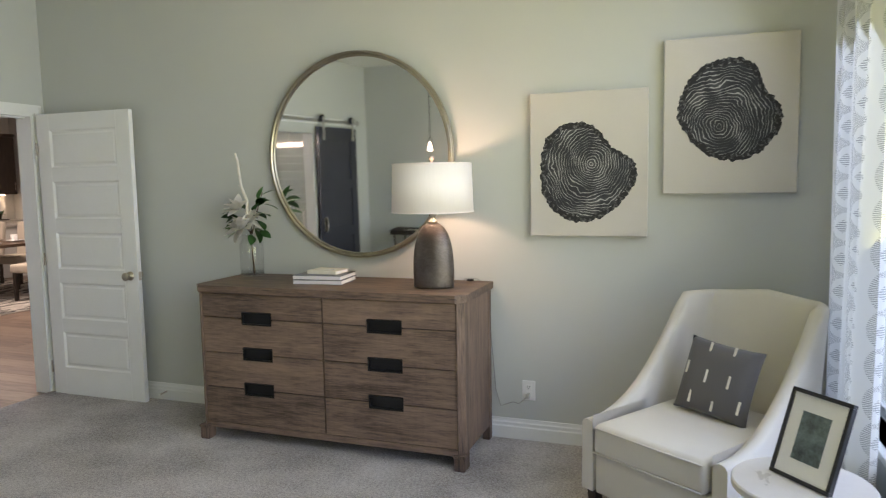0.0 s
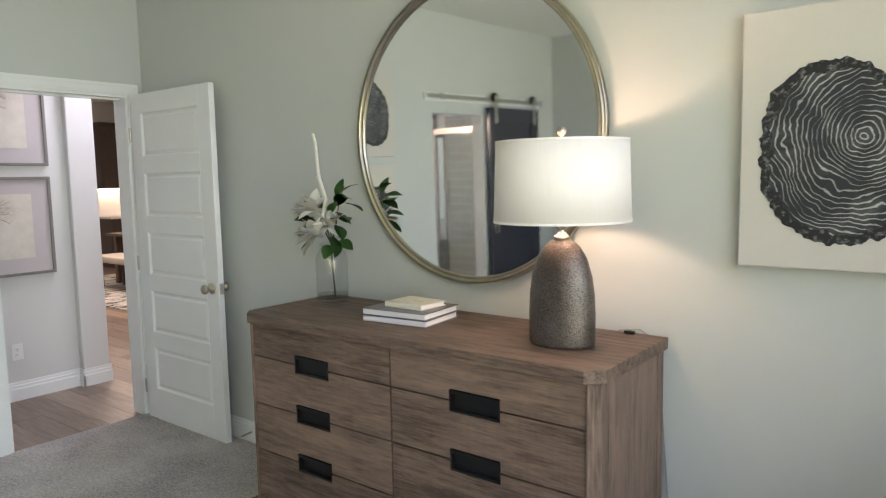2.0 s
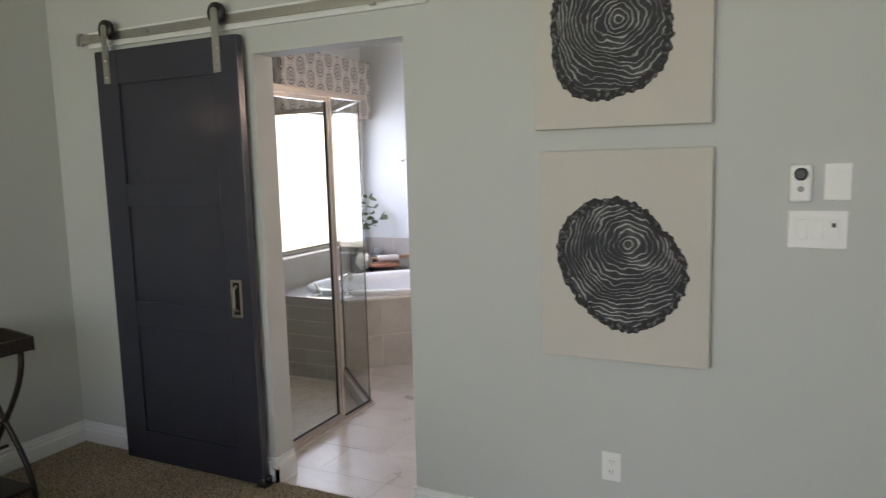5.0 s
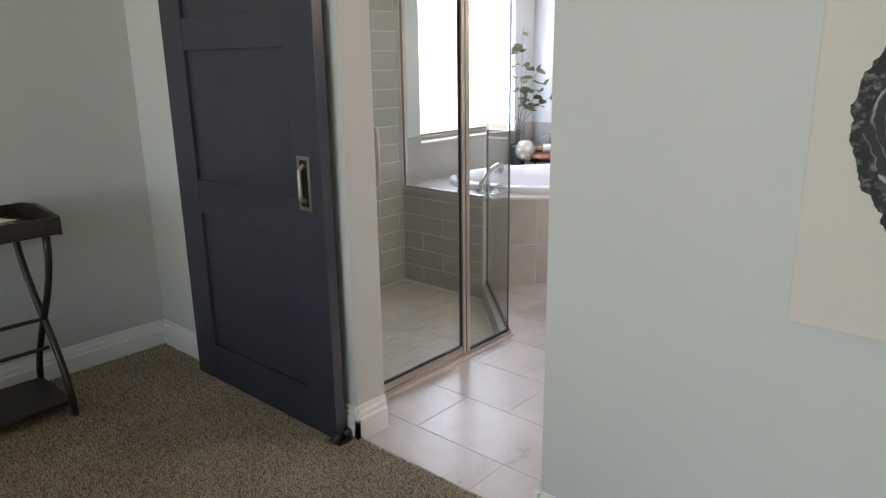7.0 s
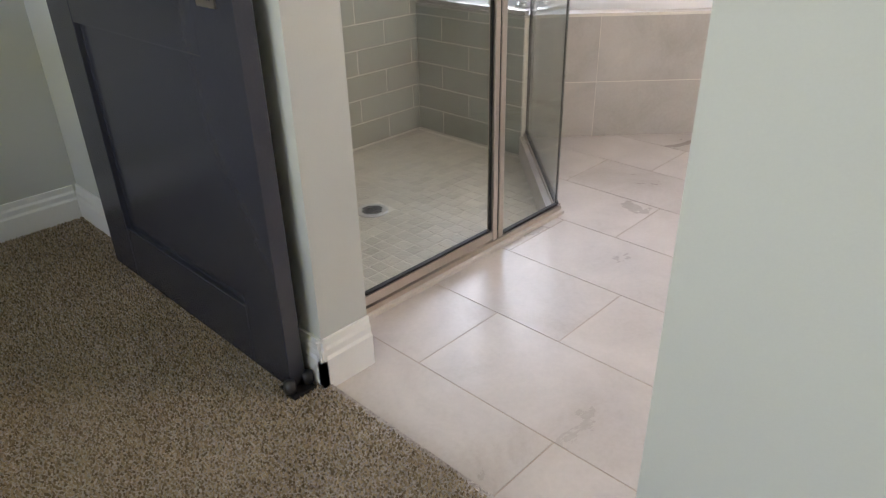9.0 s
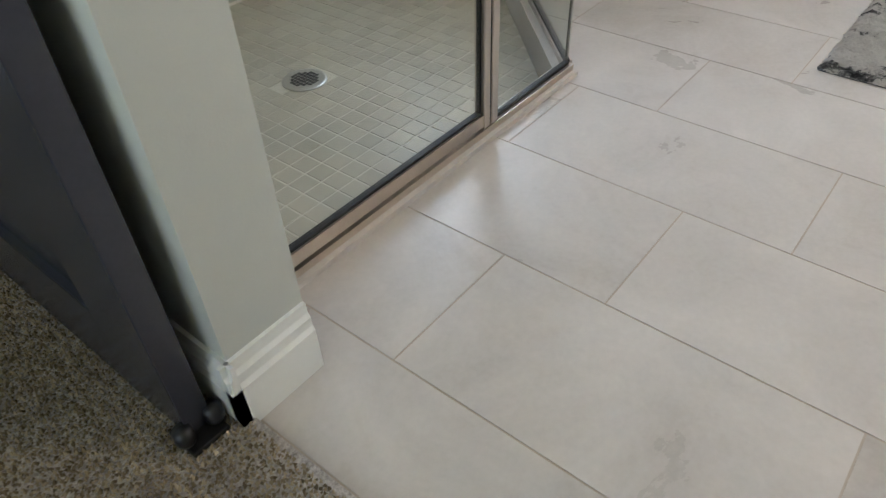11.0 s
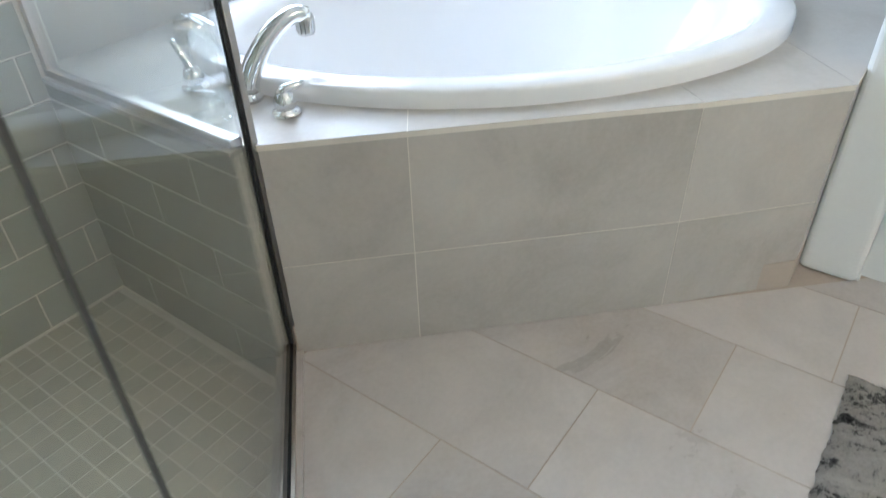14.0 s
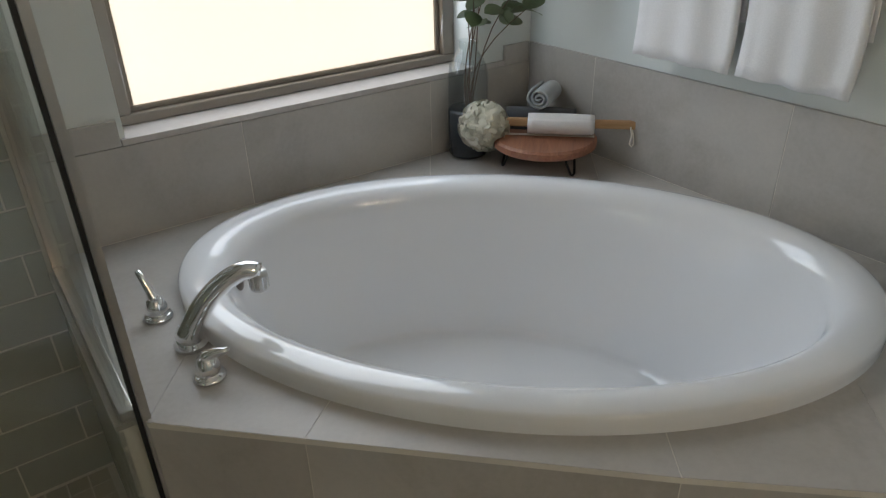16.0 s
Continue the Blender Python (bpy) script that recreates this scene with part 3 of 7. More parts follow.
barn_door()
tr = thing("barn_door_track", "steel flat-bar track on a white backing board", "door track", pose(W, -0.22, 2.175))
part("backing_board", bx(0, 0.02, 0.0, 1.955, 0, 0.078, 0.002), M_TRIM, tr, "white painted backing board")
part("rail_bar", bx(0.034, 0.041, -0.06, 1.945, 0.022, 0.062, 0.001), M_STEEL, tr)
for yy in (0.05, 0.45, 0.9, 1.35, 1.8):
    part("standoff", lathe(bmesh.new(), [(0, 0), (0.011, 0), (0.011, 0.022), (0.007, 0.022), (0.007, 0.026), (0, 0.026)], 12), M_STEEL, tr, "", False, pose(0.02, yy, 0.042, 0, 90, 0))
for yy in (1.72, -0.03):
    part("end_stop", bx(0.03, 0.05, yy - 0.012, yy + 0.012, 0.012, 0.075, 0.003), M_STEEL, tr, "steel end stop")
fg = thing("floor_guide", "black floor guide under the barn door corner", "door guide", pose(-3.565, 0.80, 0.012) @ Matrix.Diagonal((0.75, 0.75, 0.8, 1)))
part("bracket", bx(-0.035, 0.045, -0.03, 0.05, 0, 0.012, 0.003), M_BLACKMETAL, fg)
for sx in (-0.03, 0.035):
    part("guide_wheel", lathe(bmesh.new(), [(0, 0.012), (0.018, 0.012), (0.02, 0.02), (0.018, 0.045), (0, 0.048)], 16, sx, 0.015), M_BLACKPLASTIC, fg, "", True)

# ================================================================ bathroom
R2 = math.sqrt(0.5)


def uv(u, v, z=0.0):
    """Bath deck axes: u along its slanting front, v into the corner."""
    return (-(u + v) * R2, (u - v) * R2, z)


FRONT = 3.684                      # v of the deck's front
TUB_U, TUB_V, TUB_A, TUB_B = 4.432, 4.248, 0.768, 0.505
DL, DR = (-5.33, 0.12), (-6.197, 0.969)

# window: frame, frosted pane, sill, valance
win = fixed("window_1", bx(WX0, WX1, BS - 0.15, BS - 0.145, WZ0, WZ1), M_TRIM, "bathroom window with frosted glass and taupe frame", "window")
M_TAUPE = plain("taupe_window_vinyl", (0.30, 0.27, 0.235), 0.4, vary=0.04)
bm = bmesh.new()
for q in ((WX0, WX1, WZ0 + 0.003, WZ0 + 0.03), (WX0, WX1, WZ1 - 0.05, WZ1), (WX0, WX0 + 0.045, WZ0 + 0.03, WZ1 - 0.05), (WX1 - 0.045, WX1, WZ0 + 0.03, WZ1 - 0.05)):
    box(bm, q[0], q[1], BS - 0.135, BS - 0.09, q[2], q[3], 0.004)
part("window_frame", bm, M_TAUPE, win, "taupe vinyl frame")
bm = bmesh.new()
for q in ((WX0 + 0.045, WX1 - 0.045, WZ0 + 0.03, WZ0 + 0.044), (WX0 + 0.045, WX1 - 0.045, WZ1 - 0.064, WZ1 - 0.05), (WX0 + 0.045, WX0 + 0.059, WZ0 + 0.044, WZ1 - 0.064), (WX1 - 0.059, WX1 - 0.045, WZ0 + 0.044, WZ1 - 0.064)):
    box(bm, q[0], q[1], BS - 0.13, BS - 0.11, q[2], q[3], 0.003)
part("glazing_bead", bm, M_TAUPE, win)
part("pane", bx(WX0 + 0.05, WX1 - 0.05, BS - 0.125, BS - 0.12, WZ0 + 0.035, WZ1 - 0.055), M_FROST, win, "frosted glass with daylight put in as glow")
part("window_sill", bx(WX0 - 0.13, WX1 + 0.012, BS - 0.10, BS + 0.0125, 0.7768, 0.7926, 0.001), M_TILE, win, "pale tiled sill")


def medallion_mat():
    m, t, b = nodes_of("medallion_print")
    c, sep = t.nodes.new("ShaderNodeTexCoord"), t.nodes.new("ShaderNodeSeparateXYZ")
    t.links.new(c.outputs["Object"], sep.inputs[0])
    a = calc(t, "MULTIPLY", calc(t, "ADD", sep.outputs[0], sep.outputs[1]), 7.6)
    row = calc(t, "FLOOR", a, 0)
    zz = calc(t, "ADD", calc(t, "MULTIPLY", sep.outputs[2], 5.2), calc(t, "MULTIPLY", row, 0.5))
    fx = calc(t, "SUBTRACT", calc(t, "FRACT", a, 0), 0.5)
    fz = calc(t, "SUBTRACT", calc(t, "FRACT", zz, 0), 0.5)
    r = calc(t, "SQRT", calc(t, "ADD", calc(t, "MULTIPLY", fx, fx), calc(t, "MULTIPLY", fz, fz)), 0)
    ring = calc(t, "GREATER_THAN", calc(t, "SINE", calc(t, "MULTIPLY", r, 42.0), 0), 0.0)
    inside = calc(t, "LESS_THAN", r, 0.47)
    f = calc(t, "MULTIPLY", ring, inside)
    weave = noise_tex(t, c.outputs["Object"], 350, 2)
    col = blend(t, f, (0.66, 0.62, 0.55), (0.20, 0.185, 0.17))
    t.links.new(blend(t, calc(t, "MULTIPLY", weave, 0.25), col, (0.35, 0.33, 0.30)), b.inputs["Base Color"])
    b.inputs["Roughness"].default_value = 0.9
    return m


va = thing("valance", "upholstered window valance with brown medallion print", "valance", pose(0, BS, 1.97))
bm = box(bmesh.new(), WX0 - 0.20, WX1 + 0.05, 0.12, 0.14, 0, 0.52, 0.006)
part("face", bm, M_MED := medallion_mat(), va)
for x in (WX0 - 0.20, WX1 + 0.03):
    part("return", bx(x, x + 0.02, 0, 0.12, 0, 0.52), M_MED, va)
part("top_board", bx(WX0 - 0.19, WX1 + 0.03, 0, 0.12, 0.5, 0.52), M_TRIM, va)

# low wall between shower and tub, thick part of the shower wall
fixed("wall_shower_low", bx(SX - 0.049, SX - 0.0018, BS, 0.10, -0.1, DECK - 0.012), M_GROUT_PALE, "low wall between shower and bath deck", "wall")
sh_south = fixed("wall_shower_south", bx(SX - 0.049, BE - 0.012, BS, SY - 0.0018, -0.1, BCEIL), M_GROUT_PALE, "shower wall with pale grout behind long tiles", "wall")
sh_east = fixed("wall_shower_east", bx(BE - 0.0202, BE, SY, 0.64, -0.1, 2.2), M_GROUT_PALE, "shower side wall with pale grout behind long tiles", "wall")
# curb under the glass
bm = prism(bmesh.new(), [(BE, 0.640), (BE, 0.700), (-4.765, 0.700), (-5.335, 0.13), (-5.29, 0.09), (-4.742, 0.640)], -0.16, 0.012)
fixed("curb_shower", bm, M_TILE, "low tiled curb under the shower glass", "curb")

# ---------------------------------------------------------------- shower enclosure
se = thing("shower_enclosure", "angled shower enclosure of clear glass in nickel frame", "shower", pose(0, 0, 0.012))
GY, TOPZ = 0.672, 1.955


def rail_between(bm, p, q, w, z0, z1):
    d = Vector((q[0] - p[0], q[1] - p[1], 0)).normalized()
    n = Vector((-d.y, d.x, 0)) * (w / 2)
    pts = [(p[0] + n.x, p[1] + n.y), (q[0] + n.x, q[1] + n.y), (q[0] - n.x, q[1] - n.y), (p[0] - n.x, p[1] - n.y)]
    return prism(bm, pts, z0, z1)


A, P, C, D_ = (BE - 0.002, GY), (-4.435, GY), (-4.757, GY), (-5.318, 0.108)
part("bottom_track", rail_between(bmesh.new(), A, (C[0] - 0.006, GY), 0.030, 0, 0.016), M_NICKEL, se)
part("bottom_track", rail_between(bmesh.new(), (C[0] - 0.010, GY - 0.006), D_, 0.026, 0, 0.016), M_NICKEL, se)
part("header", rail_between(bmesh.new(), A, (C[0] - 0.008, GY), 0.034, TOPZ - 0.035, TOPZ), M_NICKEL, se, "nickel header rail")
part("header", rail_between(bmesh.new(), (C[0] - 0.012, GY - 0.006), D_, 0.030, TOPZ - 0.035, TOPZ), M_NICKEL, se)
for x, w in ((P[0], 0.022), (P[0] + 0.028, 0.02), (BE - 0.012, 0.018)):
    part("post", bx(x - w / 2, x + w / 2, GY - 0.014, GY + 0.014, 0.016, TOPZ - 0.035, 0.003), M_NICKEL, se, "nickel upright")
part("gasket", bx(P[0] + 0.011, P[0] + 0.018, GY - 0.010, GY + 0.010, 0.016, TOPZ - 0.035), M_GASKET, se, "black gasket")
part("gasket", bx(P[0] - 0.016, P[0] - 0.011, GY - 0.006, GY + 0.006, 0.016, TOPZ - 0.035), M_GASKET, se)
# door leaf
dr = part("door", rail_between(bmesh.new(), (BE - 0.03, GY), (P[0] + 0.045, GY), 0.006, 0.05, TOPZ - 0.06), M_PANE, se, "clear glass door")
dr.visible_shadow = False
for z0, z1 in ((0.022, 0.05), (TOPZ - 0.062, TOPZ - 0.037)):
    part("door_rail", bx(P[0] + 0.038, BE - 0.022, GY - 0.011, GY + 0.011, z0, z1), M_NICKEL, dr, "nickel door rail")
part("door_gasket", bx(P[0] + 0.044, BE - 0.03, GY - 0.0065, GY + 0.0065, 0.050, 0.056), M_GASKET, dr)
part("door_gasket", bx(P[0] + 0.0385, P[0] + 0.0430, GY - 0.0045, GY + 0.0045, 0.05, TOPZ - 0.062), M_GASKET, dr)
hx = BE - 0.115
for s in (1, -1):
    part("pull_handle", tube(bmesh.new(), [(hx, GY, 0.86), (hx, GY + s * 0.035, 0.86), (hx, GY + s * 0.052, 0.872), (hx, GY + s * 0.055, 0.89), (hx, GY + s * 0.055, 1.05), (hx, GY + s * 0.052, 1.068), (hx, GY + s * 0.035, 1.08), (hx, GY, 1.08)], 0.0085, 12), M_NICKEL, dr, "satin nickel pull handle", True)
for p, q in ((P, C), (C, D_)):
    a = Vector((*p, 0)); b = Vector((*q, 0)); d = (b - a).normalized()
    a, b = a + d * (0.014 if p is P else 0.002), b - d * 0.004
    part("glass_panel", rail_between(bmesh.new(), a, b, 0.008, 0.014, TOPZ - 0.03), M_PANE, se, "clear fixed glass panel").visible_shadow = False
    part("gasket", rail_between(bmesh.new(), a, b, 0.013, 0.016, 0.024), M_GASKET, se)
part("corner_seal", bx(C[0] - 0.004, C[0] + 0.001, GY - 0.007, GY - 0.002, 0.016, TOPZ - 0.035), plain("dark_vinyl_seal", (0.07, 0.07, 0.065), 0.4), se, "dark vinyl corner seal")
part("gasket", bx(D_[0] - 0.007, D_[0] + 0.001, D_[1] - 0.004, D_[1] + 0.004, 0.016, TOPZ - 0.035), M_GASKET, se)
part("wall_channel", bx(D_[0] - 0.022, D_[0] - 0.008, D_[1] - 0.012, D_[1] + 0.006, 0.0, TOPZ), M_STEEL, se, "steel corner channel")
# panel standing on the low wall
GX = SX - 0.022
part("glass_panel", bx(GX - 0.004, GX + 0.004, SY, D_[1] - 0.02, DECK + 0.0, TOPZ - 0.03), M_PANE, se).visible_shadow = False
part("ledge_track", bx(GX - 0.013, GX + 0.013, SY, D_[1] - 0.012, DECK - 0.012, DECK + 0.006, 0.002), M_STEEL, se, "steel glass channel on the ledge")
part("header", bx(GX - 0.015, GX + 0.015, SY, D_[1] - 0.012, TOPZ - 0.035, TOPZ), M_NICKEL, se)
part("post", bx(GX - 0.012, GX + 0.012, SY, SY + 0.02, DECK + 0.006, TOPZ - 0.035), M_NICKEL, se)

# drain
dn = thing("shower_drain", "round perforated steel drain in the mosaic floor", "drain", pose(-4.450, 0.036, -0.083) @ Matrix.Diagonal((1.12, 1.12, 1, 1)))
part("flange", lathe(bmesh.new(), [(0, 0), (0.056, 0), (0.056, 0.003), (0.050, 0.0045), (0.0, 0.0045)], 40), M_STEEL, dn)
for i in range(-3, 4):
    for j in range(-3, 4):
        if i * i + j * j <= 11:
            part("slot", bx(i * 0.0105 - 0.0042, i * 0.0105 + 0.0042, j * 0.0105 - 0.0042, j * 0.0105 + 0.0042, 0.004, 0.0052), M_GASKET, dn)

# ---------------------------------------------------------------- bath deck and tub
deck = fixed("bath_deck", prism(bmesh.new(), [(DL[0] + 0.0, BS), DL, DR, (BW, DR[1]), (BW, BS)], -0.005, 0.08), M_GROUT, "tiled corner deck round the oval bathtub", "deck")
front = fixed("wall_deck_front", rail_between(bmesh.new(), (DL[0] - 0.03, DL[1] + 0.004 - 0.03), (DR[0] - 0.03, DR[1] - 0.03), 0.03, 0, DECK - 0.012), M_GROUT, "slanting front of the bath deck behind its tiles", "deck")
fixed("wall_deck_side", bx(BW, DR[0] - 0.005, DR[1] - 0.03, DR[1] - 0.002, 0, DECK - 0.0125), M_DECKTILE, "side of the bath deck", "deck")


def ell(th, k=0.0):
    return uv(TUB_U + (TUB_A + k) * math.cos(th), TUB_V + (TUB_B + k) * math.sin(th))


def tub_angle(p):
    u, v = (p[1] - p[0]) * R2, -(p[0] + p[1]) * R2
    return math.atan2((v - TUB_V) / TUB_B, (u - TUB_U) / TUB_A)


stops = [  # outer point of each joint, angle at which it meets the tub
    (uv(4.134, FRONT), math.acos((4.134 - TUB_U) / TUB_A) * -1),
    (uv(4.729, FRONT), math.acos((4.729 - TUB_U) / TUB_A) * -1),
    (DR, -0.50), ((BW, 0.327), 0.45), ((BW, -0.308), 1.25), ((-6.43, BS), 1.95), ((-5.83, BS), 2.5), (DL, -2.62 + 2 * math.pi),
]
corners = [((BW, DR[1]), 2), ((BW, BS), 4), ((DL[0], BS), 6)]
bed = bmesh.new()
for i, (p, th) in enumerate(stops):
    q, th2 = stops[(i + 1) % len(stops)]
    while th2 < th:
        th2 += 2 * math.pi
    outer = [p] + [c for c, k in corners if k == i] + [q]
    arc_pts = [ell(th2 + (th - th2) * k / 14, -0.05) for k in range(15)]
    poly = [(a[0], a[1]) for a in outer] + [(a[0], a[1]) for a in arc_pts]
    prism(bed, poly, DECK - 0.0125, DECK - 0.0012)
    cx, cy = sum(a[0] for a in poly) / len(poly), sum(a[1] for a in poly) / len(poly)
    poly = [(a + (cx - a) * 0.004, b + (cy - b) * 0.004) for a, b in poly]
    part("tile", prism(bmesh.new(), poly, DECK - 0.012, DECK), M_DECKTILE, deck)
part("grout_bed", bed, M_GROUT_PALE, deck)
# front tiles, two courses
cols = [3.854, 4.134, 4.729, 5.067]


def front_at(u):
    """The deck's front bends slightly back beyond its third joint."""
    return FRONT + 0.047 * max(0.0, u - 4.729)


for z0, z1 in ((0.002, 0.246), (0.249, DECK - 0.0125)):
    for a, b in zip(cols, cols[1:]):
        fa, fb = front_at(a), front_at(b)
        pts = [uv(a + 0.001, fa), uv(b - 0.001, fb), uv(b - 0.001, fb + 0.012), uv(a + 0.001, fa + 0.012)]
        part("tile", prism(bmesh.new(), [(p[0], p[1]) for p in pts], z0, z1), M_DECKTILE, front)
for a, b in ((3.855, 4.729), (4.729, 5.066)):
    part("grout_bed", prism(bmesh.new(), [uv(a, front_at(a) + 0.0012)[:2], uv(b, front_at(b) + 0.0012)[:2], uv(b, front_at(b) + 0.011)[:2], uv(a, front_at(a) + 0.011)[:2]], 0.001, DECK - 0.013), M_GROUT_PALE, front)
# upstand tiles on the walls round the deck
up_s = fixed("trim_upstand_south", bx(BW + 0.001, DL[0], BS, BS + 0.0108, DECK, 0.774), M_GROUT_PALE, "grout behind the upstand tiles under the window", "trim")
xs = [DL[0], -5.822, -6.43, BW + 0.012]
for a, b in zip(xs, xs[1:]):
    part("tile", bx(b + 0.001, a - 0.001, BS + 0.0005, BS + 0.012, DECK + 0.002, 0.7755, 0.001), M_DECKTILE, up_s)
part("tile", bx(BW + 0.012, WX0 - 0.132, BS + 0.0005, BS + 0.012, 0.777, 0.84, 0.001), M_DECKTILE, up_s)
part("tile", bx(WX1 + 0.014, DL[0] - 0.001, BS + 0.0005, BS + 0.012, 0.777, 0.84, 0.001), M_DECKTILE, up_s)
up_w = fixed("trim_upstand_west", bx(BW, BW + 0.0108, BS + 0.012, DR[1], DECK, 0.838), M_GROUT_PALE, "grout behind the upstand tiles below the towels", "trim")
ys = [BS + 0.012, -0.308, 0.327, DR[1] - 0.001]
for a, b in zip(ys, ys[1:]):
    part("tile", bx(BW + 0.0005, BW + 0.012, a + 0.001, b - 0.001, DECK + 0.002, 0.84, 0.001), M_DECKTILE, up_w)


def bathtub():
    tb = thing("bathtub", "white acrylic oval drop-in bathtub set in the tiled deck", "bathtub", Matrix.Translation(uv(TUB_U, TUB_V, DECK)) @ Matrix.Rotation(radians(135), 4, "Z"))
    bm = bmesh.new()
    segs = 128
    rings = []

    def ring(a, b, z, shift=0.0):
        rings.append([bm.verts.new((shift + a * math.cos(2 * math.pi * i / segs), b * math.sin(2 * math.pi * i / segs), z)) for i in range(segs)])
    # rim: upright edge, tight shoulder, flat crest, soft fall to the inside
    for inset, z in ((0.0, 0.0), (0.0005, 0.016), (0.001, 0.031), (0.004, 0.0365), (0.009, 0.0395), (0.026, 0.0430), (0.045, 0.0445), (0.060, 0.0430), (0.074, 0.037), (0.087, 0.026), (0.097, 0.010), (0.105, -0.012), (0.110, -0.036)):
        ring(TUB_A - inset, TUB_B - inset, z)
    a0, b0 = TUB_A - 0.110, TUB_B - 0.110
    for f, z in ((0.15, -0.09), (0.35, -0.17), (0.55, -0.25), (0.74, -0.32), (0.86, -0.365), (0.94, -0.392), (1.0, -0.405)):
        ring(a0 + (0.520 - a0) * f, b0 + (0.345 - b0) * f ** 1.3, z, -0.05 * f)
    for k, z in ((0.955, -0.413), (0.90, -0.415), (0.3, -0.418)):
        ring(0.520 * k, 0.345 * k, z, -0.05)
    for r, q in zip(rings, rings[1:]):
        for i in range(segs):
            bm.faces.new((r[i], r[(i + 1) % segs], q[(i + 1) % segs], q[i]))
    bm.faces.new(rings[-1])
    part("shell", bm, M_TUB, tb, "", True)
    # overflow plate on the inner wall near the taps
    part("overflow_plate", lathe(bmesh.new(), [(0, 0), (0.020, 0), (0.021, 0.003), (0.019, 0.006), (0.008, 0.007), (0, 0.007)], 28), metal("dark_antique_nickel", (0.22, 0.19, 0.17), 0.3), tb, "round dark nickel overflow plate", True,
         pose(-a0 * math.cos(0.10) * 0.996, -b0 * math.sin(0.10) * 0.996, -0.046, 0, 80, 8))
    part("drain_ring", lathe(bmesh.new(), [(0, 0.002), (0.03, 0.002), (0.036, 0.0), (0.036, -0.004), (0, -0.004)], 24), M_CHROME, tb, "", True, pose(-0.30, 0.06, -0.418))
    return tb


bathtub()


def faucet():
    base = Vector((-5.462, -0.052, DECK))
    f = thing("tub_faucet", "chrome deck-mounted roman tub spout", "faucet", Matrix.Translation(base) @ Matrix.Rotation(radians(158), 4, "Z") @ Matrix.Scale(0.88, 4))
    part("flange", lathe(bmesh.new(), [(0, 0), (0.037, 0), (0.037, 0.008), (0.031, 0.018), (0.028, 0.03), (0, 0.03)], 32), M_CHROME, f, "", True)
    path = arc(18, lambda s: (0.162 * s ** 1.3 + 0.012 * s, 0, 0.02 + 0.158 * math.sin(s * math.pi * 0.49) - 0.014 * max(0, s - 0.86) / 0.14))
    rad = arc(18, lambda s: 0.027 - 0.007 * s + (0.004 if s < 0.1 else 0))
    part("spout", tube(bmesh.new(), path, rad, 20), M_CHROME, f, "curved chrome spout", True)
    e = path[-1]
    part("outlet", lathe(bmesh.new(), [(0, -0.042), (0.019, -0.042), (0.021, -0.034), (0.022, -0.005), (0.0195, 0.004), (0, 0.006)], 24, e[0] - 0.006, 0), M_STEEL, f, "ribbed grey outlet", True, Matrix.Translation((0, 0, e[2])))
    for k in range(14):
        a = k / 14 * 2 * math.pi
        part("rib", bx(-0.0012, 0.0012, 0.0205, 0.0225, -0.036, -0.006), M_CHROME, f, "", False, pose(e[0] - 0.006, 0, 0, 0, 0, math.degrees(a)) @ Matrix.Translation((0, 0, e[2])))
    return f


faucet()


def tap_handle(at, turn, reach, rise):
    h = thing("tap_handle", "chrome lever tap handle on the bath deck", "tap handle", Matrix.Translation((*at, DECK)) @ Matrix.Rotation(radians(turn), 4, "Z") @ Matrix.Scale(0.84, 4), "tub taps")
    part("base", lathe(bmesh.new(), [(0, 0), (0.036, 0), (0.037, 0.005), (0.030, 0.011), (0.024, 0.013), (0.024, 0.017), (0.027, 0.021), (0.026, 0.034), (0.019, 0.052), (0.012, 0.058), (0, 0.060)], 32), M_CHROME, h, "", True)
    part("lever", tube(bmesh.new(), [(-0.006, 0, 0.046), (0.004, 0, 0.058), (reach * 0.35, 0, 0.062 + rise * 0.3), (reach * 0.75, 0, 0.063 + rise * 0.75), (reach, 0, 0.064 + rise)], [0.014, 0.0145, 0.0115, 0.0085, 0.006], 14), M_CHROME, h, "chrome lever", True)
    return h


tap_handle((-5.459, 0.066), 150, 0.052, 0.004)
tap_handle((-5.440, -0.195), 300, 0.034, 0.062)


# ---------------------------------------------------------------- things on the deck
def leaf_mesh(name, length, width, fold=0.15, rounder=False, mat=None):
    bm = bmesh.new()
    n = 7
    left, mid, right = [], [], []
    for i in range(n):
        s = i / (n - 1)
        w = width / 2 * (math.sin(math.pi * min(1, s * 0.96 + 0.04)) ** (0.6 if rounder else 0.85))
        bend = -0.25 * length * s * s
        mid.append(bm.verts.new((0, s * length, bend)))
        left.append(bm.verts.new((-w, s * length, bend + w * fold)))
        right.append(bm.verts.new((w, s * length, bend + w * fold)))
    for i in range(n - 1):
        bm.faces.new((left[i], mid[i], mid[i + 1], left[i + 1]))
        bm.faces.new((mid[i], right[i], right[i + 1], mid[i + 1]))
    bmesh.ops.solidify(bm, geom=bm.faces[:], thickness=0.0008)
    me = finish(bm, name, True)
    me.materials.append(mat)
    return me


def put_leaf(me, parent, at, direction, roll=0.0, size=1.0, name="leaf"):
    ob = new(name, me)
    ob.parent = parent
    q = Vector(direction).normalized().to_track_quat("Y", "Z")
    ob.matrix_basis = Matrix.Translation(at) @ q.to_matrix().to_4x4() @ Matrix.Rotation(roll, 4, "Y") @ Matrix.Diagonal((size, size, size, 1))
    return ob


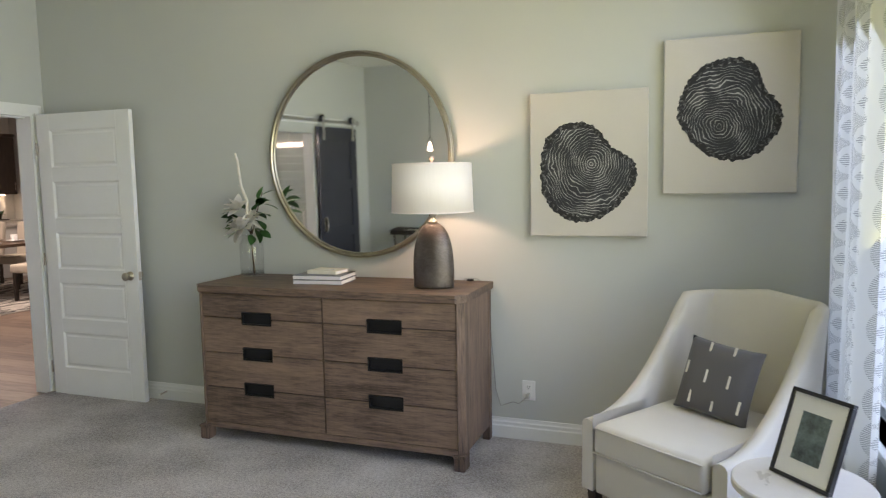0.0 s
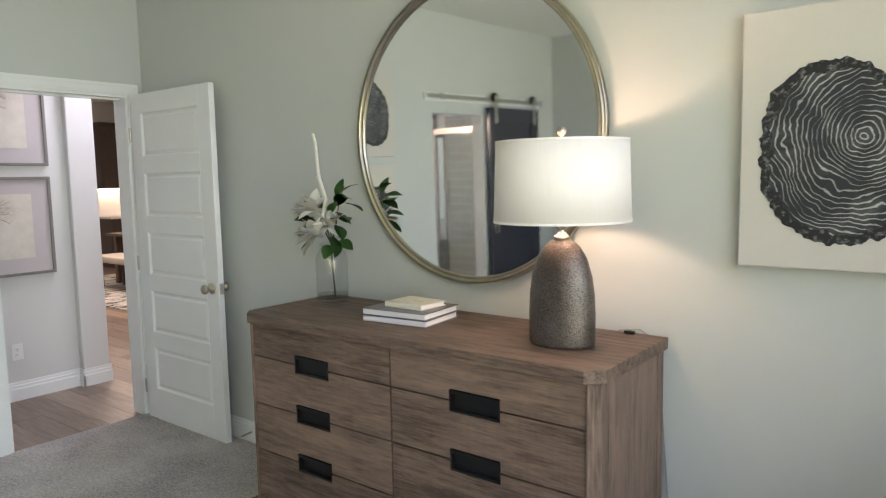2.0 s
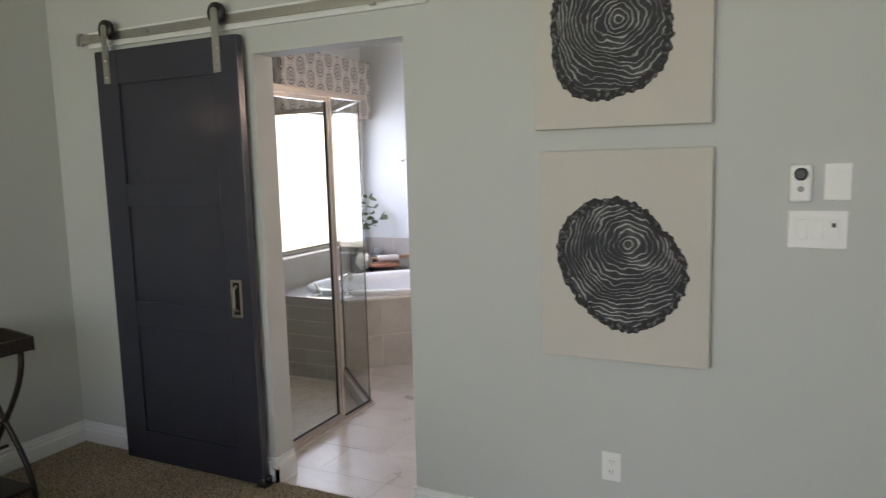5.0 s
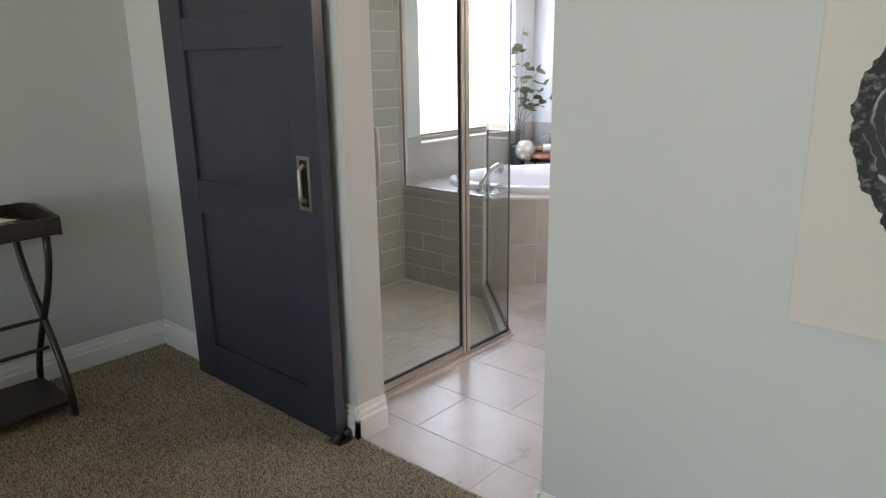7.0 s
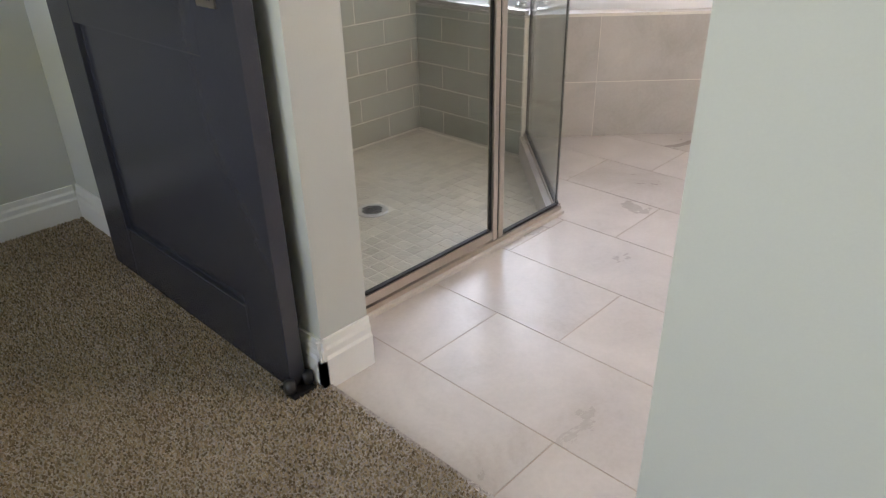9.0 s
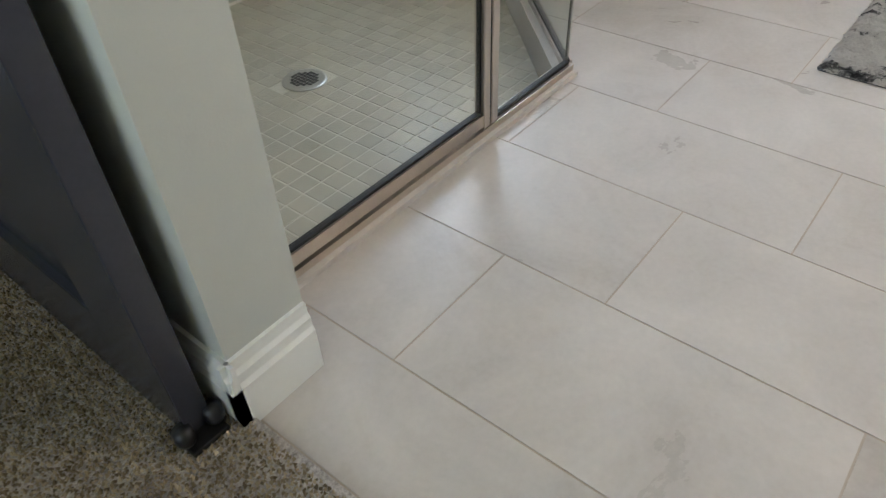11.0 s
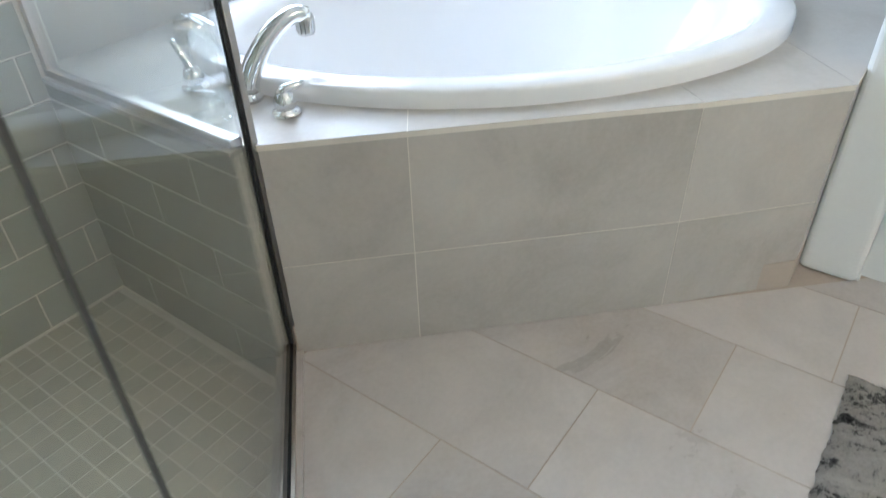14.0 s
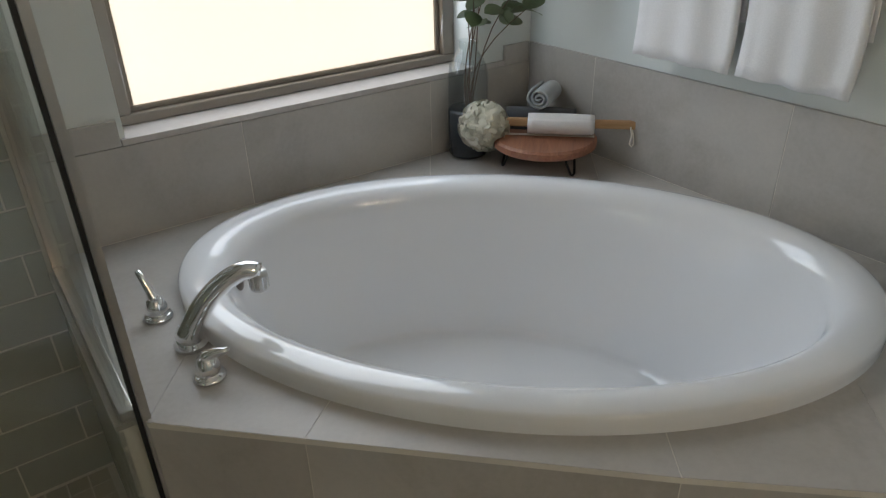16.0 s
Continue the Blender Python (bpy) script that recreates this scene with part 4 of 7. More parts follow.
rnd = random.Random(5)
bv = thing("bottle_vase", "clear glass bottle vase with smoky dark base on deck", "vase", pose(-6.525, -0.535, DECK) @ Matrix.Diagonal((1.30, 1.30, 1.27, 1)))
prof = [(0.0, 0.002), (0.042, 0.002), (0.047, 0.012), (0.048, 0.14), (0.048, 0.20), (0.044, 0.228), (0.032, 0.25), (0.024, 0.262), (0.022, 0.278), (0.026, 0.284), (0.0235, 0.286), (0.020, 0.278), (0.022, 0.262), (0.030, 0.248), (0.0415, 0.226), (0.0455, 0.20), (0.0455, 0.14), (0.044, 0.014), (0.0, 0.012)]
part("glass", lathe(bmesh.new(), prof, 36), M_VASE, bv, "", True)
M_SMOKE = plain("smoky_base", (0.035, 0.040, 0.045), 0.12, vary=0.15, relief=0)
part("smoky_base", lathe(bmesh.new(), [(0, 0.004), (0.0435, 0.005), (0.0485, 0.012), (0.0485, 0.118), (0.045, 0.124), (0, 0.11)], 36), M_SMOKE, bv, "smoky dark lower half", True)
pl = thing("eucalyptus_stems", "green round-leaved eucalyptus stems in the bottle vase", "plant", pose(-6.525, -0.535, DECK + 0.13))
EUCA = leaf_mesh("euca_leaf", 0.062, 0.052, 0.1, True, M_EUCA)
for k, (dx, dy, h, sway) in enumerate(((-0.20, 0.16, 0.42, 0.25), (0.10, 0.14, 0.44, 0.2), (-0.02, 0.03, 0.85, 0.1), (0.05, 0.02, 0.72, 0.2), (-0.10, 0.02, 0.62, 0.3), (-0.24, 0.08, 0.50, 0.3), (0.0, 0.16, 0.58, 0.1))):
    pts = arc(10, lambda s: (dx * s ** 1.8 + 0.01 * math.sin(5 * s + k), dy * s ** 1.8 + 0.008 * math.cos(6 * s + k), 0.16 * s / 0.35 if s < 0.35 else 0.16 + (h - 0.16) * (s - 0.35) / 0.65 - (0.12 * sway * s ** 3)))
    part("stem", tube(bmesh.new(), pts, [0.0028 - 0.0018 * i / 9 for i in range(10)], 6), M_STEM, pl, "thin brown stem", True)
    for i in range(6, 10):
        for side in (0, 1):
            a = rnd.uniform(0, 6.28)
            dirn = (math.cos(a), max(-0.35, math.sin(a)), rnd.uniform(-0.3, 0.5))
            put_leaf(EUCA, pl, pts[i], dirn, rnd.uniform(-0.9, 0.9), rnd.uniform(0.7, 1.25))
    put_leaf(EUCA, pl, pts[-1], (dx, dy, h), 0, 0.9)

M_ACACIA = wood("acacia_wood", (0.16, 0.055, 0.03), (0.34, 0.15, 0.085), "x", 0.5, 1.2, 0.03)
st = thing("riser_stand", "round reddish wood riser on black hairpin legs", "stand", Matrix.Translation((-6.655, -0.322, DECK)) @ Matrix.Rotation(radians(45), 4, "Z") @ Matrix.Diagonal((1.27, 1.27, 1.2, 1)))
part("board", lathe(bmesh.new(), [(0, 0.055), (0.119, 0.055), (0.125, 0.060), (0.125, 0.074), (0.119, 0.079), (0, 0.079)], 48), M_ACACIA, st, "", False)
part("inlay", bx(-0.006, 0.006, -0.118, 0.118, 0.0785, 0.0800), M_BRANCH, st, "pale sapwood stripe")
for k in range(3):
    a = radians(150 + 120 * k + 15)
    c, s_ = math.cos(a), math.sin(a)
    tx, ty = -s_, c
    pts = [(0.085 * c + tx * 0.018, 0.085 * s_ + ty * 0.018, 0.056), (0.100 * c + tx * 0.006, 0.100 * s_ + ty * 0.006, 0.006), (0.101 * c, 0.101 * s_, 0.003), (0.100 * c - tx * 0.006, 0.100 * s_ - ty * 0.006, 0.006), (0.085 * c - tx * 0.018, 0.085 * s_ - ty * 0.018, 0.056)]
    part("hairpin_leg", tube(bmesh.new(), pts, 0.003, 8), M_BLACKMETAL, st, "black hairpin leg", True)


def rolled_towel(name, at, turn, length, radius, mat, label, turns=2.6):
    """A towel rolled up: a spiral strip of cloth drawn out along its axis, plump edges."""
    t = thing(name, label, "towel", Matrix.Translation(at) @ Matrix.Rotation(radians(turn), 4, "Z"), "")
    bm = bmesh.new()
    n, k = 64, 12
    rows = []
    for j in range(k):
        x = -length / 2 + length * j / (k - 1)
        edge = 1 - 0.06 * abs(2 * j / (k - 1) - 1) ** 6
        row = []
        for i in range(n):
            s = i / (n - 1)
            a = -turns * 2 * math.pi * s
            r = (0.16 + 0.84 * s) * radius * edge * (1 + 0.012 * math.sin(9 * s * 6.28 + j))
            row.append(bm.verts.new((x, r * math.cos(a) * 1.06, radius + r * math.sin(a) * 0.97)))
        rows.append(row)
    for a, b in zip(rows, rows[1:]):
        for i in range(n - 1):
            bm.faces.new((a[i], a[i + 1], b[i + 1], b[i]))
    bmesh.ops.recalc_face_normals(bm, faces=bm.faces)
    bmesh.ops.solidify(bm, geom=bm.faces[:], thickness=radius * 0.17)
    part("cloth", bm, mat, t, "", True)
    return t


rolled_towel("washcloth", (-6.690, -0.290, DECK + 0.0948), 135, 0.198, 0.039, M_WHITECLOTH, "rolled white washcloth on the wooden riser")
rolled_towel("hand_towel", (-6.733, -0.425, DECK), 135, 0.225, 0.082, M_DARKCLOTH, "rolled charcoal towel behind the wooden riser")
rolled_towel("hand_towel", (-6.755, -0.430, DECK + 0.140), 28, 0.13, 0.041, M_GREYCLOTH, "rolled grey towel on top of a charcoal towel")
br = thing("bath_brush", "wooden bath brush handle with a white cord loop", "brush", Matrix.Translation((-6.690, -0.290, DECK + 0.121)) @ Matrix.Rotation(radians(135), 4, "Z"))
M_BEECH = wood("beech_wood", (0.36, 0.20, 0.09), (0.52, 0.32, 0.16), "x", 0.5, 1.5, 0.02)
bm = bx(-0.20, 0.222, -0.010, 0.010, 0.0, 0.026, 0.006)
part("handle", bm, M_BEECH, br)
part("cord", tube(bmesh.new(), [(0.205, -0.010, 0.010), (0.209, -0.018, -0.01), (0.205, -0.019, -0.04), (0.212, -0.019, -0.048), (0.218, -0.019, -0.04), (0.213, -0.018, -0.008), (0.206, 0.011, 0.010)], 0.0022, 6), M_STITCH, br, "white cord loop", True)
lf = thing("bath_pouf", "cream mesh bath pouf leaning on the wooden riser", "bath pouf", pose(-6.522, -0.452, DECK + 0.118) @ Matrix.Scale(1.27, 4))
bm = bmesh.new()
for k in range(170):
    d = Vector((rnd.gauss(0, 1), rnd.gauss(0, 1), rnd.gauss(0, 1))).normalized()
    o = d.orthogonal().normalized()
    o.rotate(Matrix.Rotation(rnd.uniform(0, 6.28), 3, d))
    w = d.cross(o)
    c = d * 0.036
    prev = None
    for i in range(13):
        s = i / 12 * math.pi * 1.15 - 0.25
        ruf = 0.004 * math.sin(i * 2.1 + k)
        p = c + (o * math.cos(s) * 0.024 + d * math.sin(s) * 0.028) + w * ruf
        q = p * 0.84 + w * 0.009
        a, b = bm.verts.new(p), bm.verts.new(q)
        if prev:
            bm.faces.new((prev[0], a, b, prev[1]))
        prev = (a, b)
bmesh.ops.solidify(bm, geom=bm.faces[:], thickness=0.0012)
M_POUF = plain("cream_mesh", (0.88, 0.85, 0.72), 0.8, vary=0.1, scale=30, fine=500)
part("ruffle_ball", bm, M_POUF, lf, "", True)
part("core", lathe(bmesh.new(), [(0, -0.056), (0.034, -0.045), (0.053, -0.018), (0.053, 0.018), (0.034, 0.045), (0, 0.056)], 20), M_POUF, lf, "", True)

# towel bar, hanging towels, framed print on the west wall
tbar = thing("towel_bar", "nickel towel bar on the wall above the tub", "towel bar", pose(BW, 0, 1.575))
part("bar", tube(bmesh.new(), [(0.065, -0.16, 0), (0.065, 0.53, 0)], 0.009, 12), M_NICKEL, tbar, "", True)
for y in (-0.14, 0.51):
    part("bracket", tube(bmesh.new(), [(0, y, 0), (0.012, y, 0), (0.066, y, 0)], [0.024, 0.012, 0.010], 14), M_NICKEL, tbar, "", True)


def hanging_towel(name, y0, y1, z0, mat, label, off=0.012):
    """A towel folded over the bar, front and back sheet with soft folds and a woven band."""
    t = thing(name, label, "towel", pose(BW, 0, 0), "hanging towels")
    bm = bmesh.new()
    rows, n = [], 14
    heights = [(z0 + (1.575 - z0) * i / 22, 1) for i in range(23)] + [(1.575 + 0.012 * math.sin(a), math.cos(a)) for a in (0.8, 1.57, 2.3)] + [(1.56 - (1.56 - z0 - 0.12) * i / 10, -1) for i in range(11)]
    for z, s in heights:
        row = []
        for j in range(n):
            y = y0 + (y1 - y0) * j / (n - 1)
            fall = max(0.0, (1.575 - z)) / (1.575 - z0)
            wave = 0.007 * fall * math.sin(j * 1.3 + y0 * 20) + 0.004 * math.sin(j * 0.7 + z * 9)
            row.append(bm.verts.new((0.065 + s * (off + 0.004) + (wave if s > 0 else wave * 0.4), y + 0.006 * fall * math.sin(z * 14), z)))
        rows.append(row)
    for a, b in zip(rows, rows[1:]):
        for j in range(n - 1):
            bm.faces.new((a[j], a[j + 1], b[j + 1], b[j]))
    bmesh.ops.recalc_face_normals(bm, faces=bm.faces)
    bmesh.ops.solidify(bm, geom=bm.faces[:], thickness=0.006)
    part("cloth", bm, mat, t, "", True)
    return t


hanging_towel("bath_towel", -0.115, 0.182, 0.895, M_WHITECLOTH, "white bath towel folded over the nickel bar")
hanging_towel("bath_towel", 0.200, 0.475, 0.895, M_WHITECLOTH, "second white bath towel folded over the nickel bar")
hanging_towel("guest_towel", -0.07, 0.135, 1.215, M_WHITECLOTH, "small white guest towel over a bath towel", 0.024)

art = thing("framed_print", "silver framed dark print with a white botanical shape", "framed print", pose(BW, -0.115, 1.645))
M_SILVERFRAME = metal("champagne_silver", (0.60, 0.58, 0.53), 0.35)
bm = bmesh.new()
AW, AH = 0.66, 0.80
for q in ((0, AW, 0, 0.035), (0, AW, AH - 0.035, AH), (0, 0.035, 0.035, AH - 0.035), (AW - 0.035, AW, 0.035, AH - 0.035)):
    box(bm, 0, 0.03, *q, 0.003)
part("frame", bm, M_SILVERFRAME, art)
part("mat_board", bx(0.004, 0.012, 0.035, AW - 0.035, 0.035, AH - 0.035), plain("cream_mat", (0.62, 0.60, 0.53), 0.8, vary=0.03), art)
part("print", bx(0.012, 0.0135, 0.10, AW - 0.10, 0.10, AH - 0.10), plain("ink_blue_print", (0.012, 0.018, 0.035), 0.5, vary=0.3), art, "dark blue print")
bm = bmesh.new()
for k in range(7):
    a = radians(40 + 16 * k)
    pts = [(AW / 2 + 0.02 * math.sin(i + k) + math.cos(a) * 0.04 * i, 0.16 + math.sin(a) * 0.062 * i) for i in range(8)]
    for (p, q), w in zip(zip(pts, pts[1:]), (0.02, 0.018, 0.016, 0.014, 0.012, 0.01, 0.008)):
        prism(bm, [(p[0] - w, p[1]), (p[0] + w, p[1]), (q[0] + w * 0.8, q[1]), (q[0] - w * 0.8, q[1])], 0.0135, 0.0140 + 0.0001 * k, 0, "x")
part("botanical_shape", bm, M_PAPER, art, "pale botanical shape")

# vanity end and toe kick beside the deck
vn = thing("vanity_cabinet", "white painted vanity cabinet with overhanging side panel", "cabinet", pose(-6.32, 0.980, 0))
part("plinth", bx(-0.52, 0.030, -0.013, 0.125, 0, 0.86, 0.018, 4), M_TRIM, vn, "white rounded end post")
part("body", bx(-0.52, -0.02, 0.125, 1.6, 0, 0.86, 0.004), M_TRIM, vn)
part("door", bx(-0.02, 0.004, 0.15, 0.62, 0.13, 0.82, 0.004), M_TRIM, vn)
part("door", bx(-0.02, 0.004, 0.63, 1.1, 0.13, 0.82, 0.004), M_TRIM, vn)
part("toe_trim", bx(-0.51, 0.008, 0.004, 0.130, 0.0, 0.012, 0.003), M_TRIM, vn)
part("countertop", bx(-0.54, 0.03, -0.01, 1.62, 0.86, 0.89, 0.004), M_TILE, vn)


def shag_mat():
    m, t, b = nodes_of("grey_shag")
    v = coords(t)
    blotch = noise_tex(t, coords(t, (5.5, 2.0, 1)), 1.5, 5, 0.62, 0.8)
    pile = noise_tex(t, v, 34, 3, 0.7)
    fine = noise_tex(t, v, 150, 4, 0.75)
    f = calc(t, "MULTIPLY_ADD", fine, 0.22, calc(t, "MULTIPLY_ADD", pile, 0.26, calc(t, "MULTIPLY", blotch, 0.85)))
    t.links.new(ramp(t, f, [(0.55, (0.035, 0.034, 0.036)), (0.61, (0.15, 0.145, 0.14)), (0.655, (0.56, 0.53, 0.49)), (0.78, (0.74, 0.71, 0.66))]), b.inputs["Base Color"])
    b.inputs["Roughness"].default_value = 0.95
    b.inputs["Specular IOR Level"].default_value = 0.1
    bump(t, b, calc(t, "ADD", fine, pile), 1.0, 0.02)
    return m


rg = thing("bath_rug", "grey and white mottled shag bath rug", "rug", pose(-5.115, 1.157, 0.0))
M_SHAG = shag_mat()
bm = bmesh.new()
nx, ny = 90, 60
grid = [[bm.verts.new((-0.84 * i / nx, 0.56 * j / ny, 0.0)) for j in range(ny + 1)] for i in range(nx + 1)]
for i in range(nx):
    for j in range(ny):
        bm.faces.new((grid[i][j], grid[i + 1][j], grid[i + 1][j + 1], grid[i][j + 1]))
rr = random.Random(9)
for i in range(nx + 1):
    for j in range(ny + 1):
        e = min(i, nx - i, j, ny - j)
        grid[i][j].co.z = 0.003 if e == 0 else 0.016 + rr.uniform(-0.005, 0.007) + (-0.006 if e == 1 else 0)
        grid[i][j].co.x += rr.uniform(-0.004, 0.004)
        grid[i][j].co.y += rr.uniform(-0.004, 0.004)
part("rug_top", bm, M_SHAG, rg, "", True)
part("backing", bx(-0.836, -0.004, 0.004, 0.556, 0.0, 0.004), M_DARKCLOTH, rg)


# vanity light on the north wall
vl = thing("vanity_light", "nickel bath bar light with three warm globes", "wall lamp", pose(-5.35, BN, 2.08))
part("back_plate", bx(-0.34, 0.34, -0.02, 0, -0.04, 0.04, 0.006), M_NICKEL, vl)
M_GLOBE = glow("warm_globe", (1.0, 0.80, 0.60), 95.0)
for k in (-0.25, 0.0, 0.25):
    part("arm", tube(bmesh.new(), [(k, -0.02, 0), (k, -0.09, 0.01)], 0.012, 12), M_NICKEL, vl, "", True)
    part("globe", lathe(bmesh.new(), [(0.028, -0.06), (0.05, -0.04), (0.06, 0.0), (0.05, 0.04), (0.028, 0.06), (0, 0.062)], 24, k, -0.10), M_GLOBE, vl, "glowing warm glass globe", True)

# ================================================================ bedroom
def dresser():
    x0, x1, y0, y1, z1 = -1.892, -0.196, 3.828, 4.375, 0.948
    d = thing("dresser", "weathered oak dresser with eight drawers and black recessed pulls", "dresser", pose(x0, y0, 0.012))
    w, dp, h = x1 - x0, y1 - y0, z1 - 0.012
    ch = 0.05                                        # cut corners at the front
    pts = [(0, ch), (ch, 0), (w - ch, 0), (w, ch), (w, dp), (0, dp)]
    part("top", prism(bmesh.new(), pts, h - 0.042, h, 0.003), M_DRESSER, d)
    i = 0.014
    for a, b in ((i, 0.052), (w - 0.052, w - i)):
        corner = [(a, ch + 0.006), (a + (0.036 if a < 1 else 0), ch * 0.4)] if a < 1 else None
        if a < 1:
            q = [(i, ch), (0.046, i + 0.004), (0.052, i + 0.004), (0.052, 0.10), (i, 0.10)]
        else:
            q = [(w - 0.052, i + 0.004), (w - 0.046, i + 0.004), (w - i, ch), (w - i, 0.10), (w - 0.052, 0.10)]
        part("corner_post", prism(bmesh.new(), q, 0.0, h - 0.042, 0.002), M_DRESSER_UP, d)
    for a in (i + 0.004, w - i - 0.024):
        part("side_panel", bx(a, a + 0.02, 0.10, dp - 0.055, 0.085, h - 0.042), M_DRESSER_UP, d)
    for a in (i, w - i - 0.045):
        part("rear_post", bx(a, a + 0.045, dp - 0.055, dp - 0.004, 0.0, h - 0.042, 0.003), M_DRESSER_UP, d)
    for a in (i - 0.004, w - i - 0.058):
        part("foot", bx(a, a + 0.062, 0.004, 0.075, 0.0, 0.075, 0.008), M_DRESSER_UP, d, "stepped foot")
        part("foot_collar", bx(a - 0.004, a + 0.066, 0.0, 0.08, 0.072, 0.088, 0.004), M_DRESSER_UP, d)
    part("bottom_rail", bx(0.052, w - 0.052, 0.022, 0.06, 0.075, 0.112, 0.003), M_DRESSER, d)
    # body behind the drawers, coloured near-black so the gaps look shaded
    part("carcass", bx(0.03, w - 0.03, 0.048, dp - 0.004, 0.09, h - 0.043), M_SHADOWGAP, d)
    rows = [0.112, 0.326, 0.536, 0.746, h - 0.046]
    mid = w / 2 + 0.010
    for r, (a, b) in enumerate(zip(rows, rows[1:])):
        for c, (p, q) in enumerate(((0.056, mid - 0.004), (mid + 0.004, w - 0.056))):
            # front with a notch where the pull sits
            hx0 = (0.326 if c == 0 else 1.131)
            hx1 = hx0 + (0.200 if c == 0 else 0.205)
            bm = bmesh.new()
            lo, hi = a + 0.003, b - 0.003
            cut_lo, cut_hi = (0.038 if r > 0 else 0.0), (0.036 if r < 3 else 0.0)
            poly = [(p, lo)] + ([(hx0, lo), (hx0, lo + cut_lo), (hx1, lo + cut_lo), (hx1, lo)] if cut_lo else []) + [(q, lo), (q, hi)] + ([(hx1, hi), (hx1, hi - cut_hi), (hx0, hi - cut_hi), (hx0, hi)] if cut_hi else []) + [(p, hi)]
            prism(bm, poly, 0.026, 0.048, 0, "y")
            dw = part("drawer", bm, M_DRESSER, d, "drawer front")
            if r < 3:
                pb = bmesh.new()
                for z0, z1, yy in ((b - 0.036, b + 0.036, 0.040),):
                    box(pb, hx0, hx1, yy, yy + 0.006, z0, z1)
                    box(pb, hx0, hx1, 0.022, 0.042, z1 - 0.012, z1 + 0.001)
                    box(pb, hx0, hx1, 0.024, 0.042, z0 - 0.001, z0 + 0.007)
                    box(pb, hx0, hx0 + 0.006, 0.024, 0.042, z0, z1)
                    box(pb, hx1 - 0.006, hx1, 0.024, 0.042, z0, z1)
                part("pull", pb, M_BLACKMETAL, dw, "black metal recessed pull")
    return d


dresser()
TOP = 0.949


# round mirror
mi = thing("round_mirror", "large round mirror with a layered pewter metal frame", "mirror", pose(-1.045, N - 0.016, 1.695, 0.65, 0, -1.15) @ Matrix.Rotation(radians(90), 4, "X"))
part("mirror_glass", lathe(bmesh.new(), [(0, 0.012), (0.597, 0.012), (0.597, 0.016), (0, 0.016)], 128), M_MIRROR, mi)
part("frame", lathe(bmesh.new(), [(0.594, 0.0), (0.594, 0.024), (0.599, 0.028), (0.604, 0.022), (0.608, 0.022), (0.611, 0.034), (0.617, 0.036), (0.620, 0.026), (0.6235, 0.026), (0.6255, 0.034), (0.6265, 0.0)], 128, close=True), M_PEWTER, mi, "layered pewter frame", True)


def hammered_mat():
    m, t, b = nodes_of("hammered_bronze_glaze")
    big = noise_tex(t, coords(t), 5, 4)
    cells = t.nodes.new("ShaderNodeTexVoronoi")
    cells.inputs["Scale"].default_value = 210
    cells.inputs["Randomness"].default_value = 1.0
    t.links.new(coords(t, (1, 1.3, 1)), cells.inputs["Vector"])
    dimple = cells.outputs["Distance"]
    f = calc(t, "MULTIPLY_ADD", dimple, -0.45, calc(t, "ADD", big, 0.18))
    t.links.new(ramp(t, f, [(0.25, (0.075, 0.063, 0.056)), (0.7, (0.22, 0.195, 0.18))]), b.inputs["Base Color"])
    b.inputs["Metallic"].default_value = 0.75
    b.inputs["Roughness"].default_value = 0.33
    bump(t, b, dimple, 0.45, 0.003)
    return m


lp = thing("table_lamp", "lit lamp with hammered bronze dome base and white drum shade", "lamp", pose(-0.455, 4.085, TOP))
bm = lathe(bmesh.new(), [(0, 0.0), (0.112, 0.0), (0.116, 0.012), (0.117, 0.10), (0.114, 0.17), (0.105, 0.235), (0.087, 0.295), (0.062, 0.333), (0.036, 0.352), (0.018, 0.358), (0, 0.358)], 56, 0, 0, 1.0, 0.72)
part("base", bm, hammered_mat(), lp, "hammered bronze glazed base", True)
part("neck", lathe(bmesh.new(), [(0, 0.355), (0.028, 0.355), (0.027, 0.366), (0.015, 0.376), (0.013, 0.388), (0.022, 0.396), (0.020, 0.404), (0.026, 0.410), (0.027, 0.424), (0.011, 0.428), (0.010, 0.44), (0, 0.44)], 24), metal("polished_nickel", (0.72, 0.66, 0.56), 0.12), lp, "polished nickel neck", True)
sh = part("shade", lathe(bmesh.new(), [(0.224, 0.416), (0.226, 0.416), (0.217, 0.678), (0.215, 0.678)], 72, close=True), M_SHADE, lp, "white linen drum shade", True)
part("shade_rim", lathe(bmesh.new(), [(0.2245, 0.414), (0.2275, 0.414), (0.2275, 0.421), (0.2245, 0.421)], 72, close=True), M_SHADE, sh)
part("shade_rim", lathe(bmesh.new(), [(0.2145, 0.673), (0.2185, 0.673), (0.2185, 0.680), (0.2145, 0.680)], 72, close=True), M_SHADE, sh)
part("harp", tube(bmesh.new(), [(-0.02, 0, 0.42), (-0.055, 0, 0.50), (-0.05, 0, 0.60), (0, 0, 0.685), (0.05, 0, 0.60), (0.055, 0, 0.50), (0.02, 0, 0.42)], 0.003, 8), M_NICKEL, lp, "", True)
for a in (0, 120, 240):
    c, s_ = math.cos(radians(a)), math.sin(radians(a))
    part("spider_arm", tube(bmesh.new(), [(0, 0, 0.672), (0.215 * c, 0.215 * s_, 0.674)], 0.0022, 6), M_NICKEL, lp)
part("finial", lathe(bmesh.new(), [(0, 0.685), (0.008, 0.685), (0.006, 0.694), (0.014, 0.702), (0.016, 0.712), (0.010, 0.722), (0, 0.725)], 18), M_NICKEL, lp, "round nickel finial", True)
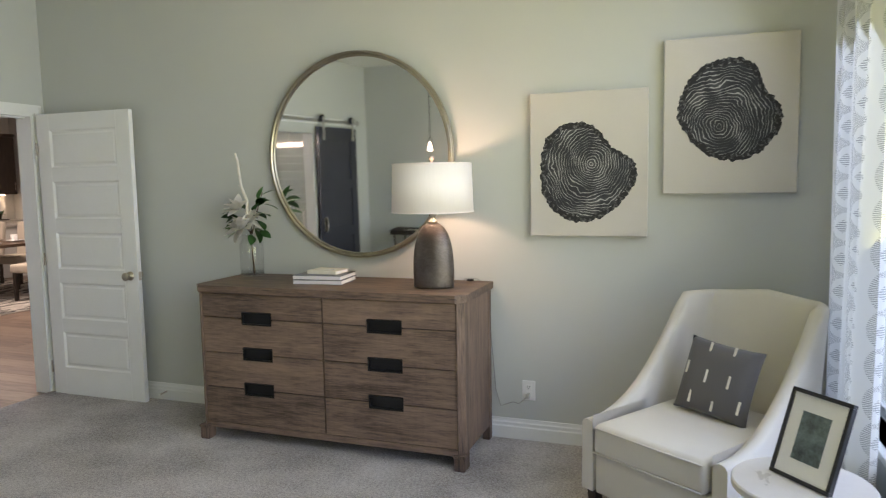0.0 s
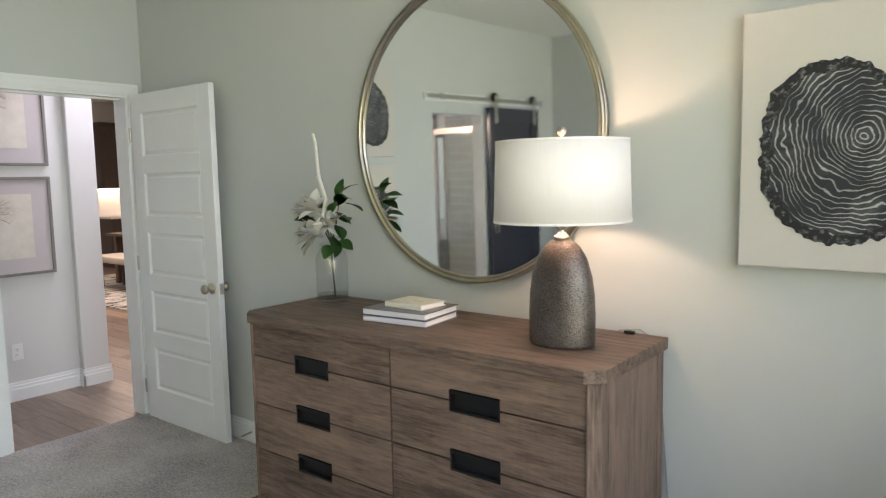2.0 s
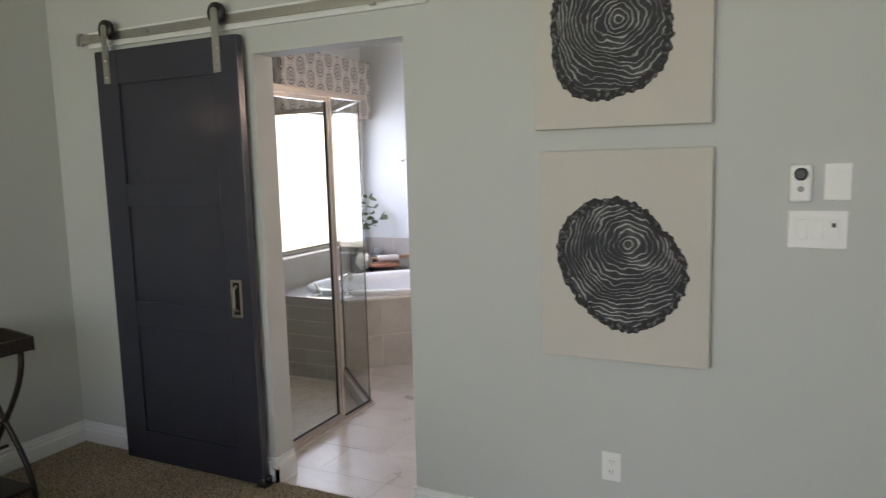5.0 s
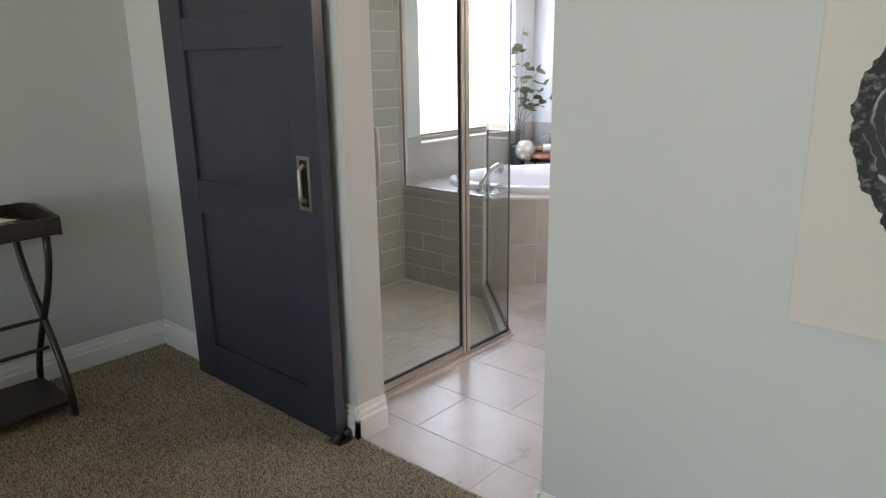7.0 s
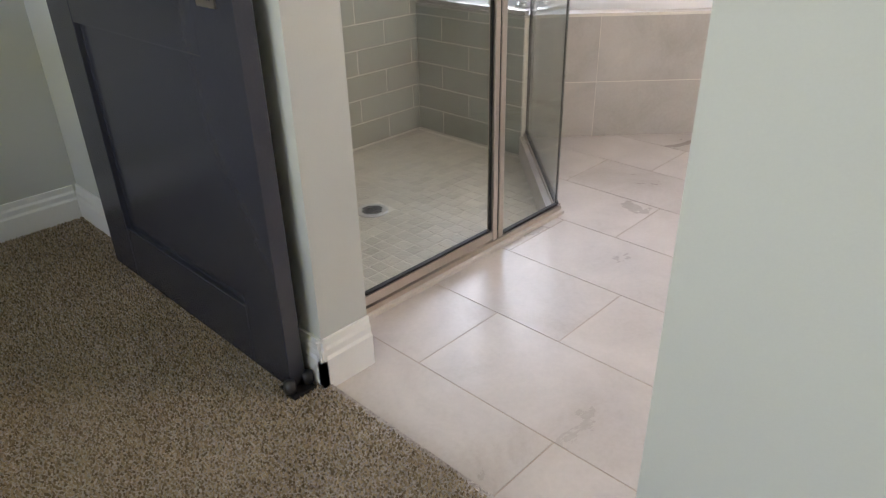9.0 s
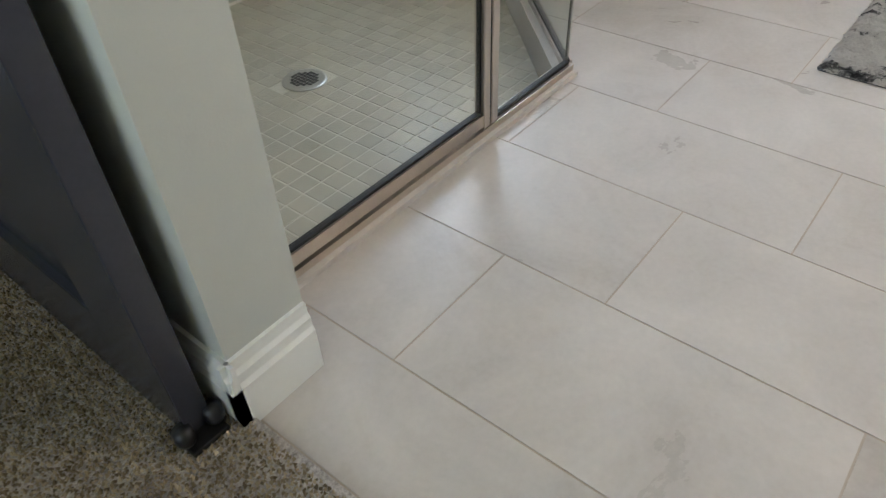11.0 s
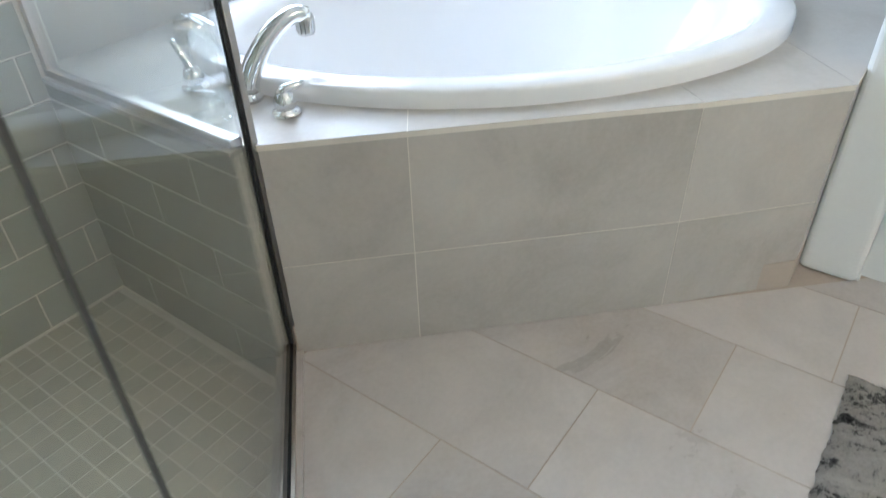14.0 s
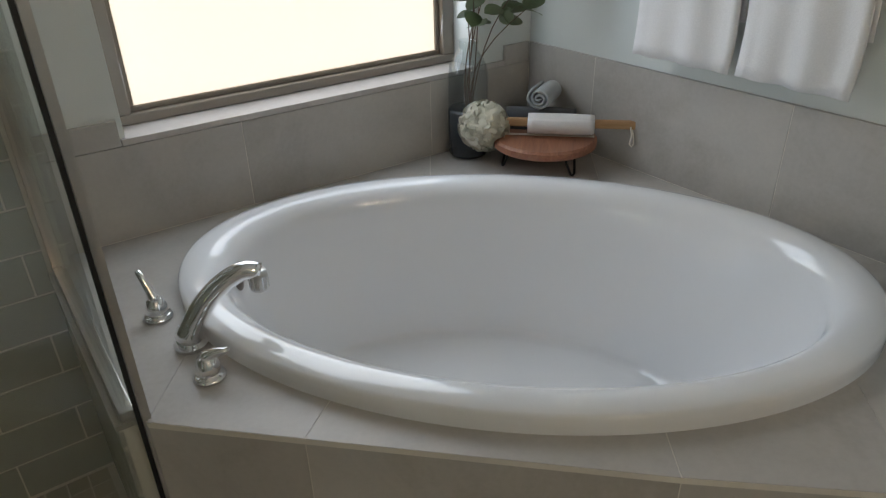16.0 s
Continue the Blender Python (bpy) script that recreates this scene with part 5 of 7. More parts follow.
cd = thing("lamp_cord", "thin grey power cord from the lamp to the wall outlet", "power cord", pose(0, 0, 0))
part("cord", tube(bmesh.new(), [(-0.36, 4.33, TOP + 0.012), (-0.30, 4.372, TOP + 0.014), (-0.245, 4.388, TOP - 0.02), (-0.215, 4.390, 0.6), (-0.19, 4.389, 0.30), (-0.16, 4.385, 0.205), (-0.12, 4.383, 0.222), (-0.085, 4.383, 0.235), (-0.05, 4.380, 0.228), (-0.02, 4.375, 0.255), (0.0, 4.372, 0.278)], 0.0028, 8), plain("grey_cord", (0.30, 0.30, 0.28), 0.5), cd, "", True)
part("plug", bx(-0.006, 0.018, 4.362, 4.389, 0.268, 0.296, 0.004), plain("grey_cord_plug", (0.45, 0.45, 0.43), 0.5), cd, "grey plug")
sw = thing("cord_switch", "small black cord switch lying at the dresser's edge", "cord switch", pose(-0.325, 4.345, TOP))
part("switch_body", bx(-0.02, 0.02, -0.008, 0.008, 0, 0.012, 0.004), M_BLACKPLASTIC, sw)

# vase with magnolia
M_RIBBED = thin_pane("ribbed_vase_glass", (0.99, 0.993, 0.993), 0.05)
gv = thing("glass_vase", "clear ribbed glass cylinder vase with some water", "vase", pose(-1.765, 4.262, TOP) @ Matrix.Diagonal((1.12, 1.12, 1.0, 1)))
part("glass", lathe(bmesh.new(), [(0, 0.0), (0.062, 0.0), (0.067, 0.008), (0.067, 0.05)] + [(0.067 + (0.0006 if k % 2 else -0.0002), 0.054 + 0.0036 * k) for k in range(40)] + [(0.067, 0.20), (0.060, 0.222), (0.050, 0.236), (0.050, 0.262), (0.053, 0.266), (0.049, 0.266), (0.047, 0.262), (0.047, 0.236), (0.057, 0.220), (0.064, 0.198), (0.064, 0.014), (0, 0.012)], 40), M_RIBBED, gv, "", True)
part("water", lathe(bmesh.new(), [(0, 0.013), (0.0635, 0.014), (0.0635, 0.030), (0, 0.030)], 32), M_VASE, gv, "shallow clear water")
mg = thing("magnolia_stems", "cream magnolia flowers with green leaves and a bleached branch", "flowers", pose(-1.765, 4.262, TOP + 0.016))
rm = random.Random(11)
LEAF = leaf_mesh("magnolia_leaf", 0.105, 0.062, 0.2, False, M_LEAF)
PETAL = leaf_mesh("magnolia_petal", 0.112, 0.054, 0.35, False, M_PETAL)
part("bleached_branch", tube(bmesh.new(), [(0.036, -0.075, 0.345), (0.034, -0.072, 0.36), (0.022, -0.06, 0.39), (-0.004, -0.02, 0.46), (-0.03, -0.02, 0.52), (-0.045, -0.02, 0.56), (-0.062, -0.015, 0.66), (-0.070, -0.012, 0.72), (-0.085, -0.012, 0.765)], [0.008, 0.010, 0.010, 0.010, 0.010, 0.0085, 0.008, 0.0075, 0.007], 10), M_BRANCH, mg, "bleached white branch", True)
part("twig", tube(bmesh.new(), [(-0.040, -0.02, 0.545), (-0.052, -0.02, 0.56), (-0.064, -0.02, 0.562)], [0.006, 0.005, 0.004], 8), M_BRANCH, mg, "", True)
for k in range(4):
    part("stem", tube(bmesh.new(), [(0.02 - 0.01 * k, 0.008 * k, 0.0), (0.004, 0, 0.15), (0.0, 0, 0.25), (0.05 * (k - 1.5), -0.01 * k, 0.36)], 0.003, 6), M_STEM, mg, "dark stem", True)
for (cx, cy, cz), lean, n_in, size in (((-0.055, -0.05, 0.405), (-0.30, -0.55, 0.75), 15, 0.92), ((-0.005, -0.085, 0.290), (-0.05, -0.80, 0.58), 18, 1.05), ((0.045, -0.05, 0.335), (0.4, -0.60, 0.65), 12, 0.85)):
    ax = Vector(lean).normalized()
    o = ax.orthogonal().normalized()
    for k in range(n_in):
        a = k * 2.399
        sp = 0.25 + 1.05 * (k / n_in)
        side = (o * math.cos(a) + ax.cross(o) * math.sin(a))
        dirn = ax * math.cos(sp) + side * math.sin(sp)
        put_leaf(PETAL, mg, Vector((cx, cy, cz)), dirn, rm.uniform(-0.4, 0.4), size * rm.uniform(0.75, 1.1), "petal")
for at, dirn, s_ in (((0.07, -0.02, 0.43), (0.6, -0.2, 0.6), 1), ((0.09, -0.02, 0.46), (0.9, -0.2, 0.25), 1), ((0.08, -0.02, 0.47), (0.25, -0.1, 0.95), 0.9), ((0.09, -0.02, 0.38), (0.9, -0.3, 0.1), 1), ((0.08, -0.03, 0.34), (0.8, -0.4, -0.35), 1), ((0.06, -0.04, 0.29), (0.7, -0.4, -0.5), 1.2), ((-0.09, -0.02, 0.37), (-0.9, -0.2, -0.35), 0.9), ((-0.10, -0.02, 0.33), (-0.8, -0.2, -0.6), 0.7), ((-0.05, -0.03, 0.30), (-0.7, -0.3, -0.7), 0.6), ((0.10, 0.0, 0.50), (0.8, 0.1, 0.5), 0.8), ((0.11, 0.0, 0.44), (0.95, 0.1, -0.1), 1.0), ((-0.11, -0.01, 0.39), (-0.6, -0.5, 0.1), 0.8), ((-0.07, -0.03, 0.36), (-0.95, -0.3, 0.2), 1.0), ((-0.08, -0.03, 0.31), (-0.9, -0.4, 0.0), 0.9), ((-0.06, -0.04, 0.27), (-0.8, -0.5, -0.3), 0.8), ((0.06, -0.04, 0.40), (0.5, -0.5, 0.7), 0.9), ((0.04, -0.05, 0.25), (0.5, -0.7, -0.4), 0.9)):
    put_leaf(LEAF, mg, at, dirn, rm.uniform(-0.7, 0.7), s_)
for k in range(12):
    a = k * 0.9 + 0.3
    put_leaf(LEAF, mg, (0.075 * math.cos(a), -0.02 + 0.03 * math.sin(a), 0.27 + 0.016 * k), (math.cos(a), 0.5 * math.sin(a) - 0.3, rm.uniform(-0.4, 0.6)), rm.uniform(-0.7, 0.7), rm.uniform(0.6, 0.95))
part("leaf_twig", tube(bmesh.new(), [(0.01, 0, 0.25), (0.05, -0.01, 0.36), (0.085, -0.015, 0.46), (0.10, 0.0, 0.52)], 0.0025, 6), M_STEM, mg, "", True)


def book(name, at, turn, w, d, h, cover, label, top=None, under=None):
    b = thing(name, label, "book", Matrix.Translation(at) @ Matrix.Rotation(radians(turn), 4, "Z"), "books on the dresser")
    part("pages", bx(0.006, w - 0.006, 0.003, d - 0.006, 0.003, h - 0.003), M_PAPER, b, "white page block")
    part("cover", bx(0, w, 0, d, h - 0.003, h, 0.001), top or cover, b)
    part("cover", bx(0, w, 0, d, 0, 0.003, 0.001), under or cover, b)
    part("spine", bx(0, w, -0.002, 0.003, 0.0035 if under else 0.0, h - (0.0035 if under else 0), 0.001), cover, b)
    return b


M_LILAC = plain("pale_lilac_cover", (0.64, 0.62, 0.66), 0.5, vary=0.03)
M_DUSK = plain("grey_photo_cover", (0.14, 0.14, 0.16), 0.35, vary=0.5, scale=12)
M_CREAMCOVER = plain("cream_cover", (0.66, 0.63, 0.53), 0.6, vary=0.04)
book("book", (-1.292, 3.985, TOP), 6, 0.30, 0.24, 0.026, M_LILAC, "large white hardcover book lying on the dresser", M_DUSK, M_DUSK)
book("book", (-1.296, 3.990, TOP + 0.0265), 5, 0.30, 0.24, 0.026, M_LILAC, "white hardcover book with grey photo cover on another", M_DUSK, M_DUSK)
bk = book("book", (-1.245, 4.065, TOP + 0.0535), -2, 0.195, 0.15, 0.020, M_CREAMCOVER, "small cream hardcover book on top of the stack")
part("title_frame", bx(0.085, 0.15, 0.055, 0.085, 0.0200, 0.0206), M_PAPER, bk)
part("title_bar", bx(0.09, 0.145, 0.066, 0.073, 0.0206, 0.0209), M_DUSK, bk, "unreadable title bar")


# tree-ring canvases
def ring_mat(name, cx, cz, sx, sz, seed):
    m, t, b = nodes_of(name)
    c = t.nodes.new("ShaderNodeTexCoord")
    sep = t.nodes.new("ShaderNodeSeparateXYZ")
    t.links.new(c.outputs["Object"], sep.inputs[0])
    mp = t.nodes.new("ShaderNodeMapping")
    mp.inputs["Location"].default_value = (seed * 3.1, seed * 1.7, seed)
    t.links.new(c.outputs["Object"], mp.inputs[0])
    wob = noise_tex(t, mp.outputs[0], 5.0, 3, 0.5)
    wob2 = noise_tex(t, mp.outputs[0], 28.0, 2, 0.5)
    patch = noise_tex(t, mp.outputs[0], 9.0, 4, 0.6, 0.5)
    scrape = noise_tex(t, mp.outputs[0], 60.0, 3, 0.7)
    dx = calc(t, "MULTIPLY", calc(t, "SUBTRACT", sep.outputs[0], cx), sx)
    dz = calc(t, "MULTIPLY", calc(t, "SUBTRACT", sep.outputs[2], cz), sz)
    r = calc(t, "SQRT", calc(t, "ADD", calc(t, "MULTIPLY", dx, dx), calc(t, "MULTIPLY", dz, dz)), 0)
    r = calc(t, "ADD", r, calc(t, "MULTIPLY_ADD", wob, 0.13, calc(t, "MULTIPLY", wob2, 0.014)))
    line = calc(t, "SINE", calc(t, "MULTIPLY", r, 430.0), 0)
    thick = calc(t, "MULTIPLY_ADD", patch, -1.5, 1.42)
    f = calc(t, "MULTIPLY", calc(t, "SUBTRACT", line, thick), 3.0)
    f = calc(t, "MINIMUM", calc(t, "MAXIMUM", f, 0.0), 1.0)
    f = calc(t, "MULTIPLY", f, calc(t, "MULTIPLY_ADD", scrape, 0.9, 0.25))
    haze = calc(t, "MAXIMUM", calc(t, "MULTIPLY", calc(t, "SUBTRACT", patch, 0.5), 0.55), 0.0)
    f = calc(t, "MINIMUM", calc(t, "ADD", f, haze), 1.0)
    t.links.new(blend(t, f, (0.022, 0.024, 0.030), (0.50, 0.50, 0.48)), b.inputs["Base Color"])
    b.inputs["Roughness"].default_value = 0.7
    bump(t, b, scrape, 0.2, 0.001)
    return m


def tree_ring_art(label, m, w, h, cx, cz, radius, waves, ring_c, seed):
    """A stretched canvas with a printed tree slice; local x to the right, z up, face towards -y.
    waves: size and phase of the slow swellings of the slice's outline, once round, twice round and so on."""
    a = thing("tree_ring_canvas", label, "canvas print", m, "tree ring canvases")
    part("canvas", bx(0, w, -0.038, 0, 0, h, 0.004), M_CANVAS, a)
    rs = random.Random(seed)
    ph = [rs.uniform(0, 6.28) for _ in range(4)]
    pts, n = [], 300
    rough = 0.0
    for i in range(n):
        th = 2 * math.pi * i / n
        k = 1 + sum(s_ * math.cos((j + 1) * th + p) for j, (s_, p) in enumerate(waves))
        rough = 0.6 * rough + rs.uniform(-0.011, 0.011)
        k += 0.016 * max(-0.5, math.sin(21 * th + ph[3] + 2.2 * math.sin(4 * th + ph[0]))) + 0.008 * math.sin(47 * th + 2 * math.sin(7 * th + ph[1])) + rough
        pts.append((cx + radius * k * math.cos(th), cz + radius * k * math.sin(th)))
    bm = bmesh.new()
    prism(bm, pts, -0.0392, -0.037, 0, "y")
    part("tree_slice_print", bm, ring_mat("ring_print_%d" % seed, cx + ring_c[0], cz + ring_c[1], 1.0, 0.94, seed), a, "dark charcoal print of tree rings")
    # black bark edge
    bm = bmesh.new()
    lag = [0.885 + 0.022 * math.sin(i * 0.21 + ph[2]) + 0.012 * math.sin(i * 0.53) for i in range(n)]
    inn = [(cx + (p[0] - cx) * k, cz + (p[1] - cz) * k) for k, p in zip(lag, pts)]
    va_ = [bm.verts.new((p[0], -0.0396, p[1])) for p in pts]
    vb_ = [bm.verts.new((p[0], -0.0396, p[1])) for p in inn]
    for i in range(n):
        bm.faces.new((va_[i], va_[(i + 1) % n], vb_[(i + 1) % n], vb_[i]))
    part("bark_edge", bm, M_BARK, a, "rough black bark edge")
    return a


def bark_mat():
    m, t, b = nodes_of("bark_ink")
    v = coords(t)
    f = noise_tex(t, v, 55, 4, 0.65)
    t.links.new(ramp(t, f, [(0.52, (0.012, 0.012, 0.014)), (0.66, (0.16, 0.16, 0.16))]), b.inputs["Base Color"])
    b.inputs["Roughness"].default_value = 0.7
    return m


M_BARK = bark_mat()
NW_ = pose(0.03, N - 0.002, 1.217)
tree_ring_art("cream canvas with a dented black tree ring print", NW_, 0.631, 0.785, 0.32, 0.349, 0.256,
              ((0.117, 2.81), (0.065, 1.68), (0.086, 0.14), (0.023, -0.41), (0.020, -0.47), (0.010, -1.7)), (0.019, 0.045), 1)
tree_ring_art("cream canvas with a rounded black tree ring print", pose(0.738, N - 0.002, 1.444), 0.634, 0.79, 0.310, 0.424, 0.244,
              ((0.029, 1.86), (0.079, 2.14), (0.039, 1.82), (0.031, 0.77), (0.019, 0.95), (0.016, -0.23)), (-0.041, -0.085), 2)
west = Matrix.Rotation(radians(90), 4, "Z")
tree_ring_art("cream canvas with black tree rings, low on wall", Matrix.Translation((W + 0.002, 2.199, 0.800)) @ west, 0.609, 0.776, 0.300, 0.356, 0.233,
              ((0.018, -1.93), (0.102, 1.85), (0.013, -0.45), (0.018, 0.0), (0.010, -0.23)), (0.032, 0.079), 3)
tree_ring_art("cream canvas with tall black tree rings, hung high", Matrix.Translation((W + 0.002, 2.183, 1.655)) @ west, 0.618, 0.775, 0.279, 0.370, 0.247,
              ((0.021, 1.63), (0.137, -2.88), (0.019, 2.05), (0.032, 2.24), (0.012, -1.96)), (0.029, -0.005), 4)


# chair
def slipper_chair():
    m = Matrix.Translation((0.955, 3.655, 0.012)) @ Matrix.Rotation(radians(-33.5), 4, "Z")
    c = thing("armchair", "ivory upholstered slipper armchair with sloping arms", "armchair", m)
    hw, thick, rc = 0.345, 0.060, 0.10

    # one shell: from an arm's front round the back to the other arm's front
    def plan(d):
        """Place, outward direction and share of back at d metres from the front along one half of the shell."""
        straight, bend = 0.40 + 0.40 - 0.055 - rc, rc * math.pi / 2
        if d < straight:
            return (-hw, -0.40 + d), (-1.0, 0.0), 0.0
        if d < straight + bend:
            a = (d - straight) / rc
            return (-hw + rc - rc * math.cos(a), -0.40 + straight + rc * math.sin(a)), (-math.cos(a), math.sin(a)), a / (math.pi / 2)
        return (-hw + rc + d - straight - bend, -0.40 + straight + rc), (0.0, 1.0), 1.0
    total = 0.40 + 0.40 - 0.055 - rc + rc * math.pi / 2 + hw - rc

    def crest(d, y):
        k = min(1.0, max(0.0, (y + 0.34) / 0.60))
        return 0.478 + 0.485 * k ** 2.0 + 0.028 * max(0.0, (d - 0.82) / (total - 0.82))
    bm = bmesh.new()
    half = [total * i / 30 for i in range(31)]
    stations = [(d, 1) for d in half] + [(d, -1) for d in reversed(half[:-1])]
    loops = []
    for d, side in stations:
        (px, py), (ox, oy), back = plan(d)
        top = crest(d, py)
        ring = []
        for off, z in ((0.0, 0.16), (0.0, 0.36), (0.0, top - 0.12), (0.0, top - 0.022), (0.010, top - 0.006), (0.030, top), (0.050, top - 0.006), (thick, top - 0.022), (thick, top - 0.12), (thick + 0.014 * back, 0.50), (thick, 0.36), (thick, 0.16)):
            lean = 0.30 * max(0.0, z - 0.42) * (0.25 + 0.75 * back) * min(1.0, max(0.0, (py + 0.30) / 0.5))
            ring.append(bm.verts.new((side * (px - ox * off), py - oy * off + lean, z)))
        loops.append(ring)
    for r, q in zip(loops, loops[1:]):
        for i in range(12):
            bm.faces.new((r[i], r[(i + 1) % 12], q[(i + 1) % 12], q[i]))
    bm.faces.new(loops[0])
    bm.faces.new(loops[-1])
    smooth_edges(part("backrest", bm, M_IVORY, c, "tall back flowing into sloping upholstered arms"), 50)
    bm = bx(-hw + 0.078, hw - 0.078, -0.425, 0.26, 0.335, 0.475, 0.028, 4)
    for v in bm.verts:
        if v.co.z > 0.45:
            v.co.z += 0.016 * max(0, 1 - (v.co.x / 0.28) ** 2) * max(0, 1 - ((v.co.y + 0.08) / 0.35) ** 2)
    cu = part("seat_cushion", bm, M_IVORY, c, "loose box seat cushion")
    smooth_edges(cu)
    for zz in (0.352, 0.460):
        part("piping", tube(bmesh.new(), [(-hw + 0.085, -0.427, zz), (0, -0.431, zz), (hw - 0.085, -0.427, zz)], 0.0038, 6), M_IVORY, cu, "", True)
    smooth_edges(part("seat_base", bx(-hw + 0.076, hw - 0.076, -0.402, 0.37, 0.16, 0.336, 0.010), M_IVORY, c))
    for sx_ in (-1, 1):
        for yy in (-0.36, 0.34):
            bm = bmesh.new()
            x = sx_ * (hw - 0.04)
            lo, hi = 0.015, 0.024
            a = [bm.verts.new((x + p * lo, yy + q * lo + (0.03 if yy > 0 else 0), 0)) for p, q in ((-1, -1), (1, -1), (1, 1), (-1, 1))]
            b = [bm.verts.new((x + p * hi, yy + q * hi, 0.162)) for p, q in ((-1, -1), (1, -1), (1, 1), (-1, 1))]
            bm.faces.new(a), bm.faces.new(b)
            for k in range(4):
                bm.faces.new((a[k], a[(k + 1) % 4], b[(k + 1) % 4], b[k]))
            part("leg", bm, M_BLACKWOOD, c, "tapered black leg")
    return c, m


chair, CM = slipper_chair()
# cushion on the chair
pm = CM @ Matrix.Translation((0.0, 0.015, 0.470)) @ Matrix.Rotation(radians(-20), 4, "X") @ Matrix.Rotation(radians(4), 4, "Y") @ Matrix.Scale(0.86, 4)
pw = thing("throw_pillow", "charcoal grey throw pillow with cream stitched dashes", "pillow", pm)
bm = bmesh.new()
n = 18
G0 = []
for s in (-1, 1):
    g = []
    for i in range(n + 1):
        row = []
        for j in range(n + 1):
            a, b = -1 + 2 * i / n, -1 + 2 * j / n
            th = (max(0.0, (1 - a ** 4) * (1 - b ** 4))) ** 0.5
            pin = 1 - 0.06 * (1 - abs(b) ** 2) * abs(a) ** 3
            pin2 = 1 - 0.06 * (1 - abs(a) ** 2) * abs(b) ** 3
            row.append(bm.verts.new((a * 0.205 * pin, s * 0.062 * th, 0.20 + b * 0.195 * pin2)))
        g.append(row)
    for i in range(n):
        for j in range(n):
            bm.faces.new((g[i][j], g[i + 1][j], g[i + 1][j + 1], g[i][j + 1]))
bmesh.ops.remove_doubles(bm, verts=bm.verts, dist=0.0006)
part("pillow_cover", bm, M_PILLOW, pw, "", True)
for px_, pz_ in ((-0.055, 0.345), (0.075, 0.350), (-0.155, 0.225), (-0.035, 0.205), (0.09, 0.205), (-0.095, 0.085), (0.035, 0.075), (0.165, 0.10)):
    a, b = px_ / 0.205, (pz_ - 0.2) / 0.195
    yy = -0.062 * max(0.02, (1 - a ** 4) * (1 - b ** 4)) ** 0.5
    part("stitched_dash", bx(px_ - 0.006, px_ + 0.006, yy - 0.0025, yy + 0.004, pz_ - 0.033, pz_ + 0.033, 0.001), M_STITCH, pw, "cream stitched dash")

# side table and photo frame
tbm = stone("pale_stone_top", (0.60, 0.57, 0.54), 0.3, 0.15, 0.02, 6)
ta = thing("side_table", "round pale stone-topped side table on a slim base", "side table", pose(1.225, 2.86, 0.012) @ Matrix.Diagonal((1, 1, 0.968, 1)))
part("tabletop", lathe(bmesh.new(), [(0, 0.553), (0.200, 0.553), (0.207, 0.558), (0.207, 0.578), (0.202, 0.583), (0, 0.583)], 64), tbm, ta)
part("stem", lathe(bmesh.new(), [(0, 0.02), (0.03, 0.02), (0.018, 0.06), (0.018, 0.53), (0.05, 0.553), (0, 0.553)], 24), M_BLACKMETAL, ta, "", True)
part("foot_plate", lathe(bmesh.new(), [(0, 0), (0.16, 0), (0.16, 0.012), (0.03, 0.02), (0, 0.02)], 40), M_BLACKMETAL, ta)
PHOTO_M = Matrix.Translation((1.134, 2.926, 0.579)) @ Matrix.Rotation(radians(-48.5), 4, "Z") @ Matrix.Rotation(radians(-20), 4, "X")
pf = thing("photo_frame", "black photo frame with white mat standing on the table", "photo frame", PHOTO_M)
bm = bmesh.new()
FW, FH = 0.218, 0.285
for q in ((0, FW, 0, 0.013), (0, FW, FH - 0.013, FH), (0, 0.013, 0.013, FH - 0.013), (FW - 0.013, FW, 0.013, FH - 0.013)):
    box(bm, q[0], q[1], 0, 0.02, q[2], q[3], 0.0015)
part("frame", bm, M_BLACKPLASTIC, pf)
part("mat_board", bx(0.013, FW - 0.013, 0.006, 0.012, 0.013, FH - 0.013), M_PAPER, pf, "white mat board")
part("picture", bx(0.058, FW - 0.058, 0.0045, 0.0062, 0.065, FH - 0.065), plain("garden_photo", (0.10, 0.13, 0.13), 0.3, vary=0.8, scale=18, fine=90), pf, "dark blue-green garden picture")
part("easel_back", bx(FW / 2 - 0.03, FW / 2 + 0.03, 0.02, 0.024, 0.01, FH - 0.05), M_BLACKPLASTIC, pf)


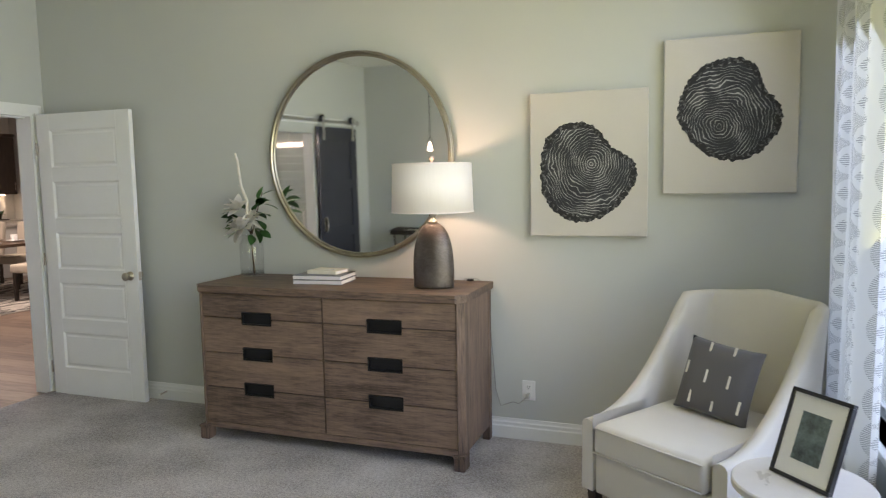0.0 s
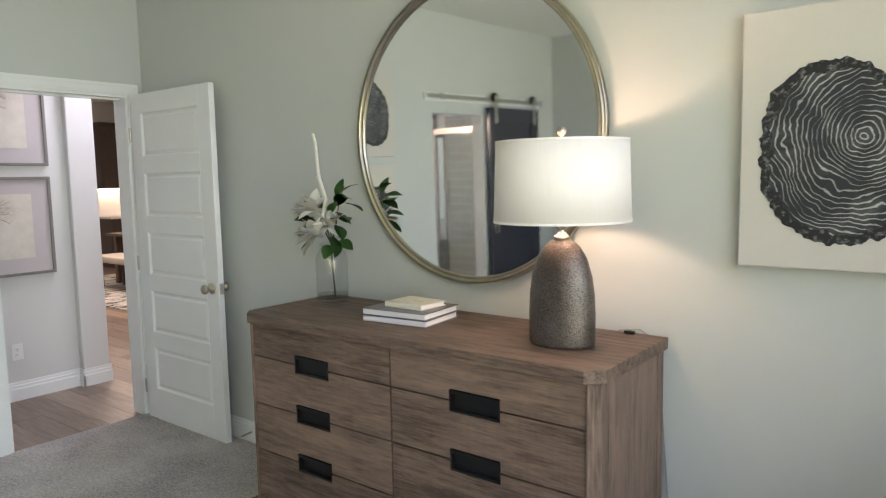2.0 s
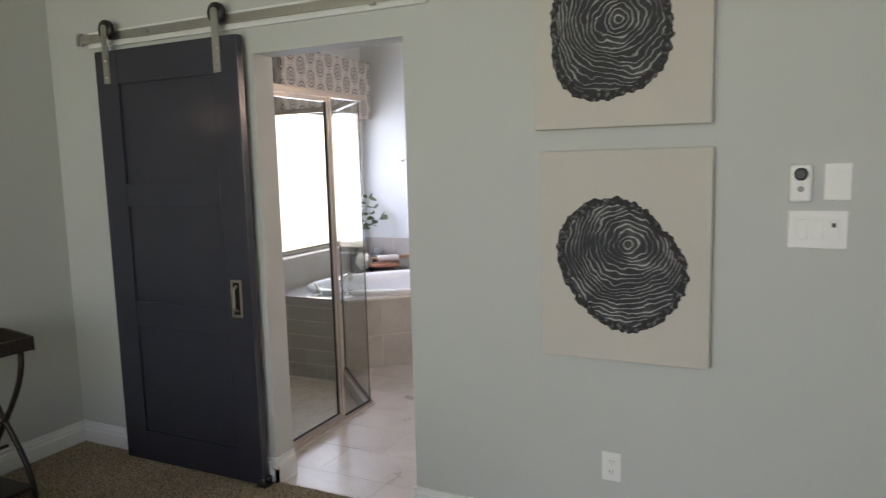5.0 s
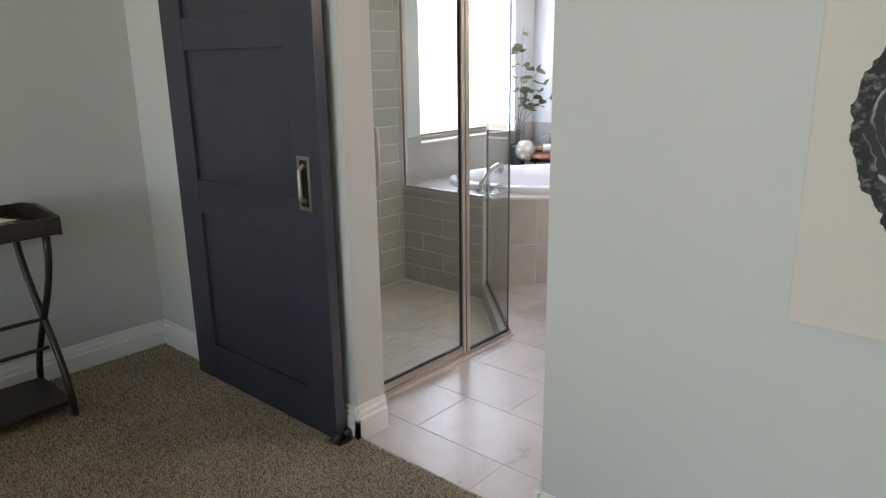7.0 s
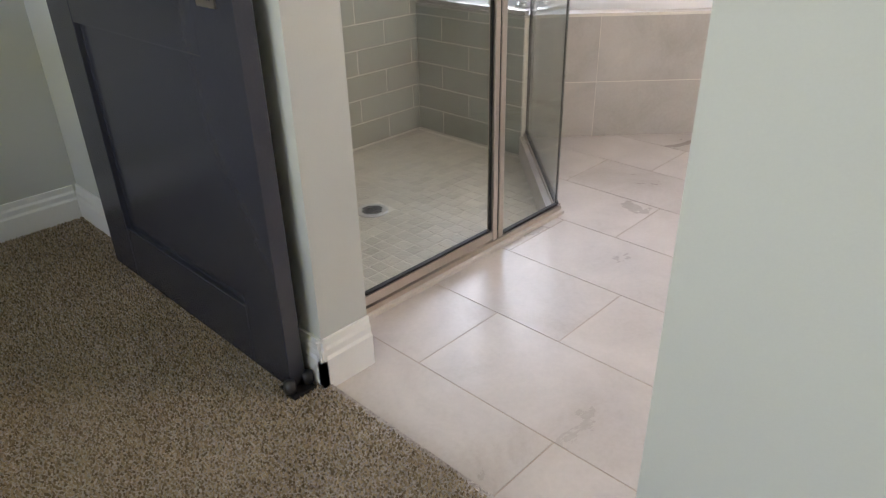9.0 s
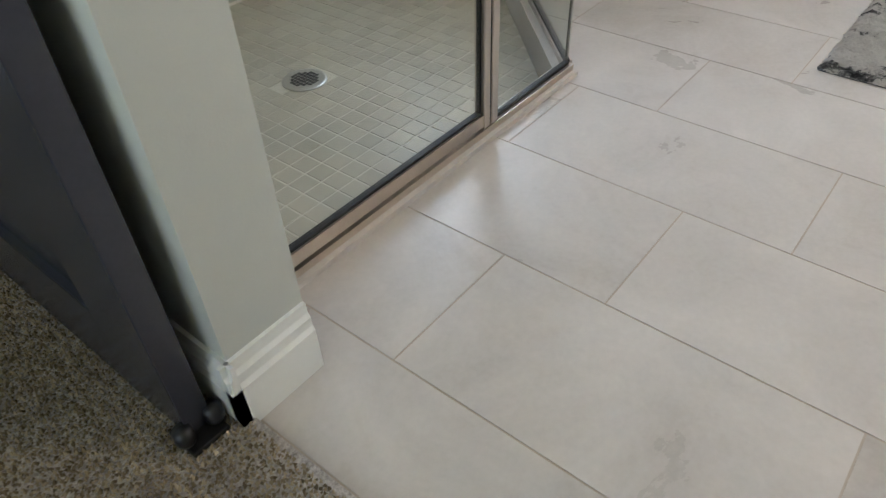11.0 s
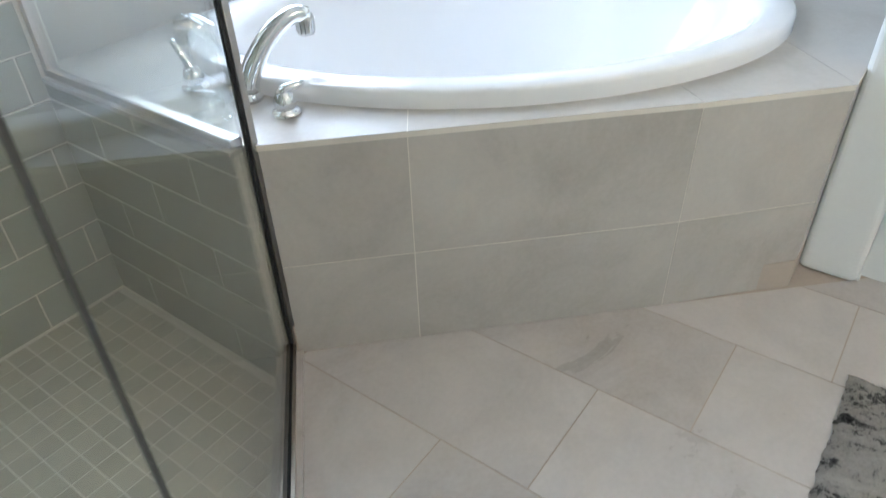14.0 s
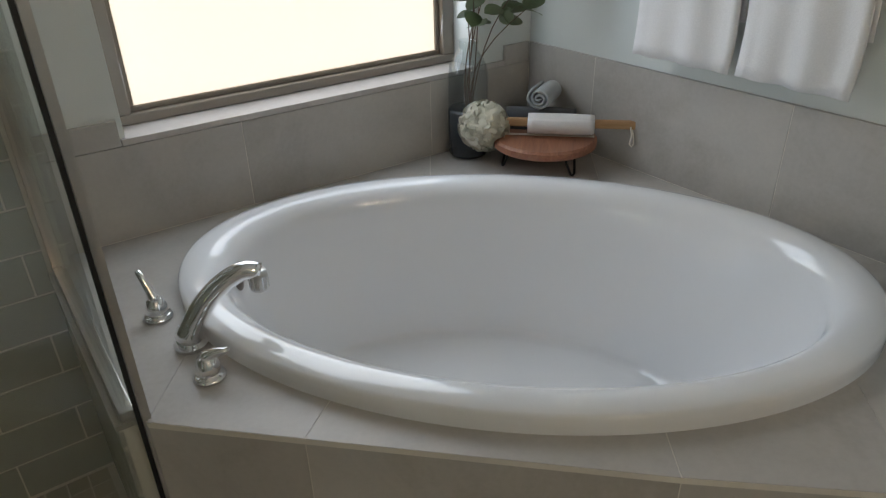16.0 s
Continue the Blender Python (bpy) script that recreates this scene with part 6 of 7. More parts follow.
# curtain and bedroom window
def curtain_mat():
    m, t, b = nodes_of("fan_print_curtain")
    uvn = t.nodes.new("ShaderNodeUVMap")
    sep = t.nodes.new("ShaderNodeSeparateXYZ")
    t.links.new(uvn.outputs[0], sep.inputs[0])
    a = calc(t, "MULTIPLY", sep.outputs[0], 6.4)
    col_ = calc(t, "FLOOR", a, 0)
    z = calc(t, "ADD", calc(t, "MULTIPLY", sep.outputs[1], 7.0), calc(t, "MULTIPLY", col_, 0.5))
    fx = calc(t, "FRACT", a, 0)
    fz = calc(t, "SUBTRACT", calc(t, "FRACT", z, 0), 0.5)
    r = calc(t, "SQRT", calc(t, "ADD", calc(t, "MULTIPLY", fx, fx), calc(t, "MULTIPLY", fz, fz)), 0)
    ang = calc(t, "ARCTAN2", fz, fx)
    stroke = calc(t, "GREATER_THAN", calc(t, "SINE", calc(t, "MULTIPLY_ADD", ang, 84.0, calc(t, "MULTIPLY", noise_tex(t, uvn.outputs[0], 60, 2), 5.0)), 0), 0.25)
    band = calc(t, "MULTIPLY", calc(t, "GREATER_THAN", r, 0.44), calc(t, "LESS_THAN", r, 0.76))
    diamond = calc(t, "LESS_THAN", calc(t, "ADD", calc(t, "ABSOLUTE", fz, 0), calc(t, "ABSOLUTE", calc(t, "SUBTRACT", fx, 0.16), 0)), 0.21)
    hatch = calc(t, "GREATER_THAN", calc(t, "SINE", calc(t, "MULTIPLY_ADD", fz, 100.0, calc(t, "MULTIPLY", noise_tex(t, uvn.outputs[0], 70, 2), 5.0)), 0), 0.1)
    f = calc(t, "MAXIMUM", calc(t, "MULTIPLY", stroke, band), calc(t, "MULTIPLY", diamond, hatch))
    colr = blend(t, f, (0.80, 0.81, 0.80), (0.40, 0.41, 0.41))
    d, tl, mx = (t.nodes.new(nm) for nm in ("ShaderNodeBsdfDiffuse", "ShaderNodeBsdfTranslucent", "ShaderNodeMixShader"))
    t.links.new(colr, d.inputs[0])
    t.links.new(colr, tl.inputs[0])
    mx.inputs[0].default_value = 0.26
    t.links.new(d.outputs[0], mx.inputs[1])
    t.links.new(tl.outputs[0], mx.inputs[2])
    t.links.new(mx.outputs[0], t.nodes["Material Output"].inputs[0])
    t.nodes.remove(b)
    return m


cu = thing("curtain", "white curtain panel with grey brushed fan print", "curtain", pose(E - 0.10, 3.42, 0.02))
bm = bmesh.new()
uvl = bm.loops.layers.uv.new("UVMap")
nu, nv = 90, 10
gridc = []
for j in range(nv + 1):
    row = []
    for i in range(nu + 1):
        s = i / nu
        y = 0.80 * s
        x = 0.042 * math.sin(s * 2 * math.pi * 5.5) * (0.75 + 0.25 * j / nv) + 0.012 * math.sin(s * 13 + j * 0.3)
        row.append((bm.verts.new((x, y, 2.87 * (1 - j / nv))), s * 1.25, 2.87 * (1 - j / nv)))
    gridc.append(row)
for j in range(nv):
    for i in range(nu):
        q = (gridc[j][i], gridc[j][i + 1], gridc[j + 1][i + 1], gridc[j + 1][i])
        fc = bm.faces.new([k[0] for k in q])
        for lp_, k in zip(fc.loops, q):
            lp_[uvl].uv = (k[1], k[2])
part("fabric_panel", bm, curtain_mat(), cu, "", True)
rod = thing("curtain_rod", "dark metal curtain rod above the bedroom window", "curtain rod", pose(E - 0.10, 0.1, 2.91))
part("rod", tube(bmesh.new(), [(0, 0, 0), (0, 4.15, 0)], 0.012, 12), M_BLACKMETAL, rod, "", True)
for yy in (0.15, 2.0, 4.0):
    part("bracket", bx(0.0, 0.10, yy - 0.01, yy + 0.01, -0.006, 0.006), M_BLACKMETAL, rod)
wb = fixed("window_2", bx(E + 0.08, E + 0.11, 0.30, 4.15, 0.45, 0.50), M_TRIM, "wide bedroom window with white frame", "window")
for q in ((0.30, 4.15, 2.80, 2.85), (0.30, 0.35, 0.50, 2.80), (4.10, 4.15, 0.50, 2.80), (1.56, 1.62, 0.50, 2.80), (2.83, 2.89, 0.50, 2.80)):
    part("window_frame", bx(E + 0.08, E + 0.11, *q), M_TRIM, wb, "white vinyl frame")
for q in ((0.35, 1.56), (1.62, 2.83), (2.89, 4.10)):
    part("pane", bx(E + 0.09, E + 0.096, q[0], q[1], 0.50, 2.80), M_PANE, wb, "clear glass").visible_shadow = False
part("window_sill", bx(E - 0.03, E + 0.08, 0.27, 4.18, 0.42, 0.45, 0.004), M_TRIM, wb, "white sill")


# switches, outlets, camera
def plate(name, label, cat, m, w, h, gangs=0, sockets=0):
    """A wall plate; local x along the wall, z up, face towards -y."""
    p = thing(name, label, cat, m)
    part("cover_plate", bx(-w / 2, w / 2, -0.006, 0, -h / 2, h / 2, 0.003), M_PLASTIC, p)
    for g in range(gangs):
        x = (g - (gangs - 1) / 2) * 0.046
        part("rocker", bx(x - 0.0165, x + 0.0165, -0.009, -0.005, -0.033, 0.033, 0.002), M_PLASTIC, p)
    for s in range(sockets):
        z = 0.02 if s == 0 else -0.02
        rc = part("receptacle", bx(-0.017, 0.017, -0.008, -0.005, z - 0.015, z + 0.015, 0.003), M_PLASTIC, p)
        for xx in (-0.006, 0.006):
            part("slot", bx(xx - 0.001, xx + 0.001, -0.0086, -0.0078, z - 0.002, z + 0.007), M_BLACKPLASTIC, rc)
        part("slot", bx(-0.002, 0.002, -0.0086, -0.0078, z - 0.011, z - 0.007), M_BLACKPLASTIC, rc)
    return p


plate("wall_outlet", "white duplex wall outlet with a grey plug", "outlet", pose(0.006, N, 0.308), 0.078, 0.118, 0, 2)
plate("wall_outlet", "white duplex wall outlet low on sage wall", "outlet", Matrix.Translation((W, 2.465, 0.373)) @ west, 0.074, 0.114, 0, 2)
tg = plate("light_switch", "white three-gang rocker switch plate", "light switch", Matrix.Translation((W, 3.127, 1.297)) @ west, 0.175, 0.125, 3)
part("indicator", bx(0.04, 0.052, -0.0096, -0.0088, 0.008, 0.022), M_BLACKPLASTIC, tg, "small black indicator")
plate("blank_plate", "white blank wall plate", "wall plate", Matrix.Translation((W, 3.18, 1.452)) @ west, 0.080, 0.12)
ic = thing("wall_camera", "white wall intercom with black round lens", "intercom", Matrix.Translation((W, 3.073, 1.448)) @ west)
part("body", bx(-0.034, 0.034, -0.022, 0, -0.062, 0.062, 0.012, 3), M_PLASTIC, ic)
part("lens", lathe(bmesh.new(), [(0, 0), (0.020, 0), (0.021, 0.003), (0.012, 0.004), (0, 0.002)], 24), M_BLACKPLASTIC, ic, "black round lens", True, pose(0, -0.022, 0.03, 90))
part("button", lathe(bmesh.new(), [(0, 0), (0.009, 0), (0.009, 0.003), (0, 0.004)], 16), M_STEEL, ic, "grey push button", True, pose(0, -0.022, -0.018, 90))
plate("hall_outlet", "white wall outlet low on the hall wall", "outlet", Matrix.Translation((HW, 3.94, 0.345)) @ west, 0.074, 0.114, 0, 2)


# tray table beside the bed with pendant above
def tray_table():
    tt = thing("tray_table", "espresso wood tray table with crossed curved legs", "side table", pose(-2.79, -0.29, 0.012))
    L, Dp, H = 0.27, 0.20, 0.765
    part("tray", bx(-L, L, -Dp, Dp, H - 0.045, H - 0.025, 0.003), M_BLACKWOOD, tt)
    for s in (-1, 1):
        bm = bmesh.new()
        prism(bm, [(-Dp - 0.012, H - 0.045), (Dp + 0.012, H - 0.045), (Dp + 0.012, H + 0.02), (Dp - 0.05, H + 0.03), (0, H + 0.045), (-Dp + 0.05, H + 0.03), (-Dp - 0.012, H + 0.02)], s * L - 0.008, s * L + 0.008, 0.002, "x")
        part("tray_end", bm, M_BLACKWOOD, tt, "scalloped tray end")
        part("tray_side", bx(-L, L, s * Dp - 0.008, s * Dp + 0.008, H - 0.03, H + 0.02, 0.003), M_BLACKWOOD, tt)
        for q in (-1, 1):
            pts = arc(14, lambda u: (s * (L - 0.035), q * (Dp - 0.03) * math.cos(math.pi * u) * (1.0 if abs(u - 0.5) > 0 else 0), 0.005 + u * (H - 0.055)))
            part("leg", tube(bmesh.new(), pts, 0.0135, 8), M_BLACKWOOD, tt, "curved crossing leg", True)
    for z in (0.24, 0.36):
        part("stretcher", tube(bmesh.new(), [(-L + 0.035, 0.0, z), (L - 0.035, 0.0, z)], 0.008, 8), M_BLACKWOOD, tt)
    part("lower_shelf", bx(-L + 0.03, L - 0.03, -Dp + 0.04, Dp - 0.04, 0.05, 0.066, 0.003), M_BLACKWOOD, tt)
    return tt


tray_table()
book("book", (-2.92, -0.38, 0.753), 20, 0.22, 0.16, 0.03, M_CREAMCOVER, "pale book lying on the dark tray table")
pd = thing("pendant_lamp", "small pendant lamp hanging on a chain", "pendant lamp", pose(-2.55, -0.30, CEIL))
bm = bmesh.new()
for k in range(28):
    z = -0.02 - k * 0.035
    a = k % 2 * math.pi / 2
    tube(bm, [(0.008 * math.cos(a) * math.sin(t_), 0.008 * math.sin(a) * math.sin(t_), z - 0.02 + 0.024 * math.cos(t_)) for t_ in [i * math.pi / 5 for i in range(11)]], 0.0022, 5)
part("chain", bm, M_BLACKMETAL, pd, "dark metal chain")
part("canopy", lathe(bmesh.new(), [(0, 0), (0.055, 0), (0.05, -0.018), (0.01, -0.025), (0, -0.025)], 24), M_BLACKMETAL, pd, "", True)
part("yoke", tube(bmesh.new(), [(0, 0, -0.99), (0.02, 0, -1.03), (0.04, 0, -1.13)], 0.004, 6), M_BLACKMETAL, pd)
part("yoke", tube(bmesh.new(), [(0, 0, -0.99), (-0.02, 0, -1.03), (-0.04, 0, -1.13)], 0.004, 6), M_BLACKMETAL, pd)
part("bulb", lathe(bmesh.new(), [(0, -1.06), (0.013, -1.07), (0.016, -1.10), (0.028, -1.14), (0.026, -1.17), (0, -1.185)], 18), glow("warm_bulb", (1.0, 0.72, 0.5), 9.0), pd, "glowing warm bulb", True)

# bed corner
bd = thing("bed", "bed with smooth white linen and low dark frame", "bed", pose(-2.02, S + 0.02, 0.012))
bm = bx(0, 1.9, 0, 1.98, 0.22, 0.60, 0.07, 5)
smooth_edges(part("mattress", bm, M_BEDCLOTH, bd, "mattress under white linen"), 60)
part("bed_frame", bx(0.03, 1.87, 0.0, 1.95, 0.10, 0.24, 0.01), M_BLACKWOOD, bd)
for x in (0.1, 1.8):
    for y in (0.1, 1.85):
        part("leg", bx(x - 0.03, x + 0.03, y - 0.03, y + 0.03, 0, 0.10), M_BLACKWOOD, bd)


# ================================================================ hall and kitchen beyond
def wash_mat(name, cx, cz, lean):
    """Ivory paper with a blotted sepia wash: a vertical streak and a cloud of fine branches."""
    m, t, b = nodes_of(name)
    c, sep = t.nodes.new("ShaderNodeTexCoord"), t.nodes.new("ShaderNodeSeparateXYZ")
    t.links.new(c.outputs["Object"], sep.inputs[0])
    x, z = calc(t, "SUBTRACT", sep.outputs[0], cx), calc(t, "SUBTRACT", sep.outputs[2], cz)

    def spot(dx, dz, sx, sz):
        u = calc(t, "DIVIDE", calc(t, "SUBTRACT", x, dx), sx)
        w = calc(t, "DIVIDE", calc(t, "SUBTRACT", z, dz), sz)
        r2 = calc(t, "ADD", calc(t, "MULTIPLY", u, u), calc(t, "MULTIPLY", w, w))
        return calc(t, "POWER", 2.718, calc(t, "MULTIPLY", r2, -1.0))
    twig = noise_tex(t, coords(t, (1.0, 1.0, 2.2)), 26, 8, 0.75, 1.2)
    twig = calc(t, "MAXIMUM", calc(t, "MULTIPLY", calc(t, "SUBTRACT", twig, 0.40), 4.0), 0.0)
    cloud = calc(t, "MULTIPLY", calc(t, "ADD", spot(lean * 0.09, 0.03, 0.10 + abs(lean) * 0.05, 0.055), calc(t, "MULTIPLY", spot(-lean * 0.05, 0.05, 0.09, 0.04), 0.6)), twig)
    trunk = calc(t, "MULTIPLY", spot(0, 0.01, 0.010, 0.085), 0.9)
    echo = calc(t, "MULTIPLY", calc(t, "MULTIPLY", spot(-0.01, -0.13, 0.022, 0.06), 0.45), twig)
    f = calc(t, "MINIMUM", calc(t, "ADD", calc(t, "ADD", calc(t, "MULTIPLY", cloud, 0.6), trunk), echo), 0.95)
    stain = noise_tex(t, c.outputs["Object"], 9, 4)
    paper = ramp(t, stain, [(0.35, (0.58, 0.54, 0.46)), (0.7, (0.66, 0.62, 0.55))])
    t.links.new(blend(t, f, paper, (0.15, 0.085, 0.035)), b.inputs["Base Color"])
    b.inputs["Roughness"].default_value = 0.8
    return m


def tree_print(z0, cx, cz, lean):
    p = thing("framed_tree_print", "grey framed sepia tree print with wide mat", "framed print", Matrix.Translation((HW, 3.535, z0)) @ west, "hall prints")
    w, h = 0.70, 0.69
    bm = bmesh.new()
    for q in ((0, w, 0, 0.02), (0, w, h - 0.02, h), (0, 0.02, 0.02, h - 0.02), (w - 0.02, w, 0.02, h - 0.02)):
        box(bm, q[0], q[1], -0.03, 0, q[2], q[3], 0.002)
    part("frame", bm, plain("pewter_grey_frame", (0.22, 0.205, 0.19), 0.4, 0.3), p)
    part("mat_board", bx(0.02, w - 0.02, -0.016, -0.01, 0.02, h - 0.02), plain("mauve_grey_mat", (0.50, 0.46, 0.46), 0.85, vary=0.02), p)
    part("paper", bx(0.13, w - 0.13, -0.018, -0.0155, 0.12, h - 0.12), wash_mat("sepia_tree_paper", cx, cz, lean), p, "ivory paper with blotted sepia tree")
    rt = random.Random(int(z0 * 100))
    bm = bmesh.new()

    def limb(x, z, a, ln, wd, depth):
        x2, z2 = x + math.cos(a) * ln, z + math.sin(a) * ln * 0.7
        nx_, nz_ = -math.sin(a) * wd, math.cos(a) * wd
        y = -0.0184 - 0.0001 * depth
        vs = [bm.verts.new(c) for c in ((x - nx_, y, z - nz_), (x + nx_, y, z + nz_), (x2 + nx_ * 0.6, y, z2 + nz_ * 0.6), (x2 - nx_ * 0.6, y, z2 - nz_ * 0.6))]
        bm.faces.new(vs)
        if depth < 5:
            for k in range(2):
                limb(x2, z2, a + rt.uniform(-0.6, 0.6), ln * rt.uniform(0.6, 0.9), wd * 0.62, depth + 1)
    for k in range(7):
        side = 1 if k % 2 else -1
        reach = 0.040 * (1 + 0.8 * lean * side)
        limb(cx, cz - 0.03 + 0.016 * k, math.pi / 2 - side * rt.uniform(1.0, 1.7), reach, 0.0022, 2)
    for v in bm.verts:
        v.co.x = min(max(v.co.x, 0.14), w - 0.14)
        v.co.z = min(max(v.co.z, 0.13), h - 0.13)
    part("tree_drawing", bm, plain("sepia_ink", (0.24, 0.16, 0.09), 0.8, vary=0.4, scale=20), p, "sepia bare tree")


tree_print(0.885, 0.28, 0.42, 0.7)
tree_print(1.652, 0.36, 0.42, -0.15)

# dining table, chairs, rug
M_TABLEWOOD = wood("dark_walnut", (0.05, 0.032, 0.022), (0.12, 0.08, 0.055), "x", 0.35, 1, 0.02)
M_LINEN = fabric("oat_linen", (0.50, 0.45, 0.38))
dt = thing("dining_table", "dark walnut rectangular dining table", "table", pose(-8.85, 7.6, 0.01))
part("tabletop", bx(-0.95, 0.95, -0.5, 0.5, 0.72, 0.76, 0.005), M_TABLEWOOD, dt)
for x in (-0.8, 0.8):
    for y in (-0.4, 0.4):
        part("leg", bx(x - 0.04, x + 0.04, y - 0.04, y + 0.04, 0, 0.72, 0.004), M_TABLEWOOD, dt)


def dining_chair(m):
    c = thing("dining_chair", "oat linen upholstered dining chair with dark legs", "chair", m, "dining chairs")
    smooth_edges(part("seat", bx(-0.25, 0.25, -0.26, 0.24, 0.38, 0.50, 0.03, 3), M_LINEN, c))
    bm = bx(-0.25, 0.25, 0.20, 0.29, 0.40, 1.0, 0.035, 3)
    for v in bm.verts:
        v.co.y += max(0, v.co.z - 0.5) * 0.14
        v.co.x *= 1 + max(0, v.co.z - 0.5) * 0.10
    smooth_edges(part("backrest", bm, M_LINEN, c))
    for x in (-0.21, 0.21):
        for y in (-0.21, 0.23):
            part("leg", bx(x - 0.022, x + 0.022, y - 0.022, y + 0.022, 0, 0.39, 0.004), M_BLACKWOOD, c)
    return c


first = dining_chair(pose(-7.58, 7.56, 0.012, 0, 0, -80))
for x, y, a in ((-8.95, 8.32, 4), (-9.80, 8.30, -3)):
    copy_thing(first, pose(x, y, 0.012, 0, 0, a))
bn = thing("dining_bench", "oat linen upholstered dining bench with dark legs", "bench", pose(-8.68, 6.95, 0.012))
smooth_edges(part("seat", bx(-0.78, 0.78, -0.21, 0.21, 0.38, 0.48, 0.025, 3), M_LINEN, bn, "padded linen seat"))
for x in (-0.66, 0.64):
    for y in (-0.17, 0.17):
        part("leg", bx(x - 0.025, x + 0.025, y - 0.025, y + 0.025, 0, 0.382, 0.004), M_BLACKWOOD, bn)
for x, y in ((-8.20, 7.36), (-8.40, 7.86), (-9.25, 7.36)):
    ps = thing("place_setting", "white plate with a white cup on the table", "plate", pose(x, y, 0.77), "place settings")
    part("plate", lathe(bmesh.new(), [(0, 0.002), (0.08, 0.002), (0.13, 0.016), (0.128, 0.020), (0.08, 0.008), (0, 0.008)], 32), M_TUB, ps, "", True)
    part("cup", lathe(bmesh.new(), [(0, 0.009), (0.035, 0.009), (0.043, 0.02), (0.046, 0.095), (0.043, 0.096), (0.039, 0.022), (0, 0.018)], 28), M_TUB, ps, "white cup", True)
rgd = thing("dining_rug", "grey patterned rug under the dining table", "rug", pose(-8.88, 7.5, 0.0))
part("rug_top", bx(-1.9, 1.9, -1.4, 1.4, 0, 0.010, 0.003), shag_mat(), rgd)


# kitchen run along the far wall
def cabinet(name, label, x0, x1, y0, y1, z0, z1, doors):
    c = thing(name, label, "cabinet", pose(x0, y0, z0), "kitchen cabinets")
    part("body", bx(0, x1 - x0, 0, y1 - y0, 0, z1 - z0), M_DARKCAB, c)
    for k in range(doors):
        a, b = (y1 - y0) * k / doors + 0.005, (y1 - y0) * (k + 1) / doors - 0.005
        dd = part("door", bx(x1 - x0, x1 - x0 + 0.02, a, b, 0.005, z1 - z0 - 0.005, 0.003), M_DARKCAB, c)
        part("handle", tube(bmesh.new(), [(x1 - x0 + 0.045, b - 0.05, 0.08), (x1 - x0 + 0.045, b - 0.05, 0.24)], 0.006, 8), M_NICKEL, dd)
    part("crown", bx(-0.0, x1 - x0 + 0.04, -0.01, y1 - y0 + 0.01, z1 - z0, z1 - z0 + 0.06, 0.01), M_DARKCAB, c) if z0 > 1 else None
    return c


KX = -12.25
for a, b, zt in ((8.1, 9.03, 2.55), (9.03, 9.83, 2.80), (9.83, 10.75, 2.55)):
    cabinet("upper_cabinet", "dark stained wood upper kitchen cabinet", KX, KX + 0.36, a, b, 1.42 if zt < 2.6 else 1.85, zt, 2)
for a, b in ((8.1, 9.03), (9.03, 9.83), (9.83, 10.75)):
    cabinet("base_cabinet", "dark stained wood base kitchen cabinet", KX, KX + 0.6, a, b, 0.0, 0.88, 2)
ct_ = thing("kitchen_worktop", "pale stone kitchen worktop with backsplash", "worktop", pose(KX, 8.1, 0.88))
part("slab", bx(0, 0.64, 0, 2.66, 0, 0.035, 0.004), tbm, ct_)
part("backsplash", bx(0, 0.02, 0, 2.66, 0.035, 0.52), M_TUB, ct_, "white tiled backsplash")
mw = thing("microwave", "stainless over-the-range microwave oven", "microwave", pose(KX, 9.04, 1.43))
part("body", bx(0, 0.38, 0, 0.78, 0, 0.41, 0.006), M_BLACKPLASTIC, mw)
part("door_trim", bx(0.38, 0.395, 0.03, 0.58, 0.03, 0.38, 0.004), M_STEEL, mw)
part("handle", tube(bmesh.new(), [(0.43, 0.61, 0.06), (0.43, 0.61, 0.36)], 0.011, 10), M_STEEL, mw, "steel bar handle")
uc = thing("under_cabinet_light", "warm under-cabinet light strip", "strip light", pose(KX + 0.12, 8.15, 1.405))
part("strip", bx(0, 0.04, 0, 2.5, 0, 0.012), glow("warm_strip", (1.0, 0.72, 0.42), 30.0), uc, "glowing warm strip")
kp = thing("potted_plant", "small leafy plant in a dark pot on the worktop", "plant", pose(KX + 0.30, 10.36, 0.916))
part("stand", bx(-0.09, 0.09, -0.16, 0.16, 0.0, 0.02, 0.004), M_BLACKWOOD, kp, "dark wooden stand")
part("pot", lathe(bmesh.new(), [(0, 0.02), (0.05, 0.02), (0.075, 0.13), (0.068, 0.13), (0.05, 0.10), (0, 0.10)], 24), M_BLACKMETAL, kp, "", True)
KLEAF = leaf_mesh("kitchen_leaf", 0.10, 0.05, 0.2, False, M_LEAF)
rk = random.Random(5)
for k in range(26):
    a = k * 2.4
    put_leaf(KLEAF, kp, (0.03 * math.cos(a), 0.03 * math.sin(a), 0.11), (math.cos(a), math.sin(a), rk.uniform(0.2, 1.6)), rk.uniform(-0.5, 0.5), rk.uniform(0.8, 1.5))
kb = thing("tablet_stand", "black tablet leaning on the kitchen worktop", "tablet", pose(KX + 0.28, 9.98, 0.916) @ Matrix.Rotation(radians(-18), 4, "Y"))
part("screen", bx(0, 0.018, -0.08, 0.08, 0, 0.26, 0.004), M_BLACKPLASTIC, kb)
